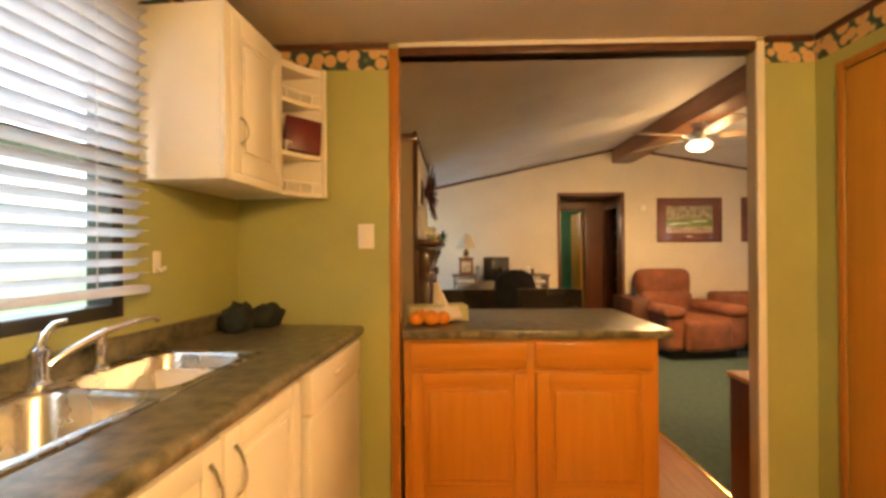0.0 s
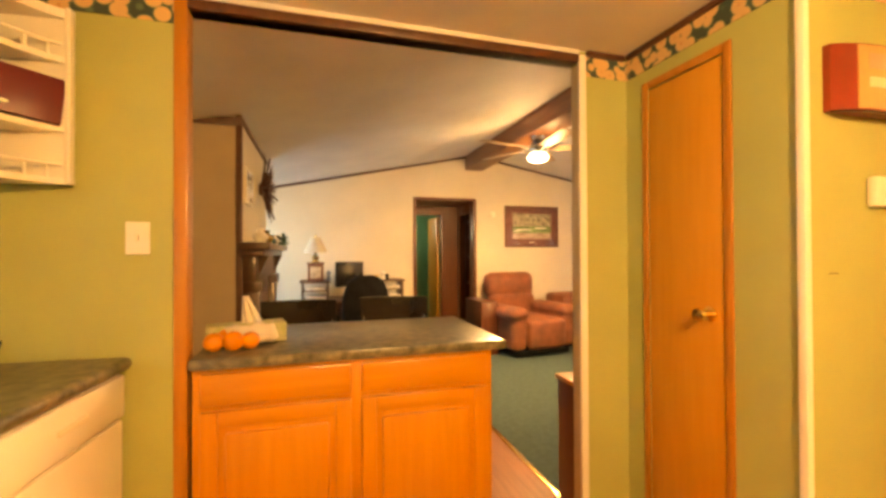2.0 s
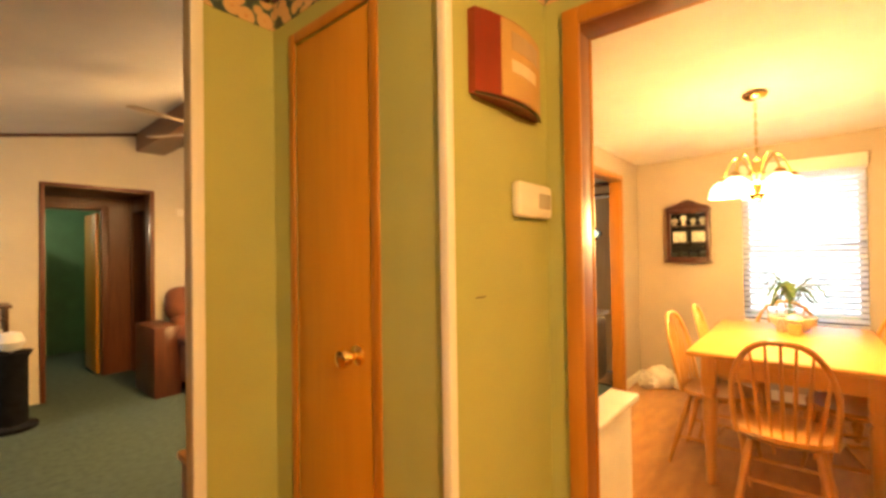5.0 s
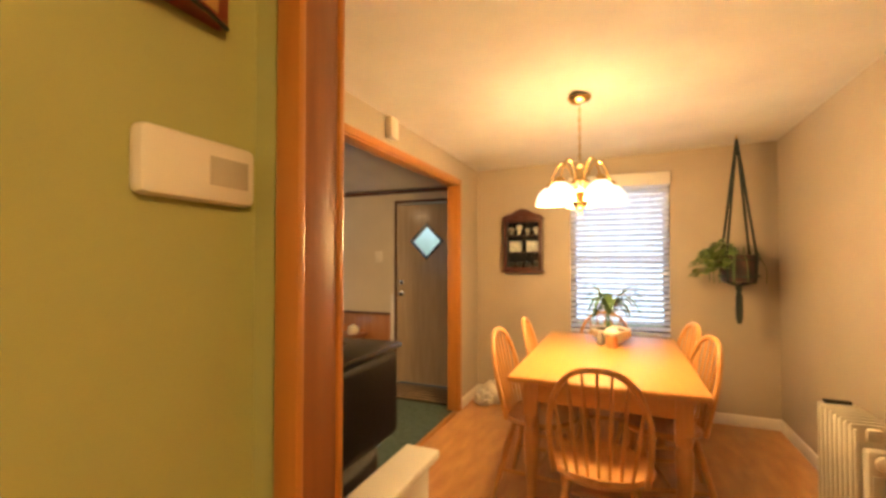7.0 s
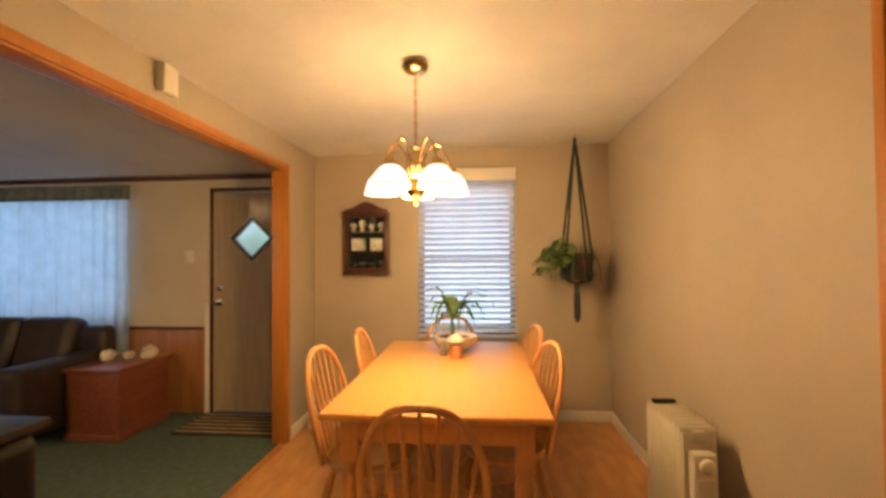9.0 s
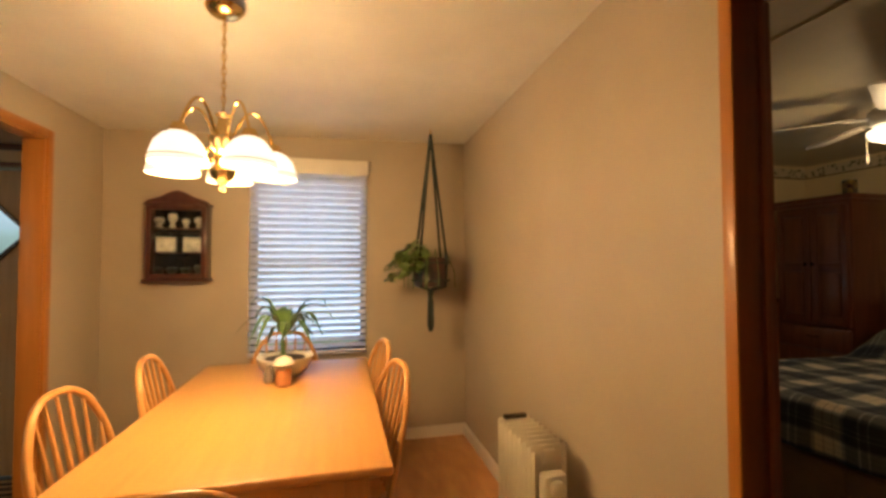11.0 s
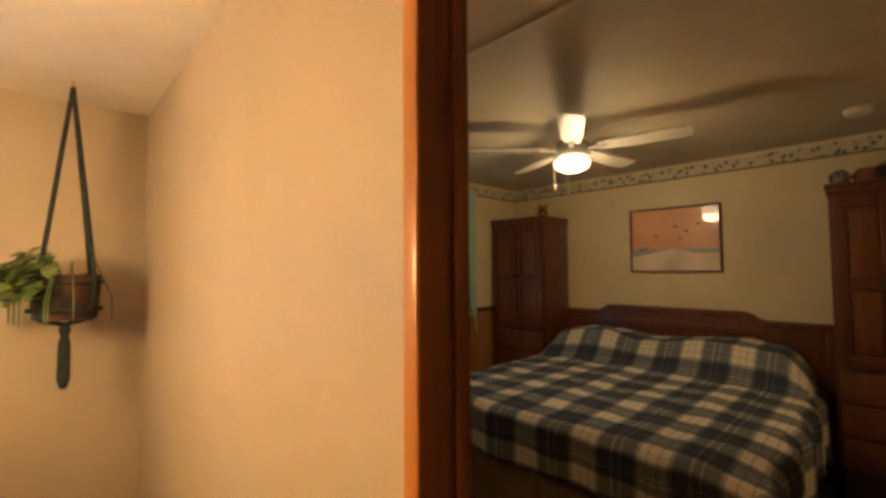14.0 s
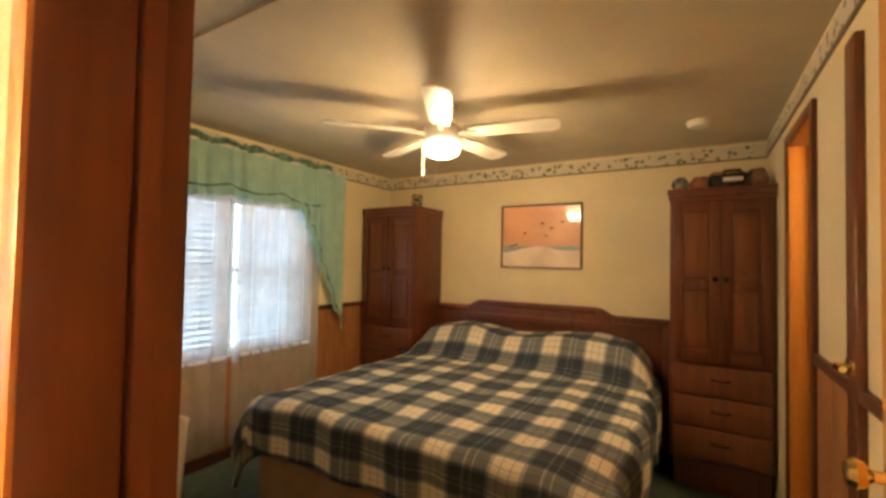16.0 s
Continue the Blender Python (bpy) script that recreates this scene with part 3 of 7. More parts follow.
def sink_run():
    # base cabinets face +x: built facing -y, then turned
    t = thing("sink_base_cabinet", -0.41, 1.31, 0, 90, "white painted sink base cabinet with raised panel doors", "cabinet")
    # local x runs along world y (from 1.22 backwards), local -y is world +x
    L = 2.2
    boxes("body", [(-L, 0, 0.0, 0.52, 0.09, 0.72), (-L, 0, 0.0, 0.03, 0.72, 0.90), (-L, 0.0, 0.05, 0.52, 0, 0.09), (-0.02, 0, 0, 0.52, 0.72, 0.90)], M_WHITE, t)
    x = -0.02
    for k in range(5):
        x -= 0.385
        panel_door("door", 0.37, 0.755, M_WHITE, M_WHITE, t, x, 0.0, 0.13)
        pull("handle", pose(x + (0.335 if k % 2 else 0.035), -0.02, 0.79), t, True, 0.11)
    d = thing("dishwasher", -0.41, 1.325, 0, 90, "white built-in dishwasher under the counter", "dishwasher")
    boxes("body", [(0.0, 0.545, 0.02, 0.52, 0.08, 0.895), (0.02, 0.525, 0.06, 0.52, 0.0, 0.08)], M_WHITE, d)
    box("door", 0.006, 0.539, -0.025, 0.02, 0.10, 0.75, M_WHITE, d, 0.012)
    box("control_panel", 0.006, 0.539, -0.03, 0.02, 0.755, 0.892, M_WHITE, d, 0.012)
    box("latch", 0.21, 0.33, -0.036, -0.028, 0.82, 0.835, M_PLASTIC, d, 0.003)
    # countertop with the cutout for two bowls
    c = thing("kitchen_countertop", -0.66, 0.4, 0.90, 0, "mottled dark green laminate countertop with backsplash", "countertop")
    bm = bmesh.new()
    x0, x1, y0, y1 = -0.288, 0.270, -1.6, 1.480
    sx0, sx1, sy0, sy1 = -0.235, 0.09, 0.21, 0.955
    for r in ((x0, sx0, y0, y1), (sx1, x1, y0, y1), (sx0, sx1, y0, sy0), (sx0, sx1, sy1, y1)):
        add_box(bm, *r, 0.0, 0.04)
    obj("top", bm, M_COUNTER, c)
    bm = bmesh.new()
    add_tube(bm, [(x1, y0, 0.02), (x1, y1, 0.02)], 0.020, 12)
    obj("edge", bm, M_COUNTER, c, True)
    box("backsplash", x0, x0 + 0.02, y0, y1, 0.04, 0.115, M_COUNTER, c, 0.006)
    # sink
    s = thing("sink", -0.66, 0.4, 0.94, 0, "stainless steel double bowl kitchen sink", "sink")
    bm = bmesh.new()
    def bowl(bx0, bx1, by0, by1, depth):
        n = 6
        def ring(inset, z, rad):
            pts = []
            for cx, cy, a0 in ((bx1 - inset - rad, by1 - inset - rad, 0), (bx0 + inset + rad, by1 - inset - rad, 90), (bx0 + inset + rad, by0 + inset + rad, 180), (bx1 - inset - rad, by0 + inset + rad, 270)):
                for k in range(n + 1):
                    a = radians(a0 + 90 * k / n)
                    pts.append(bm.verts.new((cx + rad * math.cos(a), cy + rad * math.sin(a), z)))
            return pts
        rs = [ring(-0.012, 0.004, 0.004), ring(0.0, 0.004, 0.06), ring(0.004, -0.004, 0.06), ring(0.012, -depth * 0.8, 0.06), ring(0.03, -depth * 0.96, 0.06), ring(0.06, -depth, 0.05)]
        for a, b in zip(rs, rs[1:]):
            for k in range(len(a)):
                bm.faces.new((a[k], a[(k + 1) % len(a)], b[(k + 1) % len(a)], b[k]))
        bm.faces.new(rs[-1])
        return rs[0]
    bowl(-0.215, 0.075, 0.590, 0.940, 0.17)
    bowl(-0.215, 0.075, 0.225, 0.555, 0.17)
    bmesh.ops.recalc_face_normals(bm, faces=bm.faces)
    obj("bowls", bm, M_STEEL, s, True)
    boxes("rim", [(-0.286, -0.223, 0.195, 0.972, 0.0, 0.006), (0.083, 0.105, 0.195, 0.972, 0.0, 0.006), (-0.223, 0.083, 0.195, 0.217, 0.0, 0.006), (-0.223, 0.083, 0.948, 0.972, 0.0, 0.006), (-0.223, 0.083, 0.563, 0.582, 0.0, 0.006)], M_STEEL, s, 0.002)
    f = thing("faucet", -0.912, 0.985, 0.946, 0, "chrome single-lever kitchen faucet with a long spout", "faucet")
    lathe("base", [(0.030, 0), (0.031, 0.008), (0.021, 0.016), (0.018, 0.068), (0.023, 0.076), (0.023, 0.09), (0.0, 0.104)], M_CHROME, f)
    pts = [(0.0, 0.01, 0.04), (0.025, 0.05, 0.072), (0.06, 0.12, 0.11), (0.09, 0.18, 0.128), (0.108, 0.225, 0.133), (0.114, 0.24, 0.122)]
    tube("spout", pts, [0.013, 0.011, 0.0095, 0.009, 0.009, 0.010], M_CHROME, f, 10)
    tube("lever", [(0, 0, 0.095), (0.008, 0.008, 0.125), (0.022, 0.02, 0.148), (0.04, 0.035, 0.154)], [0.011, 0.009, 0.007, 0.005], M_CHROME, f, 10)
    p = thing("sink_sprayer", -0.905, 1.14, 0.946, 0, "chrome side sprayer beside the faucet", "sprayer")
    lathe("holder", [(0.025, 0), (0.025, 0.006), (0.014, 0.016), (0.012, 0.035)], M_CHROME, p)
    lathe("head", [(0.011, 0.035), (0.016, 0.05), (0.016, 0.085), (0.012, 0.105), (0.0, 0.11)], M_CHROME, p)
    askew(t, d, c, s, f, p)


def upper_cabinet():
    t = thing("wall_cabinet", -0.95, 1.88, 1.498, 0, "white wall cabinet with a raised panel door", "cabinet")
    d = 0.295
    boxes("body", [(0.0, d - 0.02, -0.55, -0.168, 0.0, 0.565)], M_WHITE, t)
    boxes("face_frame", [(d - 0.02, d - 0.002, -0.55, -0.515, 0.0, 0.565), (d - 0.02, d - 0.002, -0.515, -0.168, 0.0, 0.03), (d - 0.02, d - 0.002, -0.515, -0.168, 0.545, 0.565)], M_WHITE, t, 0.002)
    dd = panel_door("door", 0.345, 0.515, M_WHITE, M_WHITE, t, 0, 0, 0)
    dd.matrix_basis = pose(d - 0.018, -0.516, 0.03, 0, 0, 90)
    pull("handle", pose(d + 0.004, -0.47, 0.17, 0, 0, 90), t, True, 0.085)
    # corner shelf with curved boards between cabinet and wall
    s = thing("corner_shelf", -0.95, 1.88, 1.498, 0, "white rounded corner shelf with little railings", "shelf")
    def front(u):
        return 0.283 + 0.137 * u, -0.166 + 0.161 * u + 0.030 * math.sin(math.pi * u)
    def quarter(z0, z1, name):
        pts = [(0.0, -0.166)] + [front(k / 8) for k in range(9)] + [(0.0, -0.005)]
        return prism(name, pts, 2, z0, z1, M_WHITE, s)
    for z in (0.0, 0.165, 0.385):
        quarter(z, z + 0.018, "board")
    quarter(0.525, 0.555, "crown")
    boxes("back", [(0.0, 0.418, -0.012, -0.001, 0.0, 0.555), (0.404, 0.420, -0.03, -0.012, 0.0, 0.555)], M_WHITE, s)
    for z in (0.018, 0.183, 0.403):
        for k in range(4):
            px, py = front(0.12 + 0.25 * k)
            lathe("spindle", [(0.004, 0), (0.007, 0.012), (0.004, 0.02), (0.007, 0.03), (0.004, 0.04)], M_WHITE, s, 8, pose(px - 0.01, py + 0.008, z))
        bm = bmesh.new()
        add_tube(bm, [(front(k / 6)[0] - 0.01, front(k / 6)[1] + 0.008, z + 0.043) for k in range(7)], 0.005, 8)
        obj("rail", bm, M_WHITE, s, True)
    b = thing("red_book", -0.615, 1.785, 1.681, 0, "dark red book leaning on the corner shelf", "book")
    bm = bmesh.new()
    add_box(bm, -0.075, 0.075, -0.012, 0.012, 0.0, 0.15, 0.003)
    obj("cover", bm, mat("maroon_cover", (0.11, 0.012, 0.016), 0.4), b, True, pose(0, 0.02, 0.005, -8, 6, 38))
    askew(t, s, b)


def slat_mesh(length, width=0.048, curve=0.006):
    """One bowed blind slat along y, lying flat."""
    bm = bmesh.new()
    n = 5
    rows = []
    for s in (0, 1):
        y = (-0.5 + s) * length
        top = [bm.verts.new(((k / n - 0.5) * width, y, curve * (1 - (2 * k / n - 1) ** 2) + 0.0012)) for k in range(n + 1)]
        bot = [bm.verts.new(((k / n - 0.5) * width, y, curve * (1 - (2 * k / n - 1) ** 2) - 0.0012)) for k in range(n + 1)]
        rows.append(top + bot[::-1])
    m = len(rows[0])
    for k in range(m):
        bm.faces.new((rows[0][k], rows[0][(k + 1) % m], rows[1][(k + 1) % m], rows[1][k]))
    bm.faces.new(rows[0][::-1]), bm.faces.new(rows[1])
    bmesh.ops.recalc_face_normals(bm, faces=bm.faces)
    me = bpy.data.meshes.new("slat")
    bm.to_mesh(me)
    bm.free()
    me.polygons.foreach_set("use_smooth", [True] * len(me.polygons))
    me.set_sharp_from_angle(angle=radians(40))
    me.materials.append(M_BLIND)
    return me


def blind(x, yc, width, z_top, z_bottom, pitch, tilt, side, label, slat_w=0.048):
    """A horizontal blind before the wall at x; side: which way the room lies along x."""
    t = thing("window_blind", x, yc, z_bottom, 0, label, "blind")
    me = slat_mesh(width, slat_w)
    z = pitch
    rng = random.Random(4)
    while z < z_top - z_bottom - 0.05:
        s = new("slat", me)
        s.parent = t
        s.matrix_basis = pose(0, rng.uniform(-0.002, 0.002), z, rng.uniform(-0.25, 0.25), tilt + rng.uniform(-2, 2), 0)
        z += pitch
    box("headrail", -0.03, 0.03, -width / 2 - 0.01, width / 2 + 0.01, z_top - z_bottom - 0.055, z_top - z_bottom, M_BLIND, t, 0.006)
    box("bottom_rail", -0.026, 0.026, -width / 2, width / 2, -0.012, 0.012, M_BLIND, t, 0.005)
    for k in (-0.36, 0.0, 0.36):
        bm = bmesh.new()
        add_box(bm, -0.027 * side - 0.0006, -0.027 * side + 0.0006, k * width - 0.0012, k * width + 0.0012, 0, z_top - z_bottom - 0.05)
        add_box(bm, 0.027 * side - 0.0006, 0.027 * side + 0.0006, k * width - 0.0012, k * width + 0.0012, 0, z_top - z_bottom - 0.05)
        obj("ladder_cord", bm, M_BLIND, t)
    return t


def window(name, x0, x1, a0, a1, z0, z1, m, label, rails=()):
    """Sash window filling a hole in a wall whose faces look along x."""
    t = thing(name, (x0 + x1) / 2, (a0 + a1) / 2, z0, 0, label, "window")
    t["kind"] = "structure"
    w, h, d = (a1 - a0) / 2, z1 - z0, (x1 - x0) / 2
    f = 0.04
    rows = [(-d, d, -w, -w + f, 0, h), (-d, d, w - f, w, 0, h), (-d, d, -w + f, w - f, 0, f), (-d, d, -w + f, w - f, h - f, h)]
    for r in rails:
        if r[0] == "h":
            rows.append((-d * 0.7, d * 0.7, -w + f, w - f, r[1] - z0 - 0.02, r[1] - z0 + 0.02))
        else:
            rows.append((-d, d, r[1] - (a0 + a1) / 2 - r[2] / 2, r[1] - (a0 + a1) / 2 + r[2] / 2, f, h - f))
    boxes("frame", rows, m, t, 0.003)
    g = box("pane", -0.003, 0.003, -w + f, w - f, f, h - f, M_PANE, t, 0)
    g.visible_shadow = False
    return t


peninsula()
sink_run()
upper_cabinet()
askew(window("window_1", -1.04, -0.952, 0.02, 1.272, 1.07, 2.02, M_FRAMEBLACK, "bronze-framed sash window over the sink", [("h", 1.555)]))
askew(blind(-0.895, 0.625, 1.31, 2.10, 1.155, 0.042, -24, 1, "white horizontal blind half lowered over the sink window"))



def kitchen_small():
    d = thing("pantry_door", 1.605, 1.563, 0, 0, "narrow honey oak pantry door, closed", "door")
    box("leaf", -0.004, 0.03, -0.178, 0.178, 0.01, 1.98, M_DOORWOOD, d, 0.003)
    bm = bmesh.new()
    add_lathe(bm, [(0.028, 0), (0.028, 0.005), (0.011, 0.01), (0.011, 0.028), (0.02, 0.036), (0.027, 0.05), (0.022, 0.062), (0.0, 0.066)], 20)
    obj("knob", bm, M_BRASS, d, True, pose(-0.004, -0.118, 1.046, 0, -90, 0))
    c = thing("wall_clock", 1.842, 1.125, 1.795, 0, "bowed wall clock with red sides and cream face", "clock")
    red, face = mat("red_lacquer", (0.20, 0.022, 0.010), 0.3, 0.12), mat("cream_clock_face", (0.46, 0.28, 0.10), 0.45, 0.08)
    def bowed(u):
        return -0.020 - 0.036 * (1 - (u / 0.165) ** 2)
    def strip(name, u0, u1, z0, z1, lift, m, n=8):
        bm = bmesh.new()
        out = [(u0 + (u1 - u0) * k / n, bowed(u0 + (u1 - u0) * k / n) - lift) for k in range(n + 1)]
        out += [(u1, -0.001), (u0, -0.001)] if lift == 0 else [(u, y + lift + 0.004) for u, y in reversed(out)]
        add_prism(bm, out, 2, z0, z1)
        return obj(name, bm, m, c, True)
    strip("case", -0.160, 0.160, -0.10, 0.10, 0, red)
    strip("face", -0.085, 0.130, -0.095, 0.095, 0.003, face)
    strip("window", -0.05, 0.095, 0.025, 0.07, 0.005, mat("clock_window", (0.36, 0.26, 0.15), 0.3))
    strip("window", -0.05, 0.075, -0.03, 0.0, 0.005, mat("clock_plate", (0.62, 0.52, 0.34), 0.3))
    strip("base", -0.160, 0.160, -0.105, -0.10, 0.002, M_BLACK)
    t = thing("thermostat", 1.975, 1.125, 1.46, 0, "white wall thermostat with a small display", "thermostat")
    boxes("cover", [(-0.110, 0.078, -0.032, 0, -0.048, 0.048)], M_PLASTIC, t, 0.012)
    boxes("display", [(-0.01, 0.06, -0.0335, -0.03, -0.022, 0.022)], mat("grey_display", (0.42, 0.38, 0.28), 0.2), t, 0.001)
    s = thing("light_switch", -0.37, 1.883, 1.33, 0, "white light switch plate on the green wall", "switch")
    boxes("plate", [(-0.036, 0.036, -0.006, 0, -0.055, 0.055)], M_WHITE, s, 0.003)
    boxes("toggle", [(-0.005, 0.005, -0.016, -0.005, -0.008, 0.014)], M_PLASTIC, s, 0.001)
    h = thing("wall_hook", -0.95, 1.40, 1.20, 0, "white plastic adhesive hook", "hook")
    boxes("plate", [(0, 0.006, -0.016, 0.016, -0.005, 0.07)], M_WHITE, h, 0.003)
    tube("prong", [(0.004, 0, 0.02), (0.022, 0, 0.0), (0.03, 0, 0.008), (0.03, 0, 0.02)], 0.006, M_WHITE, h, 8)
    m = thing("oven_mitt", -0.845, 1.76, 0.942, 0, "dark green quilted oven mitts lying on the counter", "mitt")
    q = mat("dark_quilted_cloth", (0.012, 0.018, 0.014), 0.9, 0.2, 30, 0.6, 120)
    for k, (dx, dy, a, s1) in enumerate(((-0.01, -0.04, 20, 1.0), (0.055, 0.06, -30, 0.85))):
        bm = bmesh.new()
        bmesh.ops.create_icosphere(bm, subdivisions=3, radius=1)
        for v in bm.verts:
            n = 1 + 0.25 * noise.noise(v.co * 2 + Vector((k * 7, 0, 0)))
            v.co = Vector((v.co.x * 0.065 * n * s1, v.co.y * 0.095 * n * s1, (max(v.co.z, -0.7) + 0.7) * 0.068 * n * s1))
        obj("mitt", bm, q, m, True, pose(dx, dy, 0, 0, 0, a))
    askew(h, m)
    sc = thing("wall_scratch", 1.72, 1.1245, 1.208, 0, "short dark scratch in the green wallpaper", "scratch")
    boxes("mark", [(-0.02, 0.02, -0.0012, 0.0, -0.0015, 0.0015)], M_DARKTRIM, sc, 0)
    # fruit, tissues and a napkin holder on the peninsula
    o_m = mat("orange_peel", (0.66, 0.22, 0.010), 0.45, 0.06, 9, 0.4, 160)
    for k, (x, y, r) in enumerate(((-0.15, 1.93, 0.036), (-0.085, 1.925, 0.038), (-0.03, 1.945, 0.034), (-0.12, 1.995, 0.037))):
        o = thing("orange", x, y, 0.921, 40 * k, "ripe orange beside the tissue box", "orange", "oranges on the peninsula")
        lathe("peel", [(0.0, 0.0)] + [(r * math.sin(a), r * 0.94 - r * 0.94 * math.cos(a)) for a in [math.pi * j / 12 for j in range(1, 12)]] + [(0.0, r * 1.85)], o_m, o, 20)
        lathe("stem_scar", [(0.004, r * 1.83), (0.003, r * 1.92), (0, r * 1.92)], M_LEAF, o, 8)
    tb = thing("tissue_box", -0.04, 2.10, 0.921, 12, "patterned tissue box with a white tissue", "tissue box")
    boxes("box", [(-0.17, 0.12, -0.06, 0.06, 0, 0.075)], mat("floral_carton", (0.30, 0.34, 0.12), 0.6, scale=30, color2=(0.58, 0.52, 0.30)), tb, 0.003)
    bm = bmesh.new()
    rows = []
    for j in range(6):
        v = j / 5
        rows.append([bm.verts.new(((-0.045 + 0.09 * i / 8) * (1 - 0.75 * v) - 0.03 * v, 0.012 * math.sin(i * 1.7 + v * 2), 0.058 + 0.125 * v)) for i in range(9)])
    for a, b in zip(rows, rows[1:]):
        for i in range(8):
            bm.faces.new((a[i], a[i + 1], b[i + 1], b[i]))
    ti = obj("tissue", bm, mat("white_tissue", (0.72, 0.66, 0.56), 0.9), tb, True)
    ti.modifiers.new("thickness", "SOLIDIFY").thickness = 0.002
    n = thing("paper_napkins", -0.03, 2.0, 0.921, 25, "crumpled white paper napkin behind the oranges", "napkin")
    bm = bmesh.new()
    g = [[bm.verts.new((-0.09 + 0.18 * i / 10, -0.03 + 0.06 * j / 6, 0.03 + 0.05 * j / 6 + 0.014 * noise.noise(Vector((i * 0.7, j * 0.8, 2))))) for i in range(11)] for j in range(7)]
    for a, b in zip(g, g[1:]):
        for i in range(10):
            bm.faces.new((a[i], a[i + 1], b[i + 1], b[i]))
    nn = obj("sheet", bm, mat("white_napkin", (0.68, 0.60, 0.50), 0.9), n, True)
    nn.modifiers.new("thickness", "SOLIDIFY").thickness = 0.03


kitchen_small()
# ---- dining room ----
def turned(h, r0, r1):
    """Profile of a turned leg."""
    return [(r0 * 0.7, 0), (r0, 0.02 * h), (r0 * 0.9, 0.1 * h), (r0 * 1.25, 0.16 * h), (r0 * 0.9, 0.19 * h), (r1, 0.5 * h), (r1 * 1.1, 0.66 * h), (r1 * 0.8, 0.70 * h), (r1 * 1.1, 0.74 * h), (r1, 0.78 * h)]


def dining_table():
    x0, x1, y0, y1 = 3.585, 5.0, 0.175, 1.05
    t = thing("dining_table", (x0 + x1) / 2, (y0 + y1) / 2, 0, 0, "light oak dining table with turned legs", "table")
    w, d = (x1 - x0) / 2, (y1 - y0) / 2
    box("tabletop", -w, w, -d, d, 0.722, 0.75, M_PINE, t, 0.009, 3)
    i = 0.07
    boxes("apron", [(-w + i + 0.05, w - i - 0.05, -d + i, -d + i + 0.022, 0.62, 0.722), (-w + i + 0.05, w - i - 0.05, d - i - 0.022, d - i, 0.62, 0.722), (-w + i, -w + i + 0.022, -d + i + 0.05, d - i - 0.05, 0.62, 0.722), (w - i - 0.022, w - i, -d + i + 0.05, d - i - 0.05, 0.62, 0.722)], M_PINE, t, 0.002)
    for sx in (-1, 1):
        for sy in (-1, 1):
            bm = bmesh.new()
            add_lathe(bm, turned(0.70, 0.028, 0.036), 20)
            add_box(bm, -0.036, 0.036, -0.036, 0.036, 0.545, 0.722, 0.005)
            obj("leg", bm, M_PINEV, t, True, pose(sx * (w - i - 0.03), sy * (d - i - 0.03), 0))


def bow_chair():
    """Windsor chair with a bowed back; the back stands at -y, the sitter looks to +y."""
    t = thing("dining_chair", 0, 0, 0, 0, "light oak bow-back spindle dining chair", "chair", "chairs round the dining table")
    bm = bmesh.new()
    add_lathe(bm, [(0.15, 0.425), (0.205, 0.43), (0.215, 0.445), (0.205, 0.462), (0.12, 0.452), (0.0, 0.448)], 32, Matrix.Diagonal((1.0, 0.97, 1, 1)))
    obj("seat", bm, M_PINEV, t, True)
    for sx, sy in ((-1, -1), (1, -1), (-1, 1), (1, 1)):
        top, bot = Vector((sx * 0.12, sy * 0.115, 0.435)), Vector((sx * 0.195, sy * (0.19 if sy > 0 else 0.225), 0.0))
        pts = [bot.lerp(top, k / 8) for k in range(9)]
        tube("leg", pts, [0.011, 0.013, 0.015, 0.019, 0.016, 0.019, 0.02, 0.017, 0.013], M_PINEV, t, 10)
    for sx in (-1, 1):
        tube("stretcher", [(sx * 0.170, -0.175, 0.17), (sx * 0.165, 0, 0.17), (sx * 0.168, 0.165, 0.17)], [0.008, 0.013, 0.008], M_PINEV, t, 8)
    tube("stretcher", [(-0.165, 0.0, 0.17), (0, 0.0, 0.17), (0.165, 0.0, 0.17)], [0.008, 0.013, 0.008], M_PINEV, t, 8)
    tube("stretcher", [(-0.158, 0.145, 0.22), (0, 0.15, 0.22), (0.158, 0.145, 0.22)], [0.008, 0.012, 0.008], M_PINEV, t, 8)
    # bow
    H = 0.455
    def bow(a):
        c, s = math.cos(a), math.sin(a)
        x = 0.205 * (abs(c) ** 0.75) * (1 if c >= 0 else -1)
        z = 0.45 + H * s ** 0.8 if s > 0 else 0.45
        return Vector((x * (0.86 + 0.14 * min(1, (z - 0.45) / 0.25)), -0.17 - 0.20 * (z - 0.45) + 0.02 * (x / 0.2) ** 2, z))
    tube("bow", [bow(math.pi * k / 28) for k in range(29)], 0.0125, M_PINEV, t, 10)
    for k in range(7):
        x = (k - 3) * 0.047
        c = min(1.0, abs(x * 1.18 / 0.205)) ** (1 / 0.75)
        z = 0.45 + H * math.sqrt(max(0.05, 1 - c * c)) ** 0.8
        base = Vector((x * 0.86, -0.165 + 0.02 * (x / 0.2) ** 2, 0.447))
        top = Vector((x * 1.18, -0.17 - 0.20 * (z - 0.45) + 0.02 * (x / 0.2) ** 2, z))
        tube("spindle", [base.lerp(top, j / 4) for j in range(5)], [0.006, 0.009, 0.009, 0.007, 0.005], M_PINEV, t, 8)
    return t


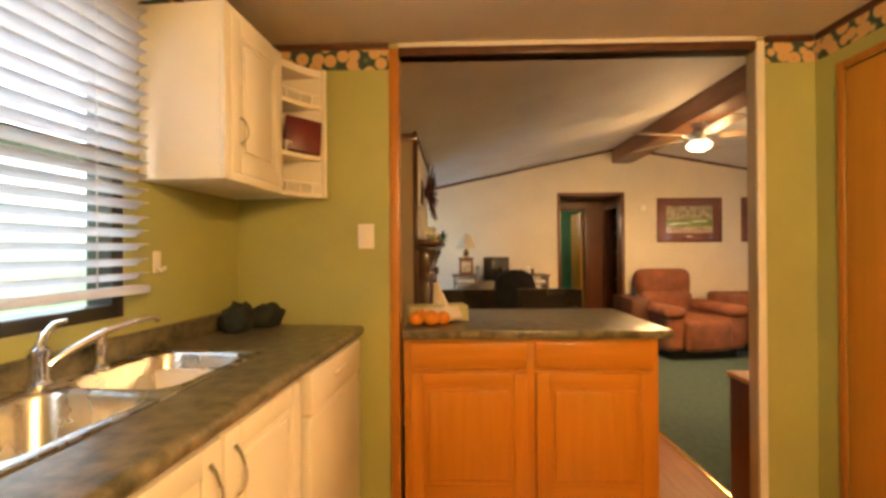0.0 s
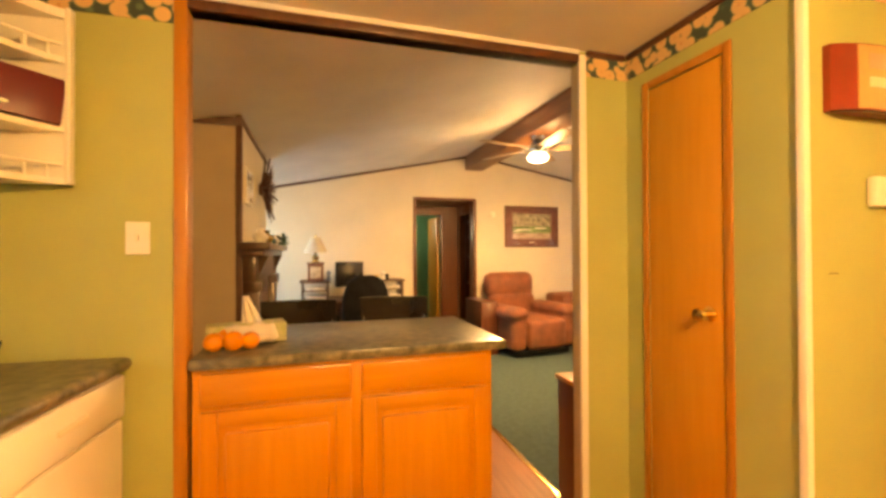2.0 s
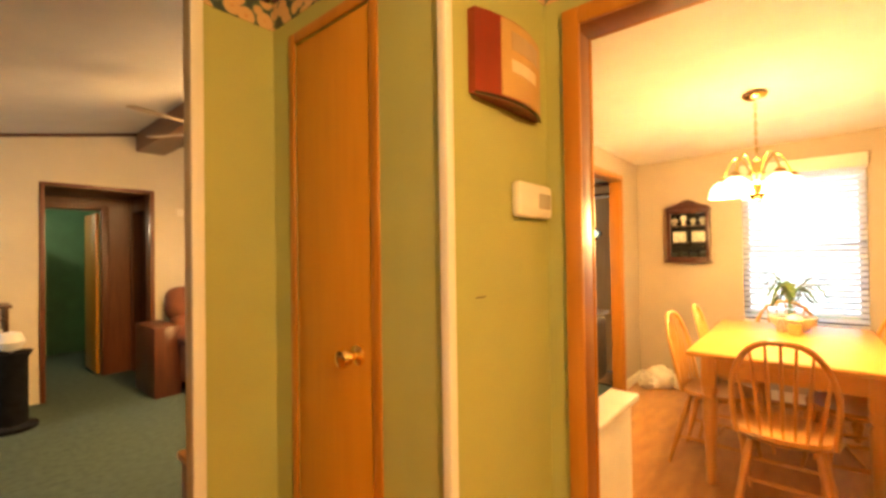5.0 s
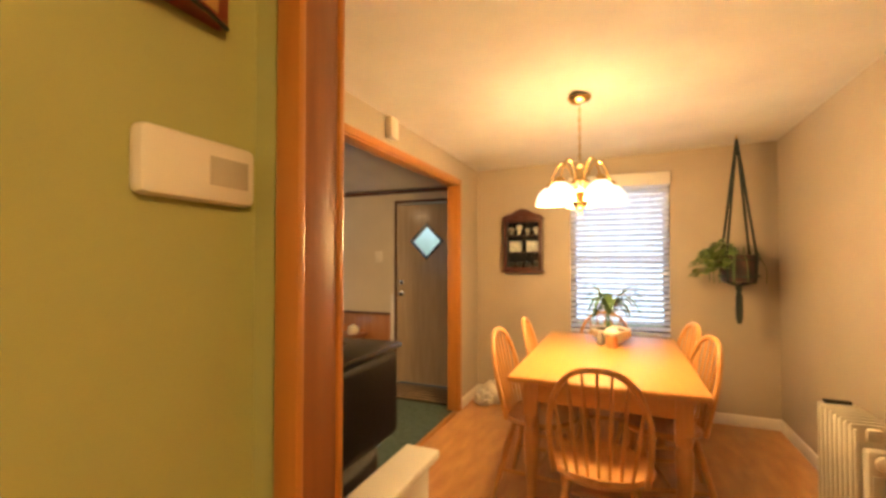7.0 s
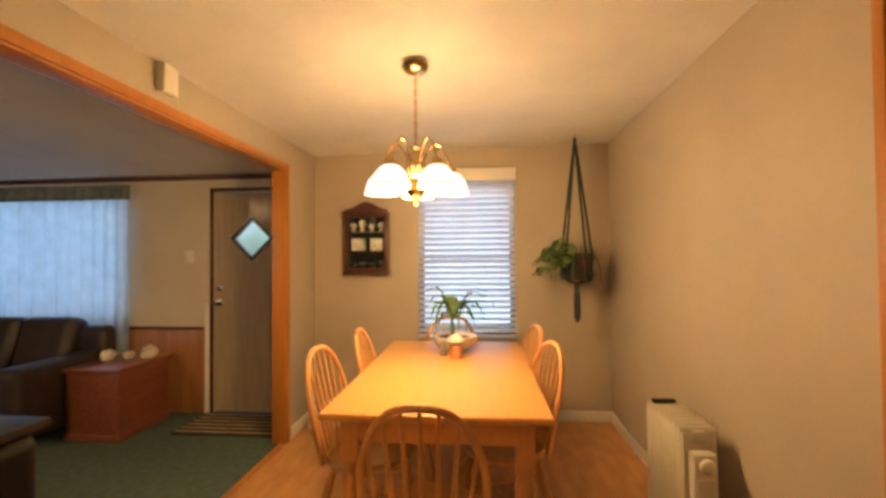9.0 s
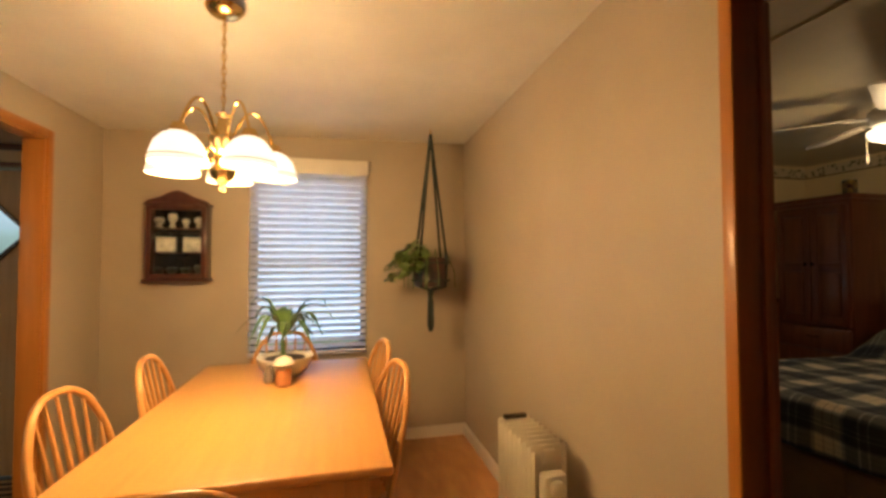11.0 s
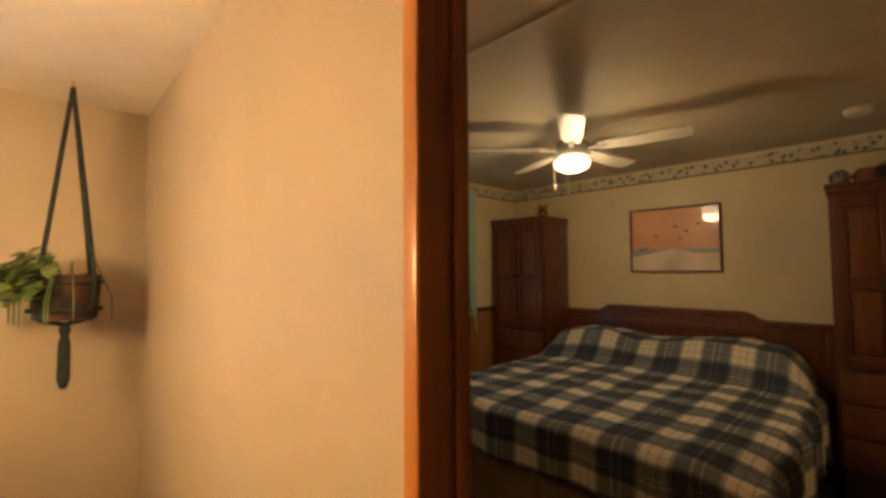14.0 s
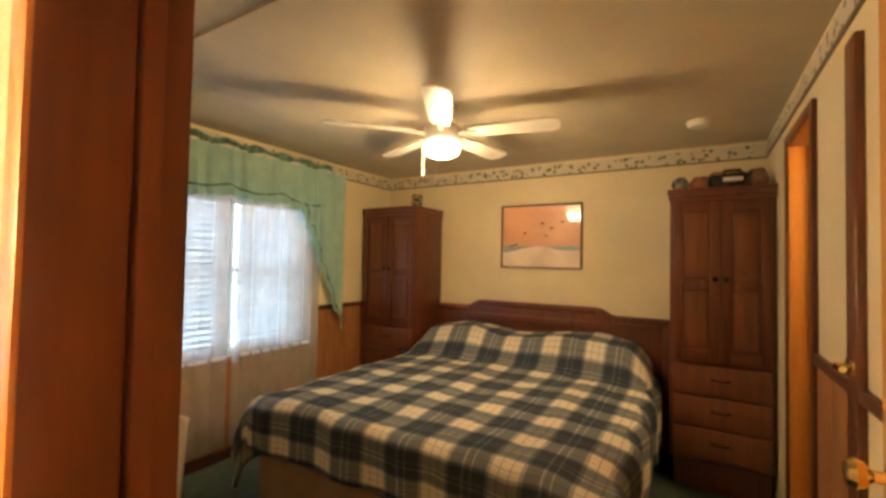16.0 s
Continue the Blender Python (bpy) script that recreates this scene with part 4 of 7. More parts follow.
def chandelier():
    cx, cy = 4.012, 0.735
    zc = 2.235
    t = thing("chandelier", cx, cy, zc, 0, "brass chandelier with five lit frosted glass shades", "chandelier")
    lathe("canopy", [(0.0, -0.035), (0.02, -0.034), (0.05, -0.022), (0.064, -0.006), (0.066, 0.0)], M_BRASS, t)
    bm = bmesh.new()
    for k in range(13):
        z = -0.045 - k * 0.026
        a = radians(90 * (k % 2))
        pts = [(0.008 * math.cos(u) * math.cos(a), 0.008 * math.cos(u) * math.sin(a), z + 0.017 * math.sin(u)) for u in [2 * math.pi * j / 10 for j in range(10)]]
        add_tube(bm, pts, 0.0022, 6, closed=True)
    add_tube(bm, [(0.004, 0, -0.03), (-0.004, 0, -0.2), (0.003, 0, -0.38)], 0.0025, 6)
    obj("chain", bm, M_BRASS, t, True)
    lathe("column", [(0.0, -0.665), (0.012, -0.66), (0.008, -0.64), (0.036, -0.615), (0.046, -0.59), (0.026, -0.565), (0.020, -0.53), (0.040, -0.505), (0.046, -0.47), (0.024, -0.44), (0.016, -0.40), (0.026, -0.385), (0.0, -0.372)], M_BRASS, t, 20)
    for k in range(5):
        a = radians(72 * k + 5)
        c, s = math.cos(a), math.sin(a)
        R = 0.175
        pts = []
        for j in range(13):
            u = j / 12
            r = 0.02 + (R - 0.02) * u
            z = -0.51 + 0.135 * math.sin(math.pi * min(1, u * 1.02)) ** 0.8 + 0.03 * u
            pts.append((r * c, r * s, z))
        tube("arm", pts, 0.005, M_BRASS, t, 8)
        curl = [((0.05 + 0.022 * math.cos(v)) * c, (0.05 + 0.022 * math.cos(v)) * s, -0.535 + 0.022 * math.sin(v)) for v in [radians(40 * q) for q in range(8)]]
        tube("scroll", curl, 0.0035, M_BRASS, t, 6)
        m = pose(R * c, R * s, -0.478)
        lathe("socket", [(0.0, 0.012), (0.02, 0.008), (0.028, -0.012), (0.028, -0.03)], M_BRASS, t, 16, m)
        prof = [(0.024, -0.018), (0.046, -0.030), (0.067, -0.054), (0.078, -0.084), (0.086, -0.118), (0.083, -0.118), (0.075, -0.084), (0.064, -0.058), (0.044, -0.035), (0.024, -0.023)]
        sh = lathe("shade", prof[::-1], M_SHADE, t, 28, m)
        sh.visible_shadow = False
        bm = bmesh.new()
        add_tube(bm, [(0.0838 * math.cos(2 * math.pi * j / 28), 0.0838 * math.sin(2 * math.pi * j / 28), -0.104) for j in range(28)], 0.0022, 6, closed=True)
        add_tube(bm, [(0.0855 * math.cos(2 * math.pi * j / 28), 0.0855 * math.sin(2 * math.pi * j / 28), -0.119) for j in range(28)], 0.0018, 6, closed=True)
        obj("rim_band", bm, M_BRASS, t, True, m)
        lathe("bulb", [(0.0, -0.10), (0.02, -0.092), (0.027, -0.07), (0.018, -0.045), (0.013, -0.03)], M_BOWL, t, 14, m).visible_shadow = False


def oil_radiator():
    t = thing("oil_radiator", 3.92, -0.455, 0, 2, "cream oil-filled portable radiator with vertical fins", "radiator")
    m = mat("radiator_enamel", (0.60, 0.56, 0.46), 0.4, 0.03)
    for k in range(8):
        x = -0.02 + k * 0.044
        bm = bmesh.new()
        add_box(bm, x - 0.006, x + 0.006, -0.078, 0.078, 0.09, 0.62, 0.006)
        add_box(bm, x - 0.018, x + 0.018, -0.03, 0.03, 0.55, 0.605, 0.012)
        add_box(bm, x - 0.018, x + 0.018, -0.03, 0.03, 0.11, 0.16, 0.008)
        add_box(bm, x - 0.019, x + 0.019, -0.07, -0.058, 0.12, 0.60, 0.005)
        add_box(bm, x - 0.019, x + 0.019, 0.058, 0.07, 0.12, 0.60, 0.005)
        obj("fin", bm, m, t, True)
    boxes("control_box", [(-0.085, -0.028, -0.05, 0.05, 0.08, 0.53)], m, t, 0.016)
    boxes("control_face", [(-0.091, -0.084, -0.036, 0.036, 0.12, 0.43)], mat("grey_face", (0.45, 0.43, 0.38), 0.4), t, 0.003)
    lathe("knob", [(0.030, 0), (0.030, 0.018), (0.022, 0.025), (0, 0.026)], m, t, 18, pose(-0.085, 0.0, 0.485, 0, -90, 0))
    boxes("handle", [(0.265, 0.295, -0.055, 0.055, 0.616, 0.634)], M_BLACK, t, 0.006)
    for x in (0.0, 0.27):
        bm = bmesh.new()
        add_box(bm, x - 0.015, x + 0.015, -0.12, 0.12, 0.045, 0.095, 0.005)
        obj("foot", bm, M_BLACK, t, True)
        for y in (-0.11, 0.11):
            lathe("caster", [(0.0, -0.01), (0.022, -0.01), (0.022, 0.01), (0.0, 0.01)], M_BLACK, t, 14, pose(x, y, 0.022, 0, 90, 0))


def curio():
    t = thing("curio_cabinet", 5.575, 1.375, 1.22, 0, "small dark cherry wall curio cabinet with glass door", "cabinet")
    d, w, h = 0.10, 0.18, 0.48
    dark = wood("curio_cherry", (0.042, 0.012, 0.008), (0.075, 0.022, 0.013), 0.3)
    bm = bmesh.new()
    for r in ((-d, 0, -w, -w + 0.018, 0, h), (-d, 0, w - 0.018, w, 0, h), (-d, 0, -w + 0.018, w - 0.018, 0, 0.018), (-d, 0, -w + 0.018, w - 0.018, h - 0.018, h), (-0.008, 0, -w + 0.018, w - 0.018, 0.018, h - 0.018)):
        add_box(bm, *r, 0.002)
    obj("body", bm, dark, t, True)
    boxes("base_moulding", [(-d - 0.015, 0, -w - 0.015, w + 0.015, -0.018, 0.0), (-d - 0.012, 0, -w - 0.012, w + 0.012, h, h + 0.015)], dark, t, 0.004)
    ped = [(-w, h + 0.015), (w, h + 0.015), (w, h + 0.03), (0.10, h + 0.055), (0.05, h + 0.085), (0.0, h + 0.10), (-0.05, h + 0.085), (-0.10, h + 0.055), (-w, h + 0.03)]
    prism("pediment", ped, 0, -d, -d + 0.02, dark, t)
    box("back_lining", -0.012, -0.0085, -w + 0.019, w - 0.019, 0.019, h - 0.019, M_BLACK, t, 0)
    for z in (0.165, 0.325):
        box("shelf", -d + 0.012, -0.01, -w + 0.02, w - 0.02, z, z + 0.008, dark, t, 0.001)
    boxes("door_frame", [(-d - 0.016, -d, -w + 0.004, -w + 0.032, 0.004, h - 0.004), (-d - 0.016, -d, w - 0.032, w - 0.004, 0.004, h - 0.004), (-d - 0.016, -d, -w + 0.032, w - 0.032, 0.004, 0.032), (-d - 0.016, -d, -w + 0.032, w - 0.032, h - 0.032, h - 0.004)], dark, t, 0.003)
    p = box("glass_pane", -d - 0.009, -d - 0.005, -w + 0.03, w - 0.03, 0.03, h - 0.03, M_PANE, t, 0)
    p.visible_shadow = False
    china = mat("white_china", (0.60, 0.57, 0.50), 0.2, 0.12, 25)
    green = mat("dark_figurine", (0.05, 0.06, 0.05), 0.3, 0.2)
    rng = random.Random(9)
    for z, what in ((0.02, "figurine"), (0.335, "teacup")):
        for k in range(4):
            y = -w + 0.06 + k * 0.08
            r = rng.uniform(0.024, 0.036)
            hh = rng.uniform(0.05, 0.10)
            o = thing(what, 5.575 - 0.055, 1.375 + y, 1.22 + z, rng.uniform(0, 90), "small dark figurine in the curio" if z < 0.1 else "small white china piece in the curio", "ornament", "ornaments in the curio cabinet")
            lathe("body", [(r * 0.6, 0), (r * 0.7, 0.005), (r * 0.45, hh * 0.3), (r, hh * 0.6), (r * 0.9, hh * 0.9), (r * 0.5, hh)], green if z < 0.1 else china, o, 14)
    for y in (-0.085, 0.075):
        o = thing("china_box", 5.575 - 0.055, 1.375 + y, 1.22 + 0.174, 6, "white china box on the curio shelf", "ornament", "ornaments in the curio cabinet")
        boxes("body", [(-0.03, 0.03, -0.055, 0.055, 0.0, 0.085), (-0.033, 0.033, -0.058, 0.058, 0.085, 0.10)], china, o, 0.006)


def leaf_blade(bm, base, tip, width, droop, mi=0, n=6):
    base, tip = Vector(base), Vector(tip)
    d = tip - base
    side = d.cross(Vector((0, 0, 1)))
    side = side.normalized() if side.length > 1e-4 else Vector((1, 0, 0))
    rows = []
    for k in range(n + 1):
        u = k / n
        p = base + d * u + Vector((0, 0, droop * (math.sin(math.pi * u) * 0.6 - u * u)))
        w = width * (math.sin(math.pi * min(1, u * 0.92 + 0.06)) ** 0.7) * 0.5
        rows.append([bm.verts.new(p - side * w), bm.verts.new(p - Vector((0, 0, w * 0.3))), bm.verts.new(p + side * w)])
    for a, b in zip(rows, rows[1:]):
        for j in range(2):
            bm.faces.new((a[j], a[j + 1], b[j + 1], b[j])).material_index = mi


def table_plant():
    t = thing("potted_plant", 4.68, 0.60, 0.75, 0, "arching green houseplant in a white bowl planter", "plant")
    white = mat("glazed_white", (0.66, 0.62, 0.54), 0.25, 0.03)
    lathe("pot", [(0.06, 0), (0.085, 0.01), (0.122, 0.055), (0.136, 0.092), (0.138, 0.10), (0.128, 0.10), (0.108, 0.09), (0.0, 0.088)], white, t, 32)
    lathe("soil", [(0.107, 0.089), (0.0, 0.096)], mat("potting_soil", (0.03, 0.02, 0.012), 0.95, 0.3, 40, 0.8, 90), t, 24)
    rng = random.Random(3)
    bm = bmesh.new()
    for k in range(3):
        add_tube(bm, [(0.02 * k - 0.02, 0.01 * k, 0.085), (0.03 * k - 0.03, 0.012 * k, 0.16), (0.04 * k - 0.04, 0.01, 0.20 + 0.02 * k)], 0.0045, 8)
    obj("stem", bm, M_LEAF, t, True)
    for k in range(22):
        a = rng.uniform(0, 2 * math.pi)
        L = rng.uniform(0.16, 0.29)
        el = rng.uniform(0.0, 0.8)
        b = Vector((0.03 * math.cos(a), 0.03 * math.sin(a), rng.uniform(0.18, 0.27)))
        e = b + L * Vector((math.cos(a) * math.cos(el), math.sin(a) * math.cos(el), math.sin(el)))
        bm = bmesh.new()
        leaf_blade(bm, b, e, 0.030, rng.uniform(0.05, 0.13))
        obj("leaf", bm, M_LEAF, t, True)
    c = thing("candle", 4.50, 0.585, 0.75, 0, "white and amber candle jar on the table", "candle")
    lathe("jar", [(0.03, 0), (0.036, 0.006), (0.036, 0.065), (0.03, 0.075), (0.0, 0.076)], mat("amber_wax", (0.48, 0.20, 0.07), 0.3, 0.1), c, 20)
    lathe("lid", [(0.022, 0.076), (0.05, 0.10), (0.035, 0.125), (0.0, 0.14)], white, c, 20)
    v = thing("small_vase", 4.56, 0.66, 0.75, 0, "small grey vase on the table", "vase")
    lathe("body", [(0.018, 0), (0.024, 0.01), (0.022, 0.05), (0.012, 0.075), (0.015, 0.085), (0.0, 0.085)], mat("grey_glaze", (0.22, 0.2, 0.18), 0.3), v, 16)


def hanging_plant():
    X, Y = 5.24, -0.27
    t = thing("hanging_plant", X, Y, 1.17, 0, "trailing pothos in a dark macrame hanger with tassel", "plant")
    cord = mat("dark_macrame_cord", (0.018, 0.028, 0.026), 0.9, 0.3, 40, 0.6, 120)
    potm = mat("patterned_pot", (0.012, 0.016, 0.020), 0.5, scale=9, bump=0.1, color2=(0.085, 0.030, 0.026), spec=0.25)
    lathe("pot", [(0.09, -0.015), (0.112, -0.01), (0.124, 0.175), (0.12, 0.185), (0.11, 0.17), (0.0, 0.165)], potm, t, 28)
    top = Vector((0.0, 0.0, 1.045))
    for k in range(4):
        a = radians(90 * k + 45)
        p = Vector((0.128 * math.cos(a), 0.128 * math.sin(a), 0.175))
        q = Vector((0.118 * math.cos(a), 0.118 * math.sin(a), -0.01))
        tube("cord", [top, top.lerp(p, 0.33), top.lerp(p, 0.66), p, p.lerp(q, 0.5), q, Vector((0, 0, -0.04))], 0.009, cord, t, 8)
    bm = bmesh.new()
    for z in (0.03, 0.15):
        add_tube(bm, [(0.126 * math.cos(2 * math.pi * j / 24), 0.126 * math.sin(2 * math.pi * j / 24), z) for j in range(24)], 0.008, 6, closed=True)
    obj("band", bm, cord, t, True)
    bm = bmesh.new()
    add_lathe(bm, [(0.012, -0.32), (0.024, -0.28), (0.022, -0.12), (0.014, -0.09), (0.022, -0.06), (0.012, -0.03)], 12)
    obj("tassel", bm, cord, t, True)
    lathe("hook", [(0.012, 1.04), (0.006, 1.05), (0.004, 1.075)], M_BRASS, t, 10)
    rng = random.Random(12)
    for k in range(110):
        a = rng.gauss(math.pi * 0.50, 0.55)
        r = abs(rng.gauss(0.14, 0.05))
        z = 0.25 - 1.05 * max(0, r - 0.07) + rng.uniform(-0.08, 0.07)
        b = Vector((r * math.cos(a), r * math.sin(a) * 1.1, z))
        e = b + 0.075 * Vector((math.cos(a) + rng.uniform(-.6, .6), math.sin(a) + rng.uniform(-.6, .6), rng.uniform(-0.7, 0.3))).normalized()
        bm = bmesh.new()
        leaf_blade(bm, b, e, 0.062, 0.015, n=4)
        obj("leaf", bm, M_LEAF2, t, True)
    bm = bmesh.new()
    for k in range(9):
        a = rng.gauss(math.pi * 0.62, 0.8)
        R = rng.uniform(0.12, 0.2)
        add_tube(bm, [(0.05 * math.cos(a), 0.05 * math.sin(a), 0.16), (0.6 * R * math.cos(a), 0.8 * R * math.sin(a), 0.24), (R * math.cos(a), 1.3 * R * math.sin(a), 0.08), (R * math.cos(a), 1.3 * R * math.sin(a), -0.02)], 0.003, 5)
    obj("vine", bm, M_LEAF, t, True)


dining_table()
first = bow_chair()
first.matrix_basis = pose(3.49, 0.615, 0, 0, 0, -90)
for x, y, a in ((4.85, 0.64, 92), (3.985, 0.955, 176), (4.52, 0.90, 183), (4.10, 0.335, 13), (4.62, 0.35, 10)):
    copy_thing(first, pose(x, y, 0, 0, 0, a))
chandelier()
oil_radiator()
curio()
table_plant()
hanging_plant()
window("window_2", 5.60, 5.67, 0.152, 0.948, 0.68, 1.98, M_FRAMEBLACK, "bronze sash window of the dining room", [("h", 1.34)])
blind(5.545, 0.55, 0.80, 2.02, 0.685, 0.047, 51, -1, "white horizontal blind lowered over the dining window", 0.05)
v = thing("window_valance", 5.545, 0.55, 1.95, 0, "cream blind valance over the dining window", "valance")
box("board", -0.045, -0.032, -0.41, 0.41, 0.0, 0.11, M_WHITETRIM, v, 0.004)
boxes("return", [(-0.032, 0.03, -0.41, -0.40, 0.0, 0.11), (-0.032, 0.03, 0.40, 0.41, 0.0, 0.11)], M_WHITETRIM, v, 0.002)
tagged(box("wall_half", 2.145, 2.77, 1.10, 1.17, 0, 0.68, M_WHITETRIM, None, 0.004), "cream half wall beside the dining opening", "wall", kind="structure")
tagged(box("trim_half_wall_cap", 2.145, 2.80, 1.075, 1.195, 0.68, 0.708, M_WHITETRIM, None, 0.006), "cream cap of the half wall", "trim", kind="structure")
k = thing("black_cabinet", 2.455, 1.488, 0, 0, "black box cabinet with a glossy top on a dark stand", "cabinet")
box("body", -0.228, 0.228, -0.33, 0.33, 0.79, 1.055, mat("dark_brown_case", (0.004, 0.003, 0.003), 0.55, 0.15, spec=0.1), k, 0.03, 4)
box("top", -0.233, 0.233, -0.335, 0.335, 1.055, 1.07, mat("glossy_black_top", (0.008, 0.008, 0.010), 0.28, 0.1, 6, 0.0, spec=0.3), k, 0.004)
box("stand", -0.2, 0.2, -0.27, 0.28, 0.0, 0.79, M_BLACK, k, 0.01)


for x, y, r in ((5.40, 1.62, 0.13), (5.46, 1.44, 0.10), (5.30, 1.70, 0.09)):
    g = thing("white_bag", x, y, 0, 0, "soft white cloth bundle in the corner", "bundle", "white bundles in the corner")
    bm = bmesh.new()
    bmesh.ops.create_icosphere(bm, subdivisions=3, radius=1)
    for v in bm.verts:
        n = 1 + 0.3 * noise.noise(v.co * 2.2 + Vector((x * 9, 0, 0)))
        v.co = Vector((v.co.x * r * n, v.co.y * r * n, (max(v.co.z, -0.6) + 0.6) / 1.6 * r * 1.5 * n))
    obj("cloth", bm, mat("white_cotton", (0.66, 0.60, 0.50), 0.9, 0.04), g, True)
# ---- bedroom ----
def plaid():
    m = bpy.data.materials.new("plaid_fleece")
    m.use_nodes = True
    nt = m.node_tree
    b = nt.nodes["Principled BSDF"]
    b.inputs["Roughness"].default_value = 0.95
    b.inputs["Specular IOR Level"].default_value = 0.15
    uv = nt.nodes.new("ShaderNodeUVMap")
    sep = nt.nodes.new("ShaderNodeSeparateXYZ")
    nt.links.new(uv.outputs[0], sep.inputs[0])

    def ramp(axis):
        mul = nt.nodes.new("ShaderNodeMath")
        mul.operation = "MULTIPLY"
        mul.inputs[1].default_value = 1 / (0.30, 0.26)[axis]
        fr = nt.nodes.new("ShaderNodeMath")
        fr.operation = "FRACT"
        nt.links.new(sep.outputs[axis], mul.inputs[0])
        nt.links.new(mul.outputs[0], fr.inputs[0])
        r = nt.nodes.new("ShaderNodeValToRGB")
        r.color_ramp.interpolation = "CONSTANT"
        navy, grey, cream, line = (0.185, 0.21, 0.25), (0.40, 0.42, 0.44), (0.78, 0.74, 0.66), (0.50, 0.49, 0.46)
        stops = [(0.0, navy), (0.13, grey), (0.15, navy), (0.24, grey), (0.27, navy), (0.46, grey), (0.51, cream), (0.62, line), (0.64, cream), (0.76, line), (0.78, cream), (0.89, grey), (0.94, navy)]
        e = r.color_ramp.elements
        e[0].position, e[0].color = stops[0][0], (*stops[0][1], 1)
        e[1].position, e[1].color = stops[1][0], (*stops[1][1], 1)
        for p, c in stops[2:]:
            k = e.new(p)
            k.color = (*c, 1)
        nt.links.new(fr.outputs[0], r.inputs[0])
        return r
    rx, ry = ramp(0), ramp(1)
    mx = nt.nodes.new("ShaderNodeMix")
    mx.data_type = "RGBA"
    mx.blend_type = "MULTIPLY"
    mx.inputs[0].default_value = 1.0
    nt.links.new(rx.outputs[0], mx.inputs[6])
    nt.links.new(ry.outputs[0], mx.inputs[7])
    nz = nt.nodes.new("ShaderNodeTexNoise")
    nz.inputs["Scale"].default_value = 180
    bp = nt.nodes.new("ShaderNodeBump")
    bp.inputs["Strength"].default_value, bp.inputs["Distance"].default_value = 0.5, 0.004
    nt.links.new(nz.outputs[0], bp.inputs["Height"])
    nt.links.new(bp.outputs[0], b.inputs["Normal"])
    nt.links.new(mx.outputs[2], b.inputs["Base Color"])
    return m


def bed():
    x0, x1, yh, yf = 3.02, 4.84, -3.93, -1.98
    t = thing("bed", (x0 + x1) / 2, (yh + yf) / 2, 0, 0, "king bed with a navy and cream plaid blanket", "bed")
    cx, cy = (x0 + x1) / 2, (yh + yf) / 2
    w, l = (x1 - x0) / 2, (yf - yh) / 2
    tan = mat("tan_bed_skirt", (0.23, 0.15, 0.09), 0.85, 0.06, 6, 0.3, 120)
    bm = bmesh.new()
    add_box(bm, -w + 0.03, w - 0.03, -l, l - 0.03, 0.06, 0.34, 0.02)
    for k in range(4):
        add_box(bm, -w + 0.03 + k * (2 * w - 0.06) / 4 + 0.006, -w + 0.03 + (k + 1) * (2 * w - 0.06) / 4 - 0.006, l - 0.034, l - 0.022, 0.02, 0.33, 0.006)
    obj("base", bm, tan, t, True)
    box("mattress", -w + 0.05, w - 0.05, -l, l - 0.05, 0.34, 0.575, mat("white_ticking", (0.6, 0.57, 0.5), 0.8), t, 0.05, 4)
    # blanket: a sheet laid over mattress and pillows, hanging at sides and foot
    nx, ny = 84, 84
    ow, ol = w + 0.39, l + 0.36
    bm = bmesh.new()
    uvl = bm.loops.layers.uv.new("UVMap")
    grid = []
    for j in range(ny + 1):
        row = []
        v = -l + 0.06 + (l + ol - 0.06) * j / ny
        for i in range(nx + 1):
            u = -ow + 2 * ow * i / nx
            z = 0.64
            x, y = u, v
            ex, ey = max(0, abs(u) - w), max(0, v - l)
            # pillows lift the head end
            pil = max(0.0, min(1.0, (-l + 0.58 - v) / 0.25))
            pil = pil * pil * (3 - 2 * pil) * max(0.0, min(1.0, (w + 0.01 - abs(u)) / 0.14)) ** 0.6
            z += (0.20 - 0.02 * math.cos(2 * math.pi * u / w)) * pil + 0.012 * noise.noise(Vector((u * 2.6, v * 2.6, 0))) + 0.014 * noise.noise(Vector((u * 6, v * 4, 3))) + 0.006 * noise.noise(Vector((u * 17, v * 13, 8)))
            z -= 0.035 * max(0, (abs(u) / w) ** 6 if abs(u) < w else 1) * (1 - pil)
            if ex > 0:
                r = 0.07
                a = min(ex / r, math.pi / 2)
                x = math.copysign(w + r * math.sin(a) - 0.02 + 0.022 * noise.noise(Vector((v * 7, 1.7, u))) + 0.012 * math.sin(v * 16), u)
                z -= r * (1 - math.cos(a)) + max(0, ex - r * math.pi / 2)
            if ey > 0:
                r = 0.07
                a = min(ey / r, math.pi / 2)
                y = l + r * math.sin(a) - 0.02 + 0.03 * noise.noise(Vector((u * 6, 5.1, v))) 
                z -= r * (1 - math.cos(a)) + max(0, ey - r * math.pi / 2) * (0.75 if ex == 0 else 0.55)
            z = max(z, 0.10)
            row.append((bm.verts.new((x, y, z)), u, v))
        grid.append(row)
    for a, b in zip(grid, grid[1:]):
        for i in range(nx):
            q = (a[i], a[i + 1], b[i + 1], b[i])
            f = bm.faces.new([c[0] for c in q])
            for lp, c in zip(f.loops, q):
                lp[uvl].uv = (c[1] + 0.184, c[2] + 0.229)
    ob = obj("blanket", bm, plaid(), t, True)
    sol = ob.modifiers.new("thickness", "SOLIDIFY")
    sol.thickness, sol.offset = 0.012, -1
    h = thing("headboard", cx, -3.955, 0, 0, "dark cherry headboard with a stepped curved top", "headboard")
    e = 1.0
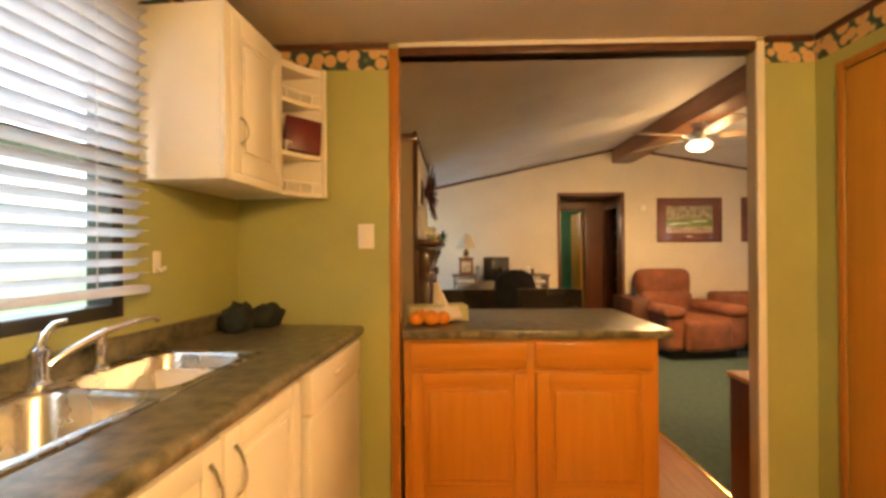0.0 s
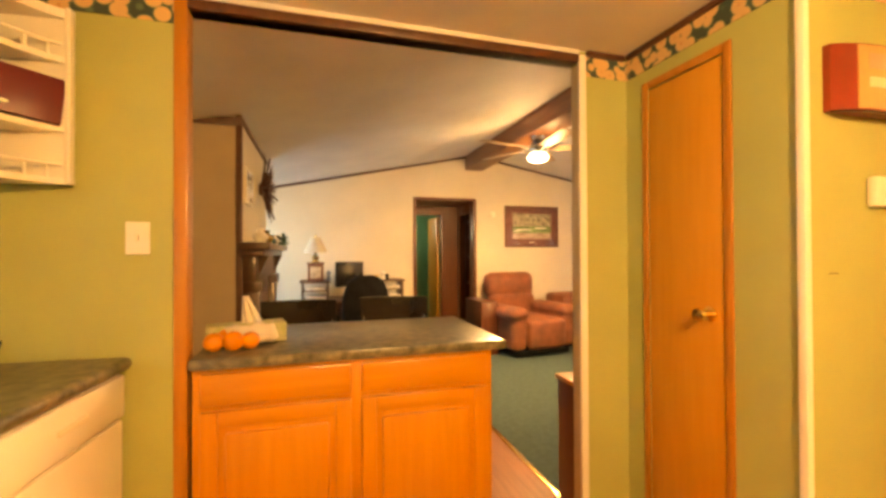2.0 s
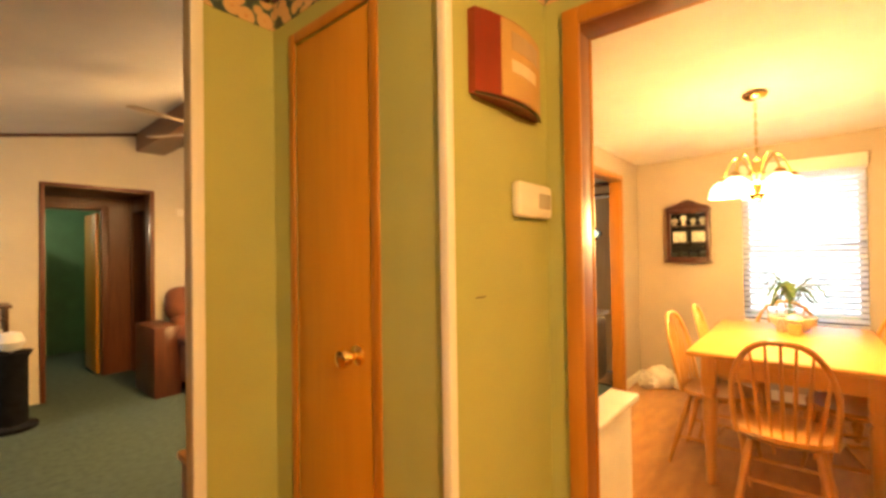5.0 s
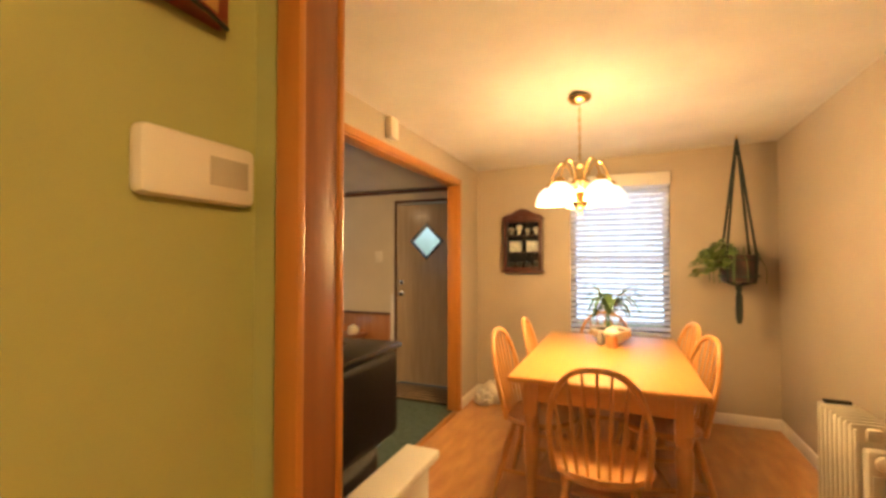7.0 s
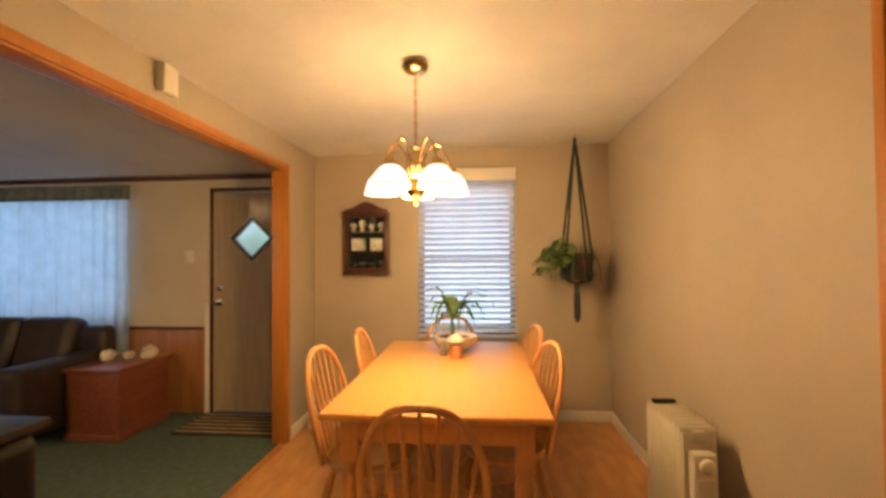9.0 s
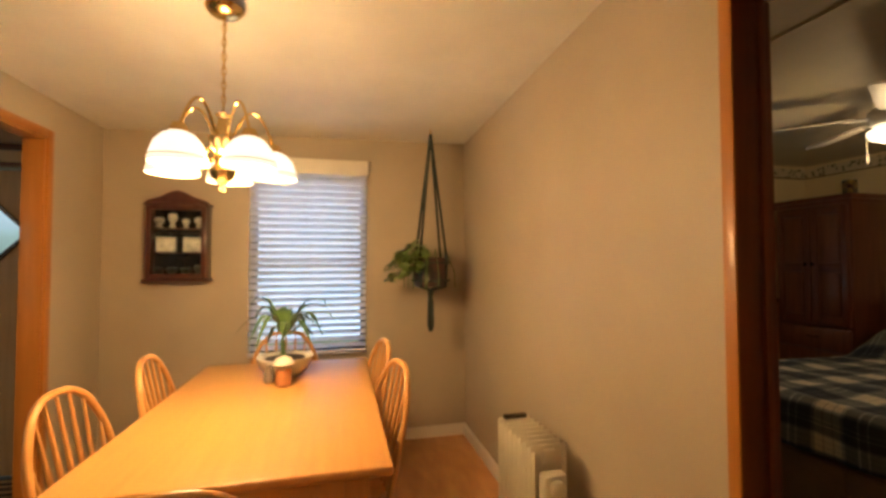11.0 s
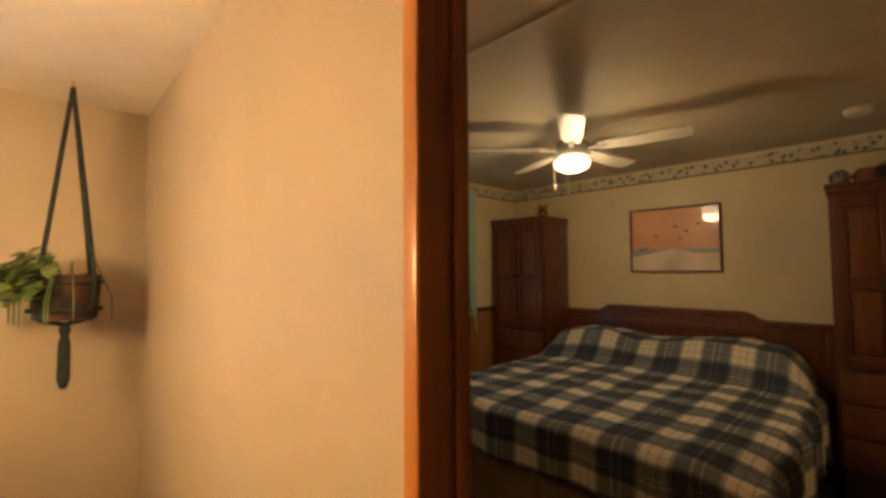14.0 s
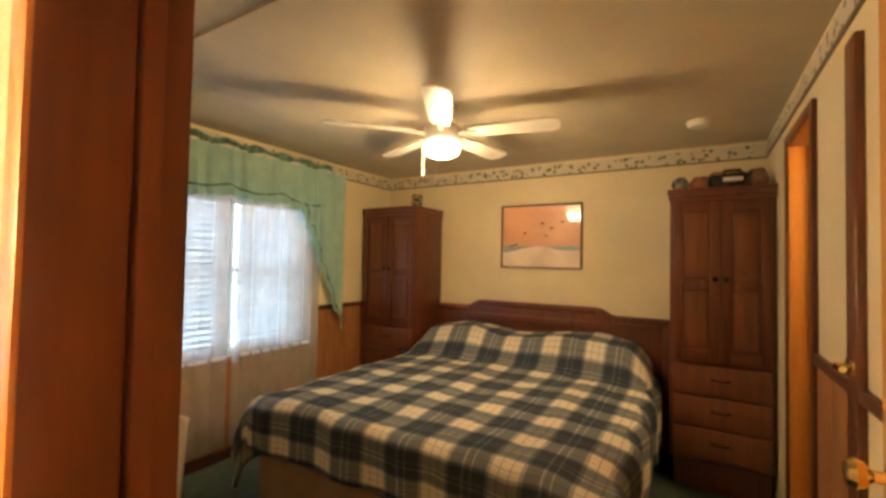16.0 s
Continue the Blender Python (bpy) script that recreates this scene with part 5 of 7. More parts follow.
    out = [(-e, 0.25), (e, 0.25), (e, 0.985), (0.66, 0.985), (0.60, 0.995), (0.55, 1.03), (0.50, 1.045), (-0.50, 1.045), (-0.55, 1.03), (-0.60, 0.995), (-0.66, 0.985), (-e, 0.985)]
    prism("panel", out, 1, -0.02, 0.015, M_CHERRY, h, 0.005)
    boxes("top_rail", [(-0.50, 0.50, 0.012, 0.032, 0.99, 1.04), (-e, -0.62, 0.012, 0.03, 0.935, 0.98), (0.62, e, 0.012, 0.03, 0.935, 0.98), (-0.60, 0.60, 0.012, 0.028, 0.86, 0.93)], M_CHERRY, h, 0.008)
    boxes("post", [(-e - 0.02, -e + 0.05, -0.025, 0.03, 0.0, 0.97)], M_CHERRY, h, 0.006)
    boxes("post", [(e - 0.05, e + 0.02, -0.025, 0.03, 0.0, 0.97)], M_CHERRY, h, 0.006)


WT = 1.862


def wardrobe(x, w, label):
    """Tall wardrobe with two doors over three drawers, facing +y; x is its low corner."""
    t = thing("wardrobe", x, -3.985, 0, 0, label, "wardrobe", "wardrobes beside the bed")
    d, h = 0.42, WT
    boxes("body", [(0, w, 0, d, 0.19, h - 0.04), (0.02, w - 0.02, 0, d - 0.05, 0, 0.19)], M_CHERRY, t, 0.004)
    boxes("cornice", [(-0.015, w + 0.015, 0, d + 0.02, h - 0.04, h), (-0.008, w + 0.008, 0, d + 0.012, h - 0.075, h - 0.04)], M_CHERRY, t, 0.006)
    q = (w - 0.046) / 2
    for k in range(2):
        a = 0.02 + k * (q + 0.006)
        bm = bmesh.new()
        z0, z1, y = 0.80, h - 0.09, d
        add_box(bm, a, a + q, y, y + 0.010, z0, z1, 0.003, 1)
        for r in ((a, a + 0.052), (a + q - 0.052, a + q)):
            add_box(bm, r[0], r[1], y + 0.010, y + 0.026, z0, z1, 0.005)
        for z in (z0, (z0 + z1) / 2 - 0.05, z1 - 0.065):
            add_box(bm, a + 0.052, a + q - 0.052, y + 0.010, y + 0.026, z, z + 0.065, 0.005)
        for p0, p1 in ((z0 + 0.065, (z0 + z1) / 2 - 0.05), ((z0 + z1) / 2 + 0.015, z1 - 0.065)):
            add_box(bm, a + 0.064, a + q - 0.064, y + 0.008, y + 0.017, p0 + 0.012, p1 - 0.012, 0.007, 1)
        obj("door", bm, [M_CHERRY, M_CHERRYP], t, True)
        lathe("knob", [(0.006, 0), (0.006, 0.01), (0.014, 0.018), (0.010, 0.026), (0, 0.028)], M_BLACK, t, 12, pose(w / 2 - 0.028 + k * 0.056, d + 0.026, 1.30, -90, 0, 0))
    for k in range(3):
        z = 0.215 + k * 0.19
        box("drawer", 0.02, w - 0.02, d, d + 0.02, z, z + 0.178, M_CHERRYP, t, 0.006)
        pull("handle", pose(w / 2, d + 0.022, z + 0.10, 0, 0, 180), t, False, 0.09, M_BLACK)
    return t


def ceiling_fan(x, y, z_ceiling, drop, span, turn, blade_m, label, chains=True, body_m=None):
    t = thing("ceiling_fan", x, y, z_ceiling, turn, label, "fan")
    bm_m = body_m or M_FANWHITE
    lathe("canopy", [(0.02, -0.06), (0.05, -0.045), (0.07, -0.01), (0.07, 0.0)], bm_m, t)
    z = -drop
    if drop > 0.15:
        lathe("downrod", [(0.012, z + 0.05), (0.012, -0.05)], bm_m, t, 12)
    lathe("motor", [(0.05, z - 0.06), (0.085, z - 0.045), (0.10, z - 0.01), (0.10, z + 0.03), (0.07, z + 0.055), (0.02, z + 0.06)], bm_m, t, 28)
    for k in range(5):
        a = radians(72 * k)
        m = pose(0, 0, 0, 0, 0, 72 * k)
        bm = bmesh.new()
        out = [(0.16, -0.045), (0.22, -0.055), (span - 0.05, -0.068), (span - 0.01, -0.055), (span, 0), (span - 0.01, 0.055), (span - 0.05, 0.068), (0.22, 0.055), (0.16, 0.045)]
        add_prism(bm, out, 2, -0.004, 0.004)
        obj("blade", bm, blade_m, t, False, m @ pose(0, 0, z, -10, 0, 0))
        bm = bmesh.new()
        add_box(bm, 0.08, 0.20, -0.014, 0.014, z - 0.012, z - 0.003, 0.003)
        obj("blade_iron", bm, bm_m, t, True, m)
    b = lathe("light_bowl", [(0.0, z - 0.136), (0.05, z - 0.131), (0.092, z - 0.112), (0.106, z - 0.085), (0.10, z - 0.07), (0.0, z - 0.07)], M_BOWL, t, 28)
    b.visible_shadow = False
    if chains:
        for dx, dz, s in ((-0.075, 0.25, 0.008), (0.065, 0.20, 0.006)):
            bm = bmesh.new()
            add_tube(bm, [(dx, 0.08, z - 0.07), (dx, 0.08, z - dz)], 0.0022, 6)
            add_lathe(bm, [(0.0, z - dz - 0.04), (s, z - dz - 0.033), (s, z - dz - 0.015), (0.003, z - dz)], 10, Matrix.Translation((dx, 0.08, 0)))
            obj("pull_chain", bm, M_FANWHITE, t, True)
    return t


def framed(name, axis, p, a0, a1, z0, z1, side, fw, m_frame, parts, label):
    """A framed picture on a wall; parts: (u0, u1, v0, v1, material) in shares of the visible sheet, laid one above another."""
    t = thing(name, 0, 0, 0, 0, label, "picture")
    def put(bmx, u0, u1, v0, v1, d0, d1, bev=0.0):
        q = sorted((p + side * d0, p + side * d1))
        add_box(bmx, *((q[0], q[1], u0, u1) if axis == 0 else (u0, u1, q[0], q[1])), v0, v1, bev)
    bm = bmesh.new()
    for u0, u1, v0, v1 in ((a0, a0 + fw, z0, z1), (a1 - fw, a1, z0, z1), (a0 + fw, a1 - fw, z0, z0 + fw), (a0 + fw, a1 - fw, z1 - fw, z1)):
        put(bm, u0, u1, v0, v1, 0.001, 0.024, 0.004)
    obj("frame", bm, m_frame, t, True)
    W, H = a1 - a0 - 2 * fw, z1 - z0 - 2 * fw
    for k, (u0, u1, v0, v1, m) in enumerate(parts):
        bm = bmesh.new()
        put(bm, a0 + fw + u0 * W, a0 + fw + u1 * W, z0 + fw + v0 * H, z0 + fw + v1 * H, 0.002, 0.008 + 0.0015 * k)
        obj("sheet" if k == 0 else "print", bm, m, t)
    g = bmesh.new()
    put(g, a0 + fw, a1 - fw, z0 + fw, z1 - fw, 0.0235, 0.0255)
    obj("glass", g, M_PICGLASS, t).visible_shadow = False
    return t


bed()
wardrobe(4.875, 0.60, "dark cherry wardrobe in the corner by the window")
wardrobe(2.375, 0.54, "dark cherry wardrobe with clutter on its top")
ceiling_fan(3.98, -2.49, 2.225, 0.14, 0.64, -25, M_FANWHITE, "white five-blade ceiling fan with lit glass bowl")
M_SEA = mat("blue_sea", (0.24, 0.27, 0.30), 0.3, 0.1)
art_sheet = mat("sunset_print", (0.60, 0.30, 0.17), 0.3, 0.08, 3)
framed("picture", 1, -4.0, 3.556, 4.258, 1.33, 1.875, 1, 0.016, M_CHERRY, [(0, 1, 0, 1, art_sheet), (0, 1, 0.0, 0.34, mat("pale_sand", (0.62, 0.50, 0.40), 0.3, 0.1, 5)), *[(0, 0.44 - 0.035 * k, 0.33 - 0.012 * k, 0.342 - 0.012 * k, M_SEA) for k in range(6)], *[(0.58 + 0.05 * k, 1, 0.33 - 0.014 * k, 0.344 - 0.014 * k, M_SEA) for k in range(8)]] + [(u, u + 0.03, v, v + 0.02, M_BLACKMATTE) for u, v in ((0.80, 0.36), (0.68, 0.55), (0.45, 0.70), (0.40, 0.50), (0.20, 0.72), (0.86, 0.34), (0.33, 0.62))], "framed beach sunset print with birds")
window("window_3", 5.60, 5.67, -2.93, -1.2, 0.70, 1.80, M_WHITETRIM, "white double sash window of the bedroom", [("h", 1.285), ("v", -2.28, 0.09)])



def cloth(name, x, y0, y1, top, bottom, m, parent, amp=0.02, waves=9, n=90, rows=14, seed=0):
    """Gathered cloth hung in the plane x; bottom may be a number or a function of y."""
    bm = bmesh.new()
    g = []
    for j in range(rows + 1):
        v = j / rows
        row = []
        for i in range(n + 1):
            u = i / n
            y = y0 + (y1 - y0) * u
            zb = bottom(u) if callable(bottom) else bottom
            zt = top(u) if callable(top) else top
            z = zt + (zb - zt) * v
            a = amp * (0.45 + 0.55 * v)
            row.append(bm.verts.new((x + a * math.sin(2 * math.pi * waves * u + 1.3 * math.sin(5 * u + seed)) + 0.3 * a * math.sin(2 * math.pi * waves * 2.3 * u + 2 * v + seed), y, z)))
        g.append(row)
    for a, b in zip(g, g[1:]):
        for i in range(n):
            bm.faces.new((a[i], a[i + 1], b[i + 1], b[i]))
    ob = obj(name, bm, m, parent, True)
    sol = ob.modifiers.new("thickness", "SOLIDIFY")
    sol.thickness = 0.0015
    return ob


M_MINT = sheer("mint_voile", (0.55, 0.76, 0.70), 0.22)
M_SHEER = sheer("white_voile", (0.74, 0.71, 0.65), 0.56)
M_MINTTRIM = mat("dark_mint_ruffle", (0.12, 0.20, 0.16), 0.8, 0.2, 20, 0.4)


def bedroom_curtains():
    t = thing("valance", 0, 0, 0, 0, "mint green ruffled scarf valance over the bedroom window", "curtain")
    xw = EX1 - 0.13
    sag = lambda u: 1.795 - 0.035 * abs(math.sin(2 * math.pi * 2.2 * u)) - 0.04 * max(0, 0.25 - u) / 0.25
    cloth("scarf", xw, -3.06, -1.15, lambda u: 2.13 + 0.008 * math.sin(40 * u), sag, M_MINT, t, 0.022, 17, 170)
    cloth("side_drop", xw - 0.01, -3.27, -2.76, lambda u: 2.13 - 0.05 * max(0, 0.3 - u), lambda u: 0.75 + 1.03 * u + 0.02 * math.sin(19 * u), M_MINT, t, 0.022, 6, 60, 20, 2)
    cloth("ruffle", xw - 0.03, -3.255, -2.80, lambda u: 0.80 + 1.03 * u + 0.02 * math.sin(19 * u), lambda u: 0.785 + 1.03 * u + 0.02 * math.sin(19 * u), M_MINTTRIM, t, 0.02, 6, 60, 2, 2)
    cloth("ruffle", xw - 0.03, -3.08, -1.15, lambda u: 2.155 + 0.012 * math.sin(55 * u), lambda u: 2.115 + 0.012 * math.sin(43 * u), M_MINTTRIM, t, 0.014, 30, 170, 3)
    cloth("ruffle", xw - 0.028, -3.0, -1.15, lambda u: sag(u) + 0.075, lambda u: sag(u) + 0.06, M_MINTTRIM, t, 0.02, 17, 170, 2)
    tube("rod", [(xw, -3.22, 2.115), (xw, -1.1, 2.115)], 0.009, M_WHITETRIM, t)
    for a, b in ((-3.02, -2.26), (-2.22, -1.15)):
        s = thing("sheer_curtain", 0, 0, 0, 0, "white sheer curtain hanging to the floor", "curtain", "sheer curtains of the bedroom window")
        cloth("panel", xw + 0.035, a, b, 2.08, 0.10, M_SHEER, s, 0.010, 8, 80, 10, a)
        box("rod_sleeve", xw + 0.03, xw + 0.04, a, b, 2.08, 2.105, M_WHITETRIM, s, 0.003)


bedroom_curtains()
blind(5.505, -2.62, 0.64, 1.83, 0.70, 0.042, 56, -1, "white horizontal blind behind the sheer curtain", 0.04)
blind(5.505, -1.79, 0.86, 1.83, 0.70, 0.042, 56, -1, "white horizontal blind behind the sheer curtain", 0.04)

# border, wainscot and rails
M_VINE = flowers("vine_border_paper", (0.56, 0.50, 0.38), (0.14, 0.15, 0.10), (0.34, 0.31, 0.22), 26, 0.62)
V0, V1 = 2.115, 2.20
tagged(boxes("bedroom_border", [(2.37, 5.526, -4.0, -3.996, V0, V1), (5.526, 5.53, -4.0, -0.74, V0, V1), (2.37, 2.374, -3.996, -0.74, V0, V1)], M_VINE, None, 0), "cream wallpaper border with a dark vine", "border", kind="structure")
tagged(boxes("bedroom_border_edge", [(2.37, 5.52, -3.998, -3.99, V0 - 0.012, V0), (5.52, 5.53, -3.99, -0.74, V0 - 0.012, V0), (2.37, 2.38, -3.99, -0.74, V0 - 0.012, V0)], mat("border_edge_paper", (0.16, 0.12, 0.07), 0.6), None, 0), "brown edge of the bedroom border", "border", kind="structure")
tagged(boxes("chair_rail", [(5.51, 5.53, -3.98, -3.0, 0.945, 0.985), (2.37, 2.39, -2.59, -0.74, 1.02, 1.06), (2.39, 5.51, -4.0, -3.98, 0.945, 0.985)], M_DARKTRIM, None, 0.004), "dark chair rail over the wainscot", "trim", kind="structure")
tagged(boxes("baseboard_bedroom", [(5.512, 5.53, -3.98, -0.74, 0, 0.07), (2.39, 5.51, -4.0, -3.982, 0, 0.07), (2.37, 2.388, -2.59, -0.74, 0, 0.07)], M_DARKTRIM, None, 0.004), "dark baseboard of the bedroom", "baseboard", kind="structure")


def wainscot(name, axis, p, side, a0, a1, z1, label):
    root = thing(name, 0, 0, 0, 0, label, "panelling")
    root["kind"] = "structure"
    n = max(1, round((a1 - a0) / 0.2))
    w = (a1 - a0) / n
    rng = random.Random(name)
    for k in range(n):
        u0, u1 = a0 + k * w + 0.003, a0 + (k + 1) * w - 0.003
        q = sorted((p, p + side * 0.007))
        box("plank", *((q[0], q[1], u0, u1) if axis == 0 else (u0, u1, q[0], q[1])), 0.07, z1, M_PANEL, root, 0.002)


wainscot("wainscot_east", 0, 5.53, -1, -3.98, -2.98, 0.945, "orange-brown wood wainscot by the window")
wainscot("wainscot_below_window", 0, 5.53, -1, -2.98, -0.74, 0.69, "orange-brown wood wainscot under the window")
wainscot("wainscot_west", 0, 2.37, 1, -2.59, -2.19, 1.02, "orange-brown wood wainscot by the bathroom door")

# open bedroom door, bathroom door, closet casing
d = thing("bedroom_door", 2.450, -0.745, 0, 0.5, "wooden bedroom door standing open", "door")
box("leaf", 0.0, 0.035, -0.745, 0.0, 0.012, 1.95, M_DOORWOOD, d, 0.003)
bm = bmesh.new()
add_lathe(bm, [(0.028, 0), (0.028, 0.006), (0.010, 0.012), (0.009, 0.028), (0.020, 0.038), (0.024, 0.050), (0.018, 0.060), (0.0, 0.063)], 24)
obj("knob", bm, M_BRASS, d, True, pose(0.035, -0.685, 1.05, 0, 90, 0))
tagged(box("trim_closet", 2.37, 2.392, -2.145, -2.05, 0, 2.03, M_JAMB, None, 0.004), "dark casing beside the bedroom door", "trim", kind="structure")
l = thing("door_lever", 2.392, -2.11, 1.105, 0, "brass lever latch on the dark casing", "handle")
boxes("plate", [(0, 0.006, -0.02, 0.05, -0.025, 0.02)], M_BRASS, l, 0.002)
tube("lever", [(0.004, 0.0, 0.0), (0.03, 0.0, 0.0), (0.035, 0.03, 0.0), (0.035, 0.09, 0.004)], 0.009, M_BRASS, l, 8)
tagged(boxes("trim_jamb_bathroom", [(2.262, 2.378, -3.172, -3.158, 0, 1.975), (2.262, 2.378, -2.652, -2.638, 0, 1.975), (2.262, 2.378, -3.172, -2.638, 1.975, 1.988), (2.29, 2.30, -3.158, -3.14, 0, 1.975)], M_TRIM, None, 0.002), "oak lining of the bathroom door", "trim", kind="structure")
d = thing("bathroom_door", 2.262, -3.145, 0, -94, "oak bathroom door standing open", "door")
box("leaf", -0.035, 0.0, -0.50, 0.0, 0.012, 1.97, M_DOORWOOD, d, 0.003)
obj_k = lathe("knob", [(0.03, 0), (0.03, 0.006), (0.012, 0.012), (0.011, 0.03), (0.026, 0.042), (0.03, 0.056), (0.0, 0.07)], M_BRASS, d, 20, pose(0.0, -0.44, 1.0, 0, 90, 0))

# clutter on the wardrobes, detector, bin, clock on the other wardrobe
def lump(name, x, y, z, sx, sy, sz, m, label, category, seed=1):
    t = thing(name, x, y, z, 0, label, category)
    bm = bmesh.new()
    bmesh.ops.create_icosphere(bm, subdivisions=3, radius=1)
    for v in bm.verts:
        k = 1 + 0.22 * noise.noise(v.co * 1.7 + Vector((seed, seed, 0)))
        v.co = Vector((v.co.x * sx * k, v.co.y * sy * k, (max(v.co.z, -0.75) + 0.75) / 1.75 * sz * k))
    obj("body", bm, m, t, True)
    return t


c = thing("camera_case", 2.58, -3.66, WT, 0, "black carrying case on the wardrobe", "case")
boxes("body", [(-0.13, 0.13, -0.08, 0.08, 0.0, 0.085)], M_BLACK, c, 0.02)
boxes("tag", [(-0.05, 0.05, 0.08, 0.083, 0.035, 0.06)], M_WHITE, c, 0.001)
tube("handle", [(-0.05, 0, 0.08), (-0.04, 0, 0.115), (0.04, 0, 0.115), (0.05, 0, 0.08)], 0.008, M_BLACK, c)
lump("straw_hat", 2.60, -3.82, WT, 0.13, 0.13, 0.15, mat("tan_straw", (0.30, 0.18, 0.09), 0.8, 0.15), "tan straw hat on the wardrobe", "hat", 2)
lump("stuffed_toy", 2.75, -3.66, WT, 0.06, 0.06, 0.09, mat("rust_plush", (0.25, 0.10, 0.06), 0.9, 0.2), "small rust coloured plush on the wardrobe", "toy", 3)
lump("small_basket", 2.455, -3.62, WT, 0.055, 0.06, 0.11, mat("brown_wicker", (0.16, 0.09, 0.05), 0.8, 0.25, 40, 0.6), "small brown wicker basket on the wardrobe", "basket", 5)
lump("round_ornament", 2.86, -3.63, WT, 0.05, 0.05, 0.085, mat("speckled_glass", (0.14, 0.13, 0.11), 0.2, 0.4, 30), "dark speckled round ornament on the wardrobe", "ornament", 6)
c = thing("sunflower_box", 4.945, -3.66, WT, 32, "small dark box with a yellow sunflower", "box")
boxes("body", [(-0.045, 0.045, -0.05, 0.05, 0, 0.11)], mat("dark_green_tin", (0.03, 0.04, 0.03), 0.5), c, 0.004)
bm = bmesh.new()
for j in range(14):
    a = 2 * math.pi * j / 14
    leaf_blade(bm, (0.015 * math.cos(a), 0.054, 0.06 + 0.015 * math.sin(a)), (0.056 * math.cos(a), 0.058, 0.06 + 0.056 * math.sin(a)), 0.026, 0.0, n=3)
obj("petals", bm, mat("yellow_petal", (0.75, 0.42, 0.03), 0.6), c, True)
lathe("flower_centre", [(0.02, 0), (0.018, 0.006), (0, 0.008)], mat("brown_seed", (0.05, 0.02, 0.01), 0.8), c, 14, pose(0, 0.056, 0.06, -90, 0, 0))
s = thing("smoke_detector", 2.76, -3.37, 2.225, 0, "white round smoke detector on the ceiling", "detector")
lathe("body", [(0.0, -0.035), (0.05, -0.033), (0.062, -0.02), (0.065, 0.0)], M_PLASTIC, s)
b = thing("waste_bin", 5.30, -1.73, 0, 0, "white plastic waste bin with a liner", "bin")
lathe("body", [(0.10, 0), (0.11, 0.01), (0.135, 0.44), (0.14, 0.45), (0.125, 0.44), (0.10, 0.03), (0.0, 0.02)], M_PLASTIC, b)
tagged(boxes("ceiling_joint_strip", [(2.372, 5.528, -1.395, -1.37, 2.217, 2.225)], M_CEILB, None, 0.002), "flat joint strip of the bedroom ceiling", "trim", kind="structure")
# ---- living room and hall ----
def recliner(x, y, a, label):
    t = thing("recliner", x, y, 0, a, label, "armchair")
    m = M_RECLINER
    bm = bmesh.new()
    add_box(bm, -0.30, 0.30, -0.40, 0.38, 0.16, 0.46, 0.07, 0, 4)
    obj("seat", bm, m, t, True)
    bm = bmesh.new()
    add_box(bm, -0.36, 0.36, 0.26, 0.48, 0.36, 0.72, 0.09, 0, 4)
    add_box(bm, -0.37, 0.37, 0.30, 0.56, 0.64, 1.0, 0.11, 0, 4)
    obj("backrest", bm, m, t, True)
    for s in (-1, 1):
        bm = bmesh.new()
        add_box(bm, s * 0.38 - 0.11, s * 0.38 + 0.11, -0.42, 0.40, 0.10, 0.50, 0.06, 0, 4)
        add_box(bm, s * 0.39 - 0.13, s * 0.39 + 0.13, -0.45, 0.36, 0.46, 0.61, 0.07, 0, 4)
        obj("armrest", bm, m, t, True)
    bm = bmesh.new()
    add_box(bm, -0.28, 0.28, -0.47, -0.36, 0.10, 0.45, 0.05, 0, 4)
    obj("footrest", bm, m, t, True)
    box("base", -0.40, 0.40, -0.36, 0.40, 0.0, 0.10, M_BLACK, t, 0.01)
    return t


recliner(2.84, 5.30, 8, "russet upholstered recliner armchair")
M_MAROON = mat("maroon_mat", (0.10, 0.02, 0.02), 0.6, 0.05)
framed("picture", 1, END, 2.80, 3.667, 1.352, 1.955, -1, 0.035, M_CHERRY, [(0, 1, 0, 1, M_MAROON)], "framed golf course print with maroon mat")
ceiling_fan(2.33, 4.04, 2.44, 0.125, 0.68, 49, mat("beige_fan_blade", (0.34, 0.24, 0.15), 0.4, 0.05), "white ceiling fan with a lit bowl under the beam", False, M_STEEL)
window("window_5", -1.045, -0.96, 4.80, 5.60, 0.80, 1.85, M_FRAMEBLACK, "bronze sash window beside the chimney breast", [("h", 1.33)])
window("window_4", 5.61, 5.67, 3.56, 5.2, 0.80, 1.93, M_WHITETRIM, "wide living room window", [])


framed("picture", 1, END, 3.93, 4.80, 1.352, 1.955, -1, 0.035, M_CHERRY, [(0, 1, 0, 1, M_MAROON)], "framed print with maroon mat")


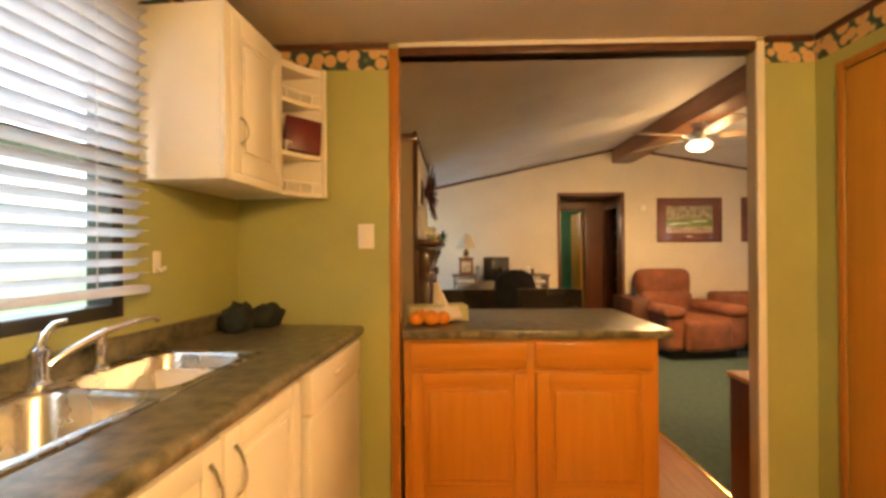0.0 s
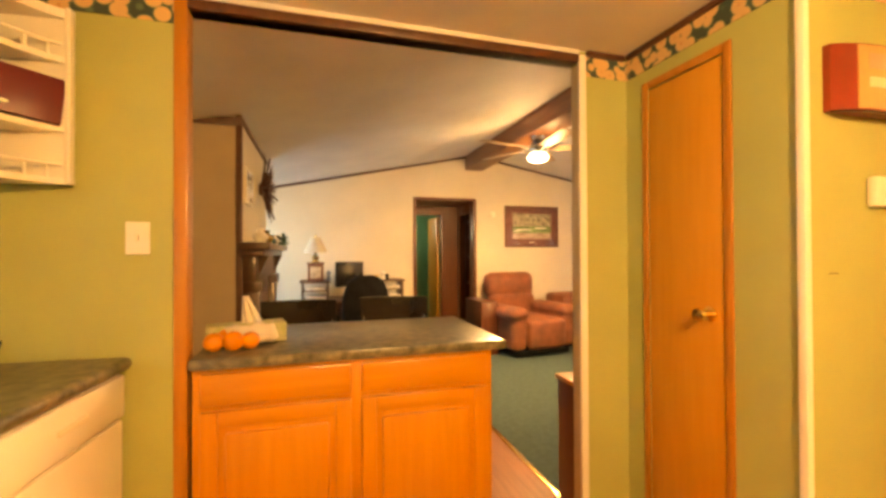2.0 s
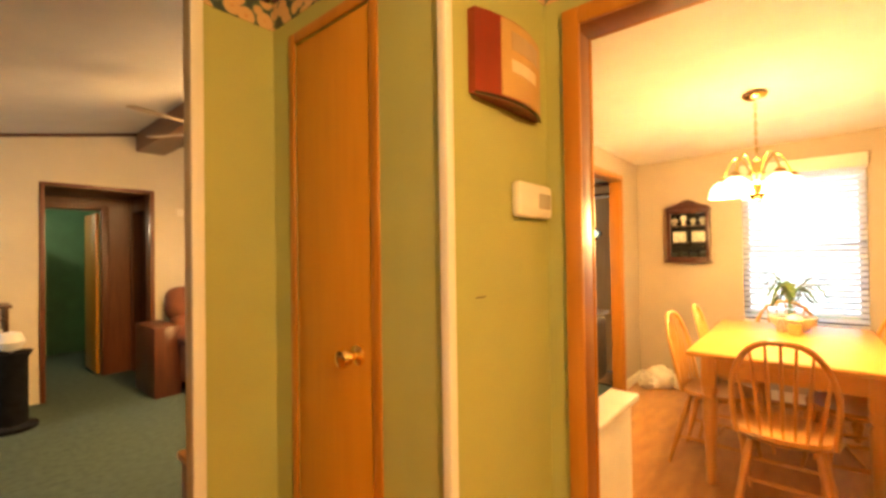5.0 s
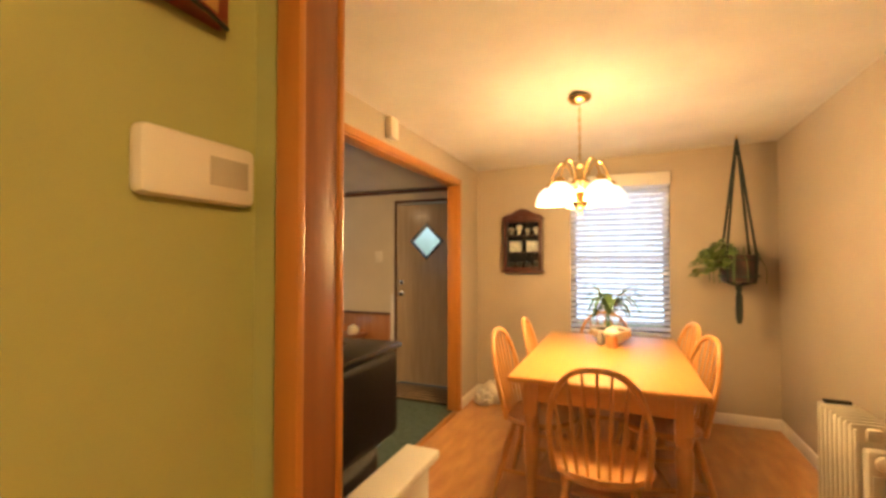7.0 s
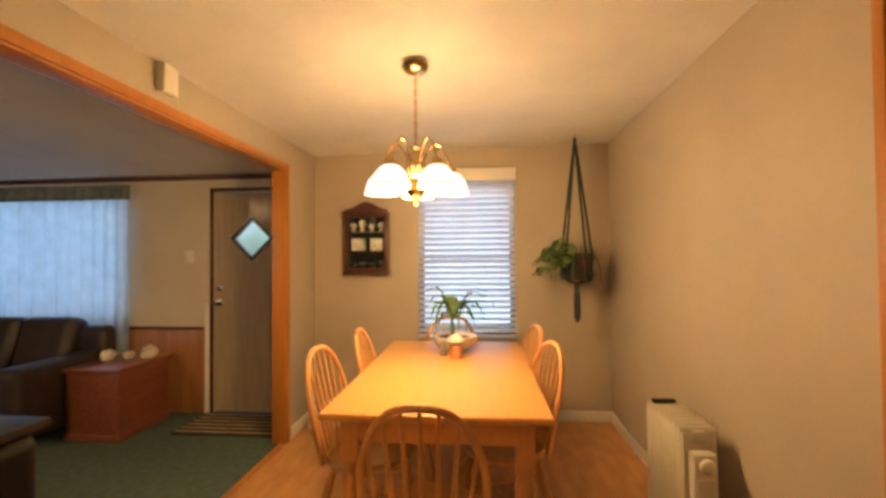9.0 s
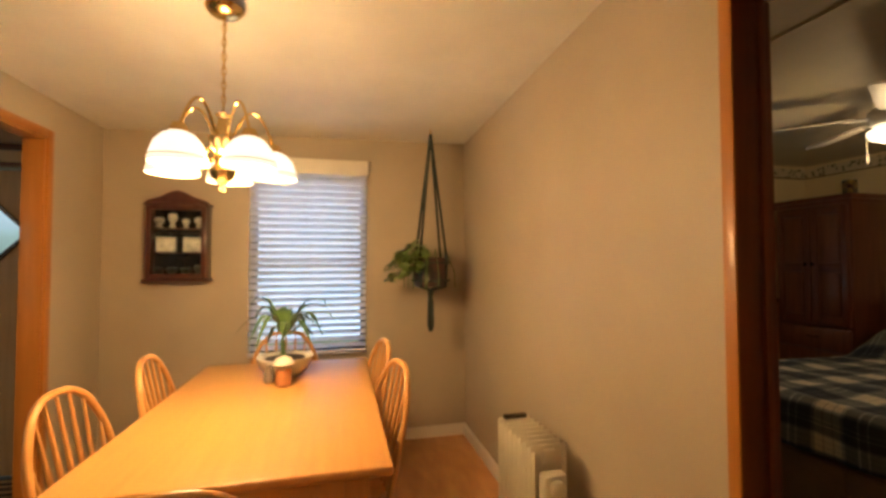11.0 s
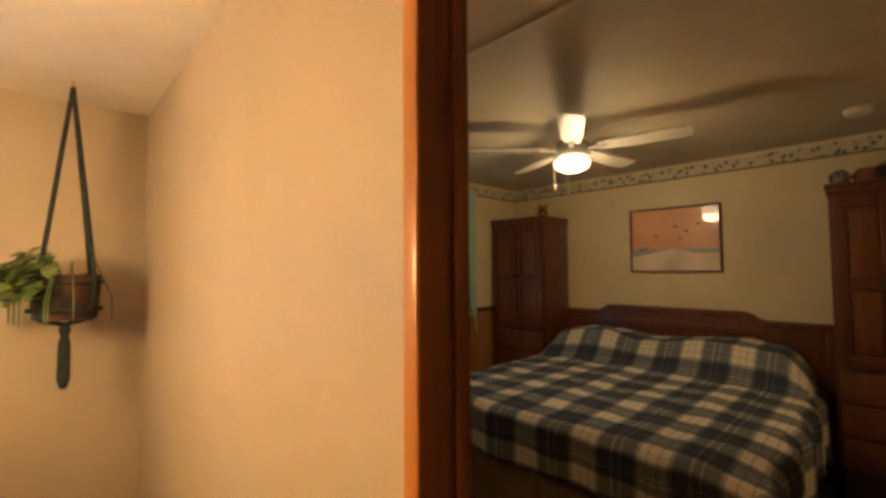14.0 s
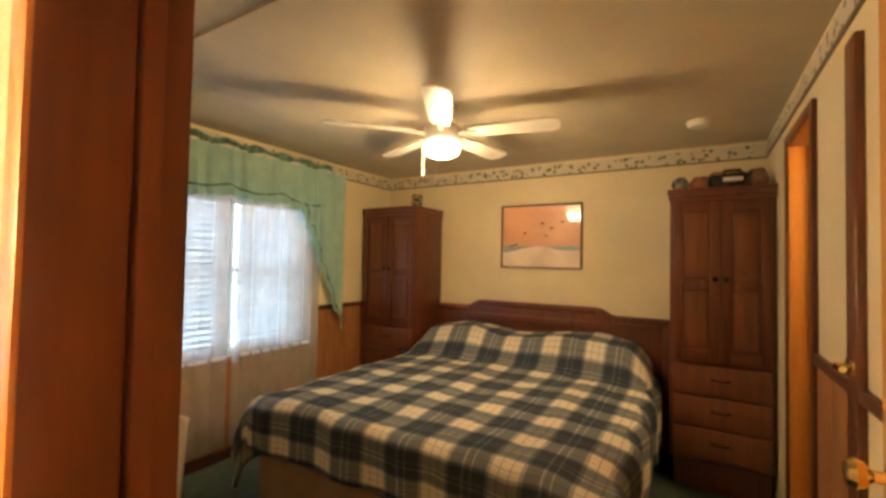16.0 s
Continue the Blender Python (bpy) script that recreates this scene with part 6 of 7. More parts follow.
def golf_print():
    t = thing("golf_print", 0, 0, 0, 0, "golf course photograph inside the maroon mat", "print")
    trees = mat("print_trees", (0.05, 0.05, 0.03), 0.3, scale=22, color2=(0.42, 0.38, 0.28))
    grass = mat("print_grass", (0.12, 0.20, 0.07), 0.3, 0.3, 20)
    y = END - 0.0135
    boxes("trees", [(2.925, 3.545, y, END - 0.002, 1.66, 1.845)], trees, t, 0)
    boxes("grass", [(2.925, 3.545, y, END - 0.002, 1.56, 1.66)], grass, t, 0)
    boxes("water", [(2.925, 3.545, y, END - 0.002, 1.475, 1.56)], mat("print_water", (0.20, 0.13, 0.10), 0.3, scale=26, color2=(0.48, 0.38, 0.33)), t, 0)
    boxes("bunker", [(3.02, 3.22, y - 0.001, y, 1.60, 1.615), (3.28, 3.46, y - 0.001, y, 1.625, 1.64), (2.95, 3.05, y - 0.001, y, 1.585, 1.60)], M_WHITE, t, 0)
    boxes("caption", [(3.19, 3.27, y, END - 0.002, 1.42, 1.432)], M_PLASTIC, t, 0)


golf_print()


def desk():
    t = thing("computer_desk", 0.62, 5.52, 0, 0, "dark brown computer desk with raised side shelves", "desk")
    m = wood("walnut_laminate", (0.06, 0.025, 0.012), (0.12, 0.05, 0.025), 0.4, 0)
    boxes("top", [(-0.60, 0.60, -0.28, 0.30, 0.70, 0.73)], m, t, 0.004)
    boxes("side", [(-0.60, -0.575, -0.26, 0.30, 0, 0.70), (0.575, 0.60, -0.26, 0.30, 0, 0.70), (-0.575, 0.575, 0.27, 0.29, 0.2, 0.70)], m, t, 0.002)
    for s in (-1, 1):
        a, b = sorted((s * 0.62, s * 0.27))
        boxes("shelf", [(a, b, -0.14, 0.28, 0.93, 0.95), (a + 0.02, a + 0.04, -0.12, 0.28, 0.73, 0.93), (b - 0.04, b - 0.02, -0.12, 0.28, 0.73, 0.93), (a + 0.04, b - 0.04, -0.12, 0.28, 0.83, 0.842)], m, t, 0.002)
    paper = mat("paper_stack", (0.62, 0.56, 0.48), 0.8, 0.1, 30)
    for x, z in ((-0.44, 0.73), (-0.45, 0.842), (0.45, 0.73), (0.44, 0.842), (0.1, 0.73)):
        p = thing("paper_stack", 0.62 + x, 5.50, z, 4, "stack of papers on the desk", "papers", "papers on the desk")
        boxes("sheets", [(-0.11, 0.11, -0.1, 0.12, 0, 0.035)], paper, p, 0.002)
    mo = thing("monitor", 0.58, 5.62, 0.73, 0, "black flat computer monitor on the desk", "monitor")
    box("screen", -0.17, 0.17, -0.02, 0.02, 0.13, 0.44, M_BLACK, mo, 0.008)
    lathe("foot", [(0.10, 0), (0.10, 0.012), (0.03, 0.02), (0.022, 0.14)], M_BLACK, mo, 20)
    bx = thing("wooden_box", 0.18, 5.52, 0.95, 0, "carved wooden box under the table lamp", "box")
    boxes("body", [(-0.09, 0.09, -0.07, 0.07, 0, 0.20), (-0.10, 0.10, -0.08, 0.08, 0.20, 0.22)], M_CHERRYP, bx, 0.004)
    boxes("panel", [(-0.06, 0.06, -0.074, -0.069, 0.03, 0.17)], mat("pale_inlay", (0.45, 0.36, 0.25), 0.5, 0.2, 30), bx, 0.002)
    la = thing("table_lamp", 0.18, 5.52, 1.17, 0, "table lamp with a pale conical shade", "lamp")
    lathe("base", [(0.05, 0), (0.05, 0.01), (0.03, 0.03), (0.045, 0.06), (0.02, 0.09), (0.012, 0.12)], M_BRASS, la, 20)
    lathe("shade", [(0.135, 0.115), (0.055, 0.30), (0.05, 0.30), (0.13, 0.115)], mat("linen_shade", (0.55, 0.46, 0.34), 0.8, 0.05), la, 28)
    lathe("finial", [(0.006, 0.28), (0.01, 0.32), (0.0, 0.335)], M_BRASS, la, 10)
    for x, h, m2 in ((0.98, 0.10, M_PLASTIC), (1.03, 0.07, M_BLACK), (0.33, 0.12, mat("photo_blue", (0.14, 0.16, 0.2), 0.4)), (0.90, 0.06, M_BRASS)):
        k = thing("desk_ornament", x, 5.50, 0.95, 10, "small ornament on the desk shelf", "ornament", "ornaments on the desk")
        lathe("body", [(0.025, 0), (0.03, 0.01), (0.014, h * 0.5), (0.032, h * 0.75), (0.01, h), (0, h)], m2, k, 14)
    kb = thing("globe_lamp", 1.22, 5.25, 0, 0, "white globe on a dark stand by the desk", "globe")
    lathe("stand", [(0.16, 0), (0.16, 0.03), (0.10, 0.05), (0.10, 0.55), (0.13, 0.60), (0.0, 0.60)], M_BLACKMATTE, kb, 20)
    lathe("ball", [(0.0, 0.60), (0.06, 0.62), (0.085, 0.68), (0.06, 0.745), (0.0, 0.765)], M_WHITE, kb, 20)


def office_chair():
    t = thing("office_chair", 0.63, 4.72, 0, 12, "black high-back swivel office chair", "chair")
    bm = bmesh.new()
    add_box(bm, -0.24, 0.24, -0.24, 0.22, 0.42, 0.52, 0.045, 0, 4)
    obj("seat", bm, M_BLACKMATTE, t, True)
    bm = bmesh.new()
    out = [(-0.20, 0.50), (0.20, 0.50), (0.24, 0.66), (0.235, 0.85), (0.18, 1.0), (0.08, 1.055), (-0.08, 1.055), (-0.18, 1.0), (-0.235, 0.85), (-0.24, 0.66)]
    add_prism(bm, out, 1, -0.24, -0.15)
    bmesh.ops.bevel(bm, geom=list(bm.edges), offset=0.025, segments=3, profile=0.5, affect="EDGES")
    obj("backrest", bm, M_BLACKMATTE, t, True)
    lathe("column", [(0.03, 0.08), (0.03, 0.42)], M_BLACK, t, 14)
    for k in range(5):
        a = 2 * math.pi * k / 5
        tube("base_arm", [(0, 0, 0.09), (0.26 * math.cos(a), 0.26 * math.sin(a), 0.06)], [0.022, 0.015], M_BLACK, t, 8)
        lathe("caster", [(0.0, -0.02), (0.027, -0.02), (0.027, 0.02), (0.0, 0.02)], M_BLACK, t, 14, pose(0.26 * math.cos(a), 0.26 * math.sin(a), 0.028, 90, 0, math.degrees(a)))
    for s in (-1, 1):
        tube("armrest", [(s * 0.25, -0.16, 0.46), (s * 0.28, -0.14, 0.66), (s * 0.28, 0.12, 0.66), (s * 0.25, 0.1, 0.46)], 0.018, M_BLACK, t, 8)


def bar_stool():
    """Low-backed black stool; the sitter looks to -y."""
    t = thing("bar_stool", 0.10, 2.80, 0, 0, "black bar stool with a low padded back", "stool", "bar stools at the peninsula")
    box("seat", -0.20, 0.20, -0.19, 0.19, 0.62, 0.68, M_BLACK, t, 0.02, 3)
    bm = bmesh.new()
    n = 10
    out = []
    for k in range(n + 1):
        u = k / n - 0.5
        out.append((u * 0.44, 0.20 + 0.05 * (1 - (2 * u) ** 2)))
    full = out + [(x, y - 0.03) for x, y in reversed(out)]
    add_prism(bm, full, 2, 0.80, 0.985)
    obj("backrest", bm, M_BLACK, t, True)
    for sx in (-1, 1):
        tube("back_post", [(sx * 0.19, 0.17, 0.64), (sx * 0.20, 0.19, 0.86), (sx * 0.205, 0.20, 0.97)], 0.012, M_STEEL, t, 8)
        for sy in (-1, 1):
            tube("leg", [(sx * 0.16, sy * 0.15, 0.63), (sx * 0.21, sy * 0.20, 0.0)], 0.014, M_BLACK, t, 8)
    for sy in (-1, 1):
        tube("foot_rail", [(-0.195, sy * 0.185, 0.2), (0.195, sy * 0.185, 0.2)], 0.010, M_BLACK, t, 8)
    return t


def mantel():
    M_CHERRY = wood("near_black_mantel_wood", (0.045, 0.018, 0.009), (0.085, 0.034, 0.016), 0.35, 0)
    M_CHERRYP = wood("dark_mantel_panel", (0.07, 0.026, 0.013), (0.115, 0.045, 0.022), 0.35, 0)
    t = thing("fireplace", -0.25, 3.72, 0, 90, "dark carved wooden fireplace mantel and surround", "fireplace")
    # local x runs along world y, local -y is world +x
    boxes("shelf", [(-0.72, 0.76, -0.18, 0.0, 1.30, 1.345), (-0.68, 0.72, -0.14, 0.0, 1.26, 1.30)], M_CHERRY, t, 0.008)
    boxes("frieze", [(-0.62, 0.66, -0.09, 0.0, 1.10, 1.26)], M_CHERRY, t, 0.006)
    for x in (-0.56, 0.44):
        boxes("pilaster", [(x, x + 0.16, -0.10, 0.0, 0.0, 1.10), (x - 0.02, x + 0.18, -0.12, 0.0, 1.03, 1.10), (x - 0.02, x + 0.18, -0.12, 0.0, 0.0, 0.12)], M_CHERRY, t, 0.006)
        prism("bracket", [(-0.09, 1.12), (-0.15, 1.26), (-0.09, 1.26)], 0, x + 0.03, x + 0.13, M_CHERRY, t)
    boxes("panel", [(-0.40, 0.44, -0.05, 0.0, 0.75, 1.10)], M_CHERRYP, t, 0.004)
    boxes("firebox", [(-0.40, 0.44, -0.02, 0.0, 0.0, 0.75)], M_BLACKMATTE, t, 0.003)
    st = thing("starburst_ornament", -0.245, 3.95, 1.80, 0, "dark dried-grass starburst wall ornament", "ornament")
    rng = random.Random(5)
    for k in range(64):
        a = 2 * math.pi * k / 64 + rng.uniform(-.05, .05)
        L = rng.uniform(0.07, 0.17) * (1.55 if abs(math.cos(a)) < 0.35 else 1.0)
        o = rng.uniform(0.02, 0.11)
        tube("ray", [(0.012, 0.0, 0.0), (0.03 + 0.6 * o, L * 0.6 * math.cos(a), L * 0.75 * math.sin(a)), (0.02 + o, L * math.cos(a), L * 1.1 * math.sin(a))], [0.008, 0.007, 0.003], M_DARKTRIM, st, 5)
    lathe("hub", [(0.05, 0), (0.045, 0.02), (0, 0.035)], M_DARKTRIM, st, 18, pose(0, 0, 0, 0, 90, 0))
    framed("picture", 0, -0.25, 3.18, 3.46, 1.60, 1.84, 1, 0.02, M_PLASTIC, [(0, 1, 0, 1, mat("grey_print", (0.35, 0.33, 0.3), 0.5, 0.2, 20))], "small pale framed print over the mantel")
    items = (("white_dove", 3.22, 0.10, M_PLASTIC, "white dove figurine on the mantel"), ("mantel_photo", 3.55, 0.10, M_BRASS, "brass framed photo on the mantel"), ("blue_vase", 3.85, 0.08, mat("teal_glaze", (0.06, 0.14, 0.15), 0.3), "teal vase on the mantel"), ("ivory_vase", 4.05, 0.09, M_WHITE, "ivory vase on the mantel"))
    for n, y, h, m, lab in items:
        k = thing(n, -0.15, y, 1.345, 0, lab, "ornament")
        lathe("body", [(0.03, 0), (0.035, 0.01), (0.05, h * 0.4), (0.02, h * 0.8), (0.028, h), (0, h)], m, k, 16)
    g = thing("trailing_greenery", -0.12, 4.30, 1.345, 0, "small leafy greenery on the mantel end", "plant")
    rng = random.Random(8)
    bm = bmesh.new()
    for k in range(60):
        b = Vector((rng.uniform(-0.05, 0.05), rng.uniform(-0.12, 0.15), rng.uniform(0.0, 0.09)))
        a = rng.uniform(0, 6.28)
        leaf_blade(bm, b, b + 0.06 * Vector((math.cos(a), math.sin(a), rng.uniform(-0.6, 0.5))), 0.035, 0.01, n=3)
    tagged(obj("foliage", bm, M_LEAF, g, True), kind="stuff")


def sofa():
    t = thing("sofa", 5.12, 4.35, 0, 90, "dark brown leather sofa under the window", "sofa")
    # faces world -x; local -y is the front after the turn
    t.matrix_basis = pose(5.05, 4.50, 0, 0, 0, -90)
    bm = bmesh.new()
    add_box(bm, -0.95, 0.95, -0.42, 0.40, 0.08, 0.30, 0.04, 0, 3)
    obj("base", bm, M_LEATHER, t, True)
    for k in range(3):
        x = -0.75 + k * 0.5
        bm = bmesh.new()
        add_box(bm, x + 0.005, x + 0.495, -0.45, 0.22, 0.29, 0.46, 0.06, 0, 4)
        obj("seat_cushion", bm, M_LEATHER, t, True)
        bm = bmesh.new()
        add_box(bm, x + 0.01, x + 0.49, -0.10, 0.10, -0.20, 0.24, 0.07, 0, 4)
        obj("back_cushion", bm, M_LEATHER, t, True, pose(0, 0.24, 0.62, -14, 0, 0))
    bm = bmesh.new()
    add_box(bm, -0.95, 0.95, 0.26, 0.42, 0.10, 0.78, 0.06, 0, 4)
    obj("back", bm, M_LEATHER, t, True)
    for s in (-1, 1):
        bm = bmesh.new()
        add_box(bm, s * 0.86 - 0.11, s * 0.86 + 0.11, -0.44, 0.38, 0.08, 0.60, 0.07, 0, 4)
        obj("armrest", bm, M_LEATHER, t, True)


def east_side():
    # front door with a diamond light
    t = thing("front_door", 5.585, 2.32, 0, 0, "tan wood-grain front door with a diamond window", "door")
    m = wood("tan_door_skin", (0.34, 0.26, 0.16), (0.42, 0.33, 0.21), 0.5, 2)
    w, h, cy, cz, r = 0.435, 1.905, 0.085, 1.512, 0.165
    bm = bmesh.new()
    sides = []
    for x in (-0.02, 0.022):
        q = [bm.verts.new((x, a, b)) for a, b in ((-w, 0.02), (w, 0.02), (w, h), (-w, h))]
        dmd = [bm.verts.new((x, cy + a, cz + b)) for a, b in ((0, -r), (r, 0), (0, r), (-r, 0))]
        for k in range(4):
            bm.faces.new((q[k], q[(k + 1) % 4], dmd[k]))
            bm.faces.new((q[(k + 1) % 4], dmd[(k + 1) % 4], dmd[k]))
        sides.append((q, dmd))
    for part in (0, 1):
        for k in range(4):
            bm.faces.new((sides[0][part][k], sides[0][part][(k + 1) % 4], sides[1][part][(k + 1) % 4], sides[1][part][k]))
    bmesh.ops.recalc_face_normals(bm, faces=bm.faces)
    obj("leaf", bm, m, t)
    bm = bmesh.new()
    ro, ri = r + 0.028, r - 0.004
    pts = ((0, -1), (1, 0), (0, 1), (-1, 0))
    for k in range(4):
        (a, b), (c2, d2) = pts[k], pts[(k + 1) % 4]
        add_prism(bm, [(cy + a * ro, cz + b * ro), (cy + c2 * ro, cz + d2 * ro), (cy + c2 * ri, cz + d2 * ri), (cy + a * ri, cz + b * ri)], 0, -0.034, -0.018)
    obj("diamond_frame", bm, M_BLACK, t)
    bm = bmesh.new()
    add_prism(bm, [(cy, cz - r), (cy + r, cz), (cy, cz + r), (cy - r, cz)], 0, -0.002, 0.002)
    g = obj("pane", bm, M_PANE, t)
    g.visible_shadow = False
    for z in (0.96, 1.08):
        lathe("knob", [(0.028, 0), (0.028, 0.006), (0.012, 0.01), (0.012, 0.025), (0.026, 0.04), (0.0, 0.058)] if z < 1 else [(0.026, 0), (0.024, 0.015), (0, 0.018)], M_STEEL, t, 18, pose(-0.02, 0.375, z, 0, -90, 0))
    tagged(boxes("trim_front_door", [(5.555, 5.568, 2.758, 2.785, 0, 1.955), (5.555, 5.568, 1.95, 2.785, 1.925, 1.955)], M_DARKTRIM, None, 0.003), "dark casing of the front door", "trim", kind="structure")
    tagged(box("trim_front_door_side", 5.552, 5.568, 2.785, 2.83, 0, 0.95, M_WHITETRIM, None, 0.003), "white strip beside the front door", "trim", kind="structure")
    tagged(box("wainscot_living", 5.558, 5.567, 2.83, END, 0.0, 0.72, M_PANEL, None, 0.002), "reddish wood wainscot under the living room window", "panelling", kind="structure")
    tagged(box("chair_rail_living", 5.55, 5.567, 2.83, END, 0.72, 0.745, M_DARKTRIM, None, 0.003), "dark cap of the living room wainscot", "trim", kind="structure")
    c = thing("living_curtain", 0, 0, 0, 0, "pale blue sheer curtains drawn over the window", "curtain")
    blue = sheer("pale_blue_voile", (0.58, 0.68, 0.76), 0.16)
    cloth("panel", 5.50, 3.50, 5.26, 1.975, 0.45, blue, c, 0.022, 15, 170, 8)
    cloth("heading", 5.475, 3.47, 5.28, 1.99, 1.86, mat("grey_green_heading", (0.17, 0.20, 0.18), 0.8), c, 0.012, 20, 120, 3)
    sofa()
    ch = thing("blanket_chest", 5.20, 3.295, 0, 0, "reddish cherry blanket chest by the sofa", "chest")
    red = wood("cherry_chest", (0.16, 0.045, 0.02), (0.24, 0.075, 0.035), 0.3, 0)
    boxes("body", [(-0.25, 0.25, -0.21, 0.21, 0.04, 0.50)], red, ch, 0.005)
    boxes("lid", [(-0.27, 0.27, -0.23, 0.23, 0.50, 0.53)], red, ch, 0.006)
    boxes("plinth", [(-0.26, 0.26, -0.22, 0.22, 0.0, 0.05)], red, ch, 0.005)
    for n, x, y, s in (("shell_ornament", 5.22, 3.42, 0.06), ("shell_ornament", 5.28, 3.29, 0.045), ("shell_ornament", 5.32, 3.15, 0.07)):
        k = lump(n, x, y, 0.53, s, s * 0.8, s * 1.4, M_PLASTIC, "pale seashell ornament on the chest", "ornament", s * 50)
        k["group"] = "shells on the chest"
    mt = thing("door_mat", 5.30, 2.40, 0.0, 0, "dark door mat with pale stripes", "mat")
    boxes("mat", [(-0.20, 0.24, -0.40, 0.40, 0.001, 0.012)], mat("dark_mat", (0.018, 0.014, 0.011), 0.95, 0.2, 40, 0.8, 200), mt, 0.003)
    for k in range(6):
        x = -0.16 + k * 0.07
        box("stripe", x, x + 0.022, -0.39, 0.39, 0.011, 0.0145, mat("tan_stripe", (0.38, 0.26, 0.15), 0.95, 0.1), mt, 0.001)
    w1 = thing("light_switch", 5.567, 2.985, 1.35, 0, "ivory double light switch", "switch")
    boxes("plate", [(-0.006, 0, -0.045, 0.045, -0.06, 0.06)], M_PLASTIC, w1, 0.002)
    boxes("toggle", [(-0.014, -0.005, -0.006, 0.006, -0.012, 0.012)], M_PLASTIC, w1, 0.001)
    dc = thing("door_chime", 3.81, 1.85, 2.135, 0, "ivory door chime box over the opening", "chime")
    boxes("cover", [(-0.045, 0.045, -0.045, 0, -0.065, 0.065)], M_PLASTIC, dc, 0.006)
    s2 = thing("living_thermostat", 2.607, END, 1.82, 0, "small cream sensor on the end wall", "sensor")
    boxes("cover", [(-0.04, 0.04, -0.025, 0, -0.04, 0.04)], M_PLASTIC, s2, 0.006)


def hallway():
    M = M_CHERRYP
    tagged(boxes("trim_hall_lining", [(1.478, 1.49, END - 0.005, 6.60, 0, 2.0), (1.478, 2.332, END - 0.005, 6.60, 2.0, 2.012), (2.32, 2.332, END - 0.005, 6.05, 0, 2.0), (2.32, 2.332, 6.05, 6.5, 1.85, 2.0), (2.32, 2.332, 6.5, 6.6, 0, 2.0)], M, None, 0.002), "dark wood lining of the hallway", "trim", kind="structure")
    wall("wall_hall_back", 1, 6.60, 6.68, 0.3, 3.6, 2.1, [(1.50, 2.045, 0, 1.86)], M, M_GREENROOM, "dark wood hallway wall with a door")
    wall("wall_hall_closet", 1, 5.97, 6.0, 2.33, 3.6, 2.1, [], M_CREAM, M_CREAM, "closet wall beside the hallway")
    wall("wall_green_far", 1, 8.5, 8.6, 0.3, 3.6, 2.1, [], M_GREENROOM, M_GREENROOM, "green wall of the far room")
    wall("wall_green_west", 0, 0.3, 0.4, 6.68, 8.5, 2.1, [], M_GREENROOM, M_GREENROOM, "green side wall of the far room")
    wall("wall_green_east", 0, 2.5, 2.6, 6.68, 8.5, 2.1, [], M_GREENROOM, M_GREENROOM, "green side wall of the far room")
    wall("wall_closet_east", 0, 3.2, 3.3, 6.0, 6.6, 2.1, [], M_CREAM, M_CREAM, "closet side wall")
    wall("wall_hall_west", 0, 1.40, 1.476, 5.965, 6.6, 2.1, [], M, M, "hallway side wall")
    d = thing("hall_door", 2.04, 6.69, 0, 0, "brown wooden door standing open to the green room", "door")
    box("leaf", -0.035, 0.0, 0.0, 0.55, 0.01, 1.84, M_DOORWOOD, d, 0.003)
    tagged(boxes("trim_hall_door", [(2.045, 2.115, 6.585, 6.60, 0, 1.92), (1.49, 2.045, 6.585, 6.60, 1.86, 1.92)], M_JAMB, None, 0.003), "dark casing of the hall door", "trim", kind="structure")
    g = thing("green_wardrobe", 1.45, 8.3, 0, 0, "dark green cabinet in the green room", "cabinet")
    boxes("body", [(-0.3, 0.3, -0.25, 0.2, 0.0, 1.5)], mat("dark_green_paint", (0.03, 0.09, 0.04), 0.5, 0.1), g, 0.01)
    s = thing("closet_shelf", 2.75, 6.30, 0, 0, "shelf unit with folded white linens in the closet", "shelf")
    for z in (0.4, 0.8, 1.2, 1.5, 1.75):
        box("board", -0.3, 0.3, -0.25, 0.25, z, z + 0.02, M_CHERRY, s, 0.002)
    boxes("upright", [(-0.32, -0.30, -0.25, -0.22, 0, 1.9), (-0.32, -0.30, 0.22, 0.25, 0, 1.9), (0.30, 0.32, -0.25, 0.25, 0, 1.9)], M_CHERRY, s, 0.002)
    for z in (0.42, 0.82, 1.22, 1.52, 1.77):
        k = thing("folded_linen", 2.72, 6.30, z, 0, "folded white linens on the closet shelf", "linen", "linens in the closet")
        boxes("stack", [(-0.22, 0.2, -0.2, 0.2, 0, 0.17)], M_WHITE, k, 0.03)


desk()
office_chair()
st = bar_stool()
copy_thing(st, pose(0.68, 2.83, 0, 0, 0, -5))
mantel()
east_side()
hallway()
b = thing("side_cabinet", 1.60, 2.06, 0, 0, "reddish brown wooden cabinet behind the kitchen wall", "cabinet")
boxes("body", [(-0.19, 0.22, -0.115, 0.12, 0.0, 0.62)], M_CHERRYP, b, 0.004)
boxes("top", [(-0.20, 0.23, -0.115, 0.13, 0.62, 0.645)], M_OAK, b, 0.004)
w = lump("ivory_jar", 1.50, 2.05, 0.645, 0.05, 0.05, 0.12, M_BLACK, "dark jar on the side cabinet", "jar", 4)
e = thing("side_table", 2.24, 5.45, 0, 0, "dark wooden side table beside the recliner", "table")
boxes("body", [(-0.09, 0.14, -0.3, 0.3, 0.0, 0.66)], M_CHERRY, e, 0.01)
e = thing("end_table", 3.62, 5.50, 0, 0, "brown wooden console behind the recliner", "table")
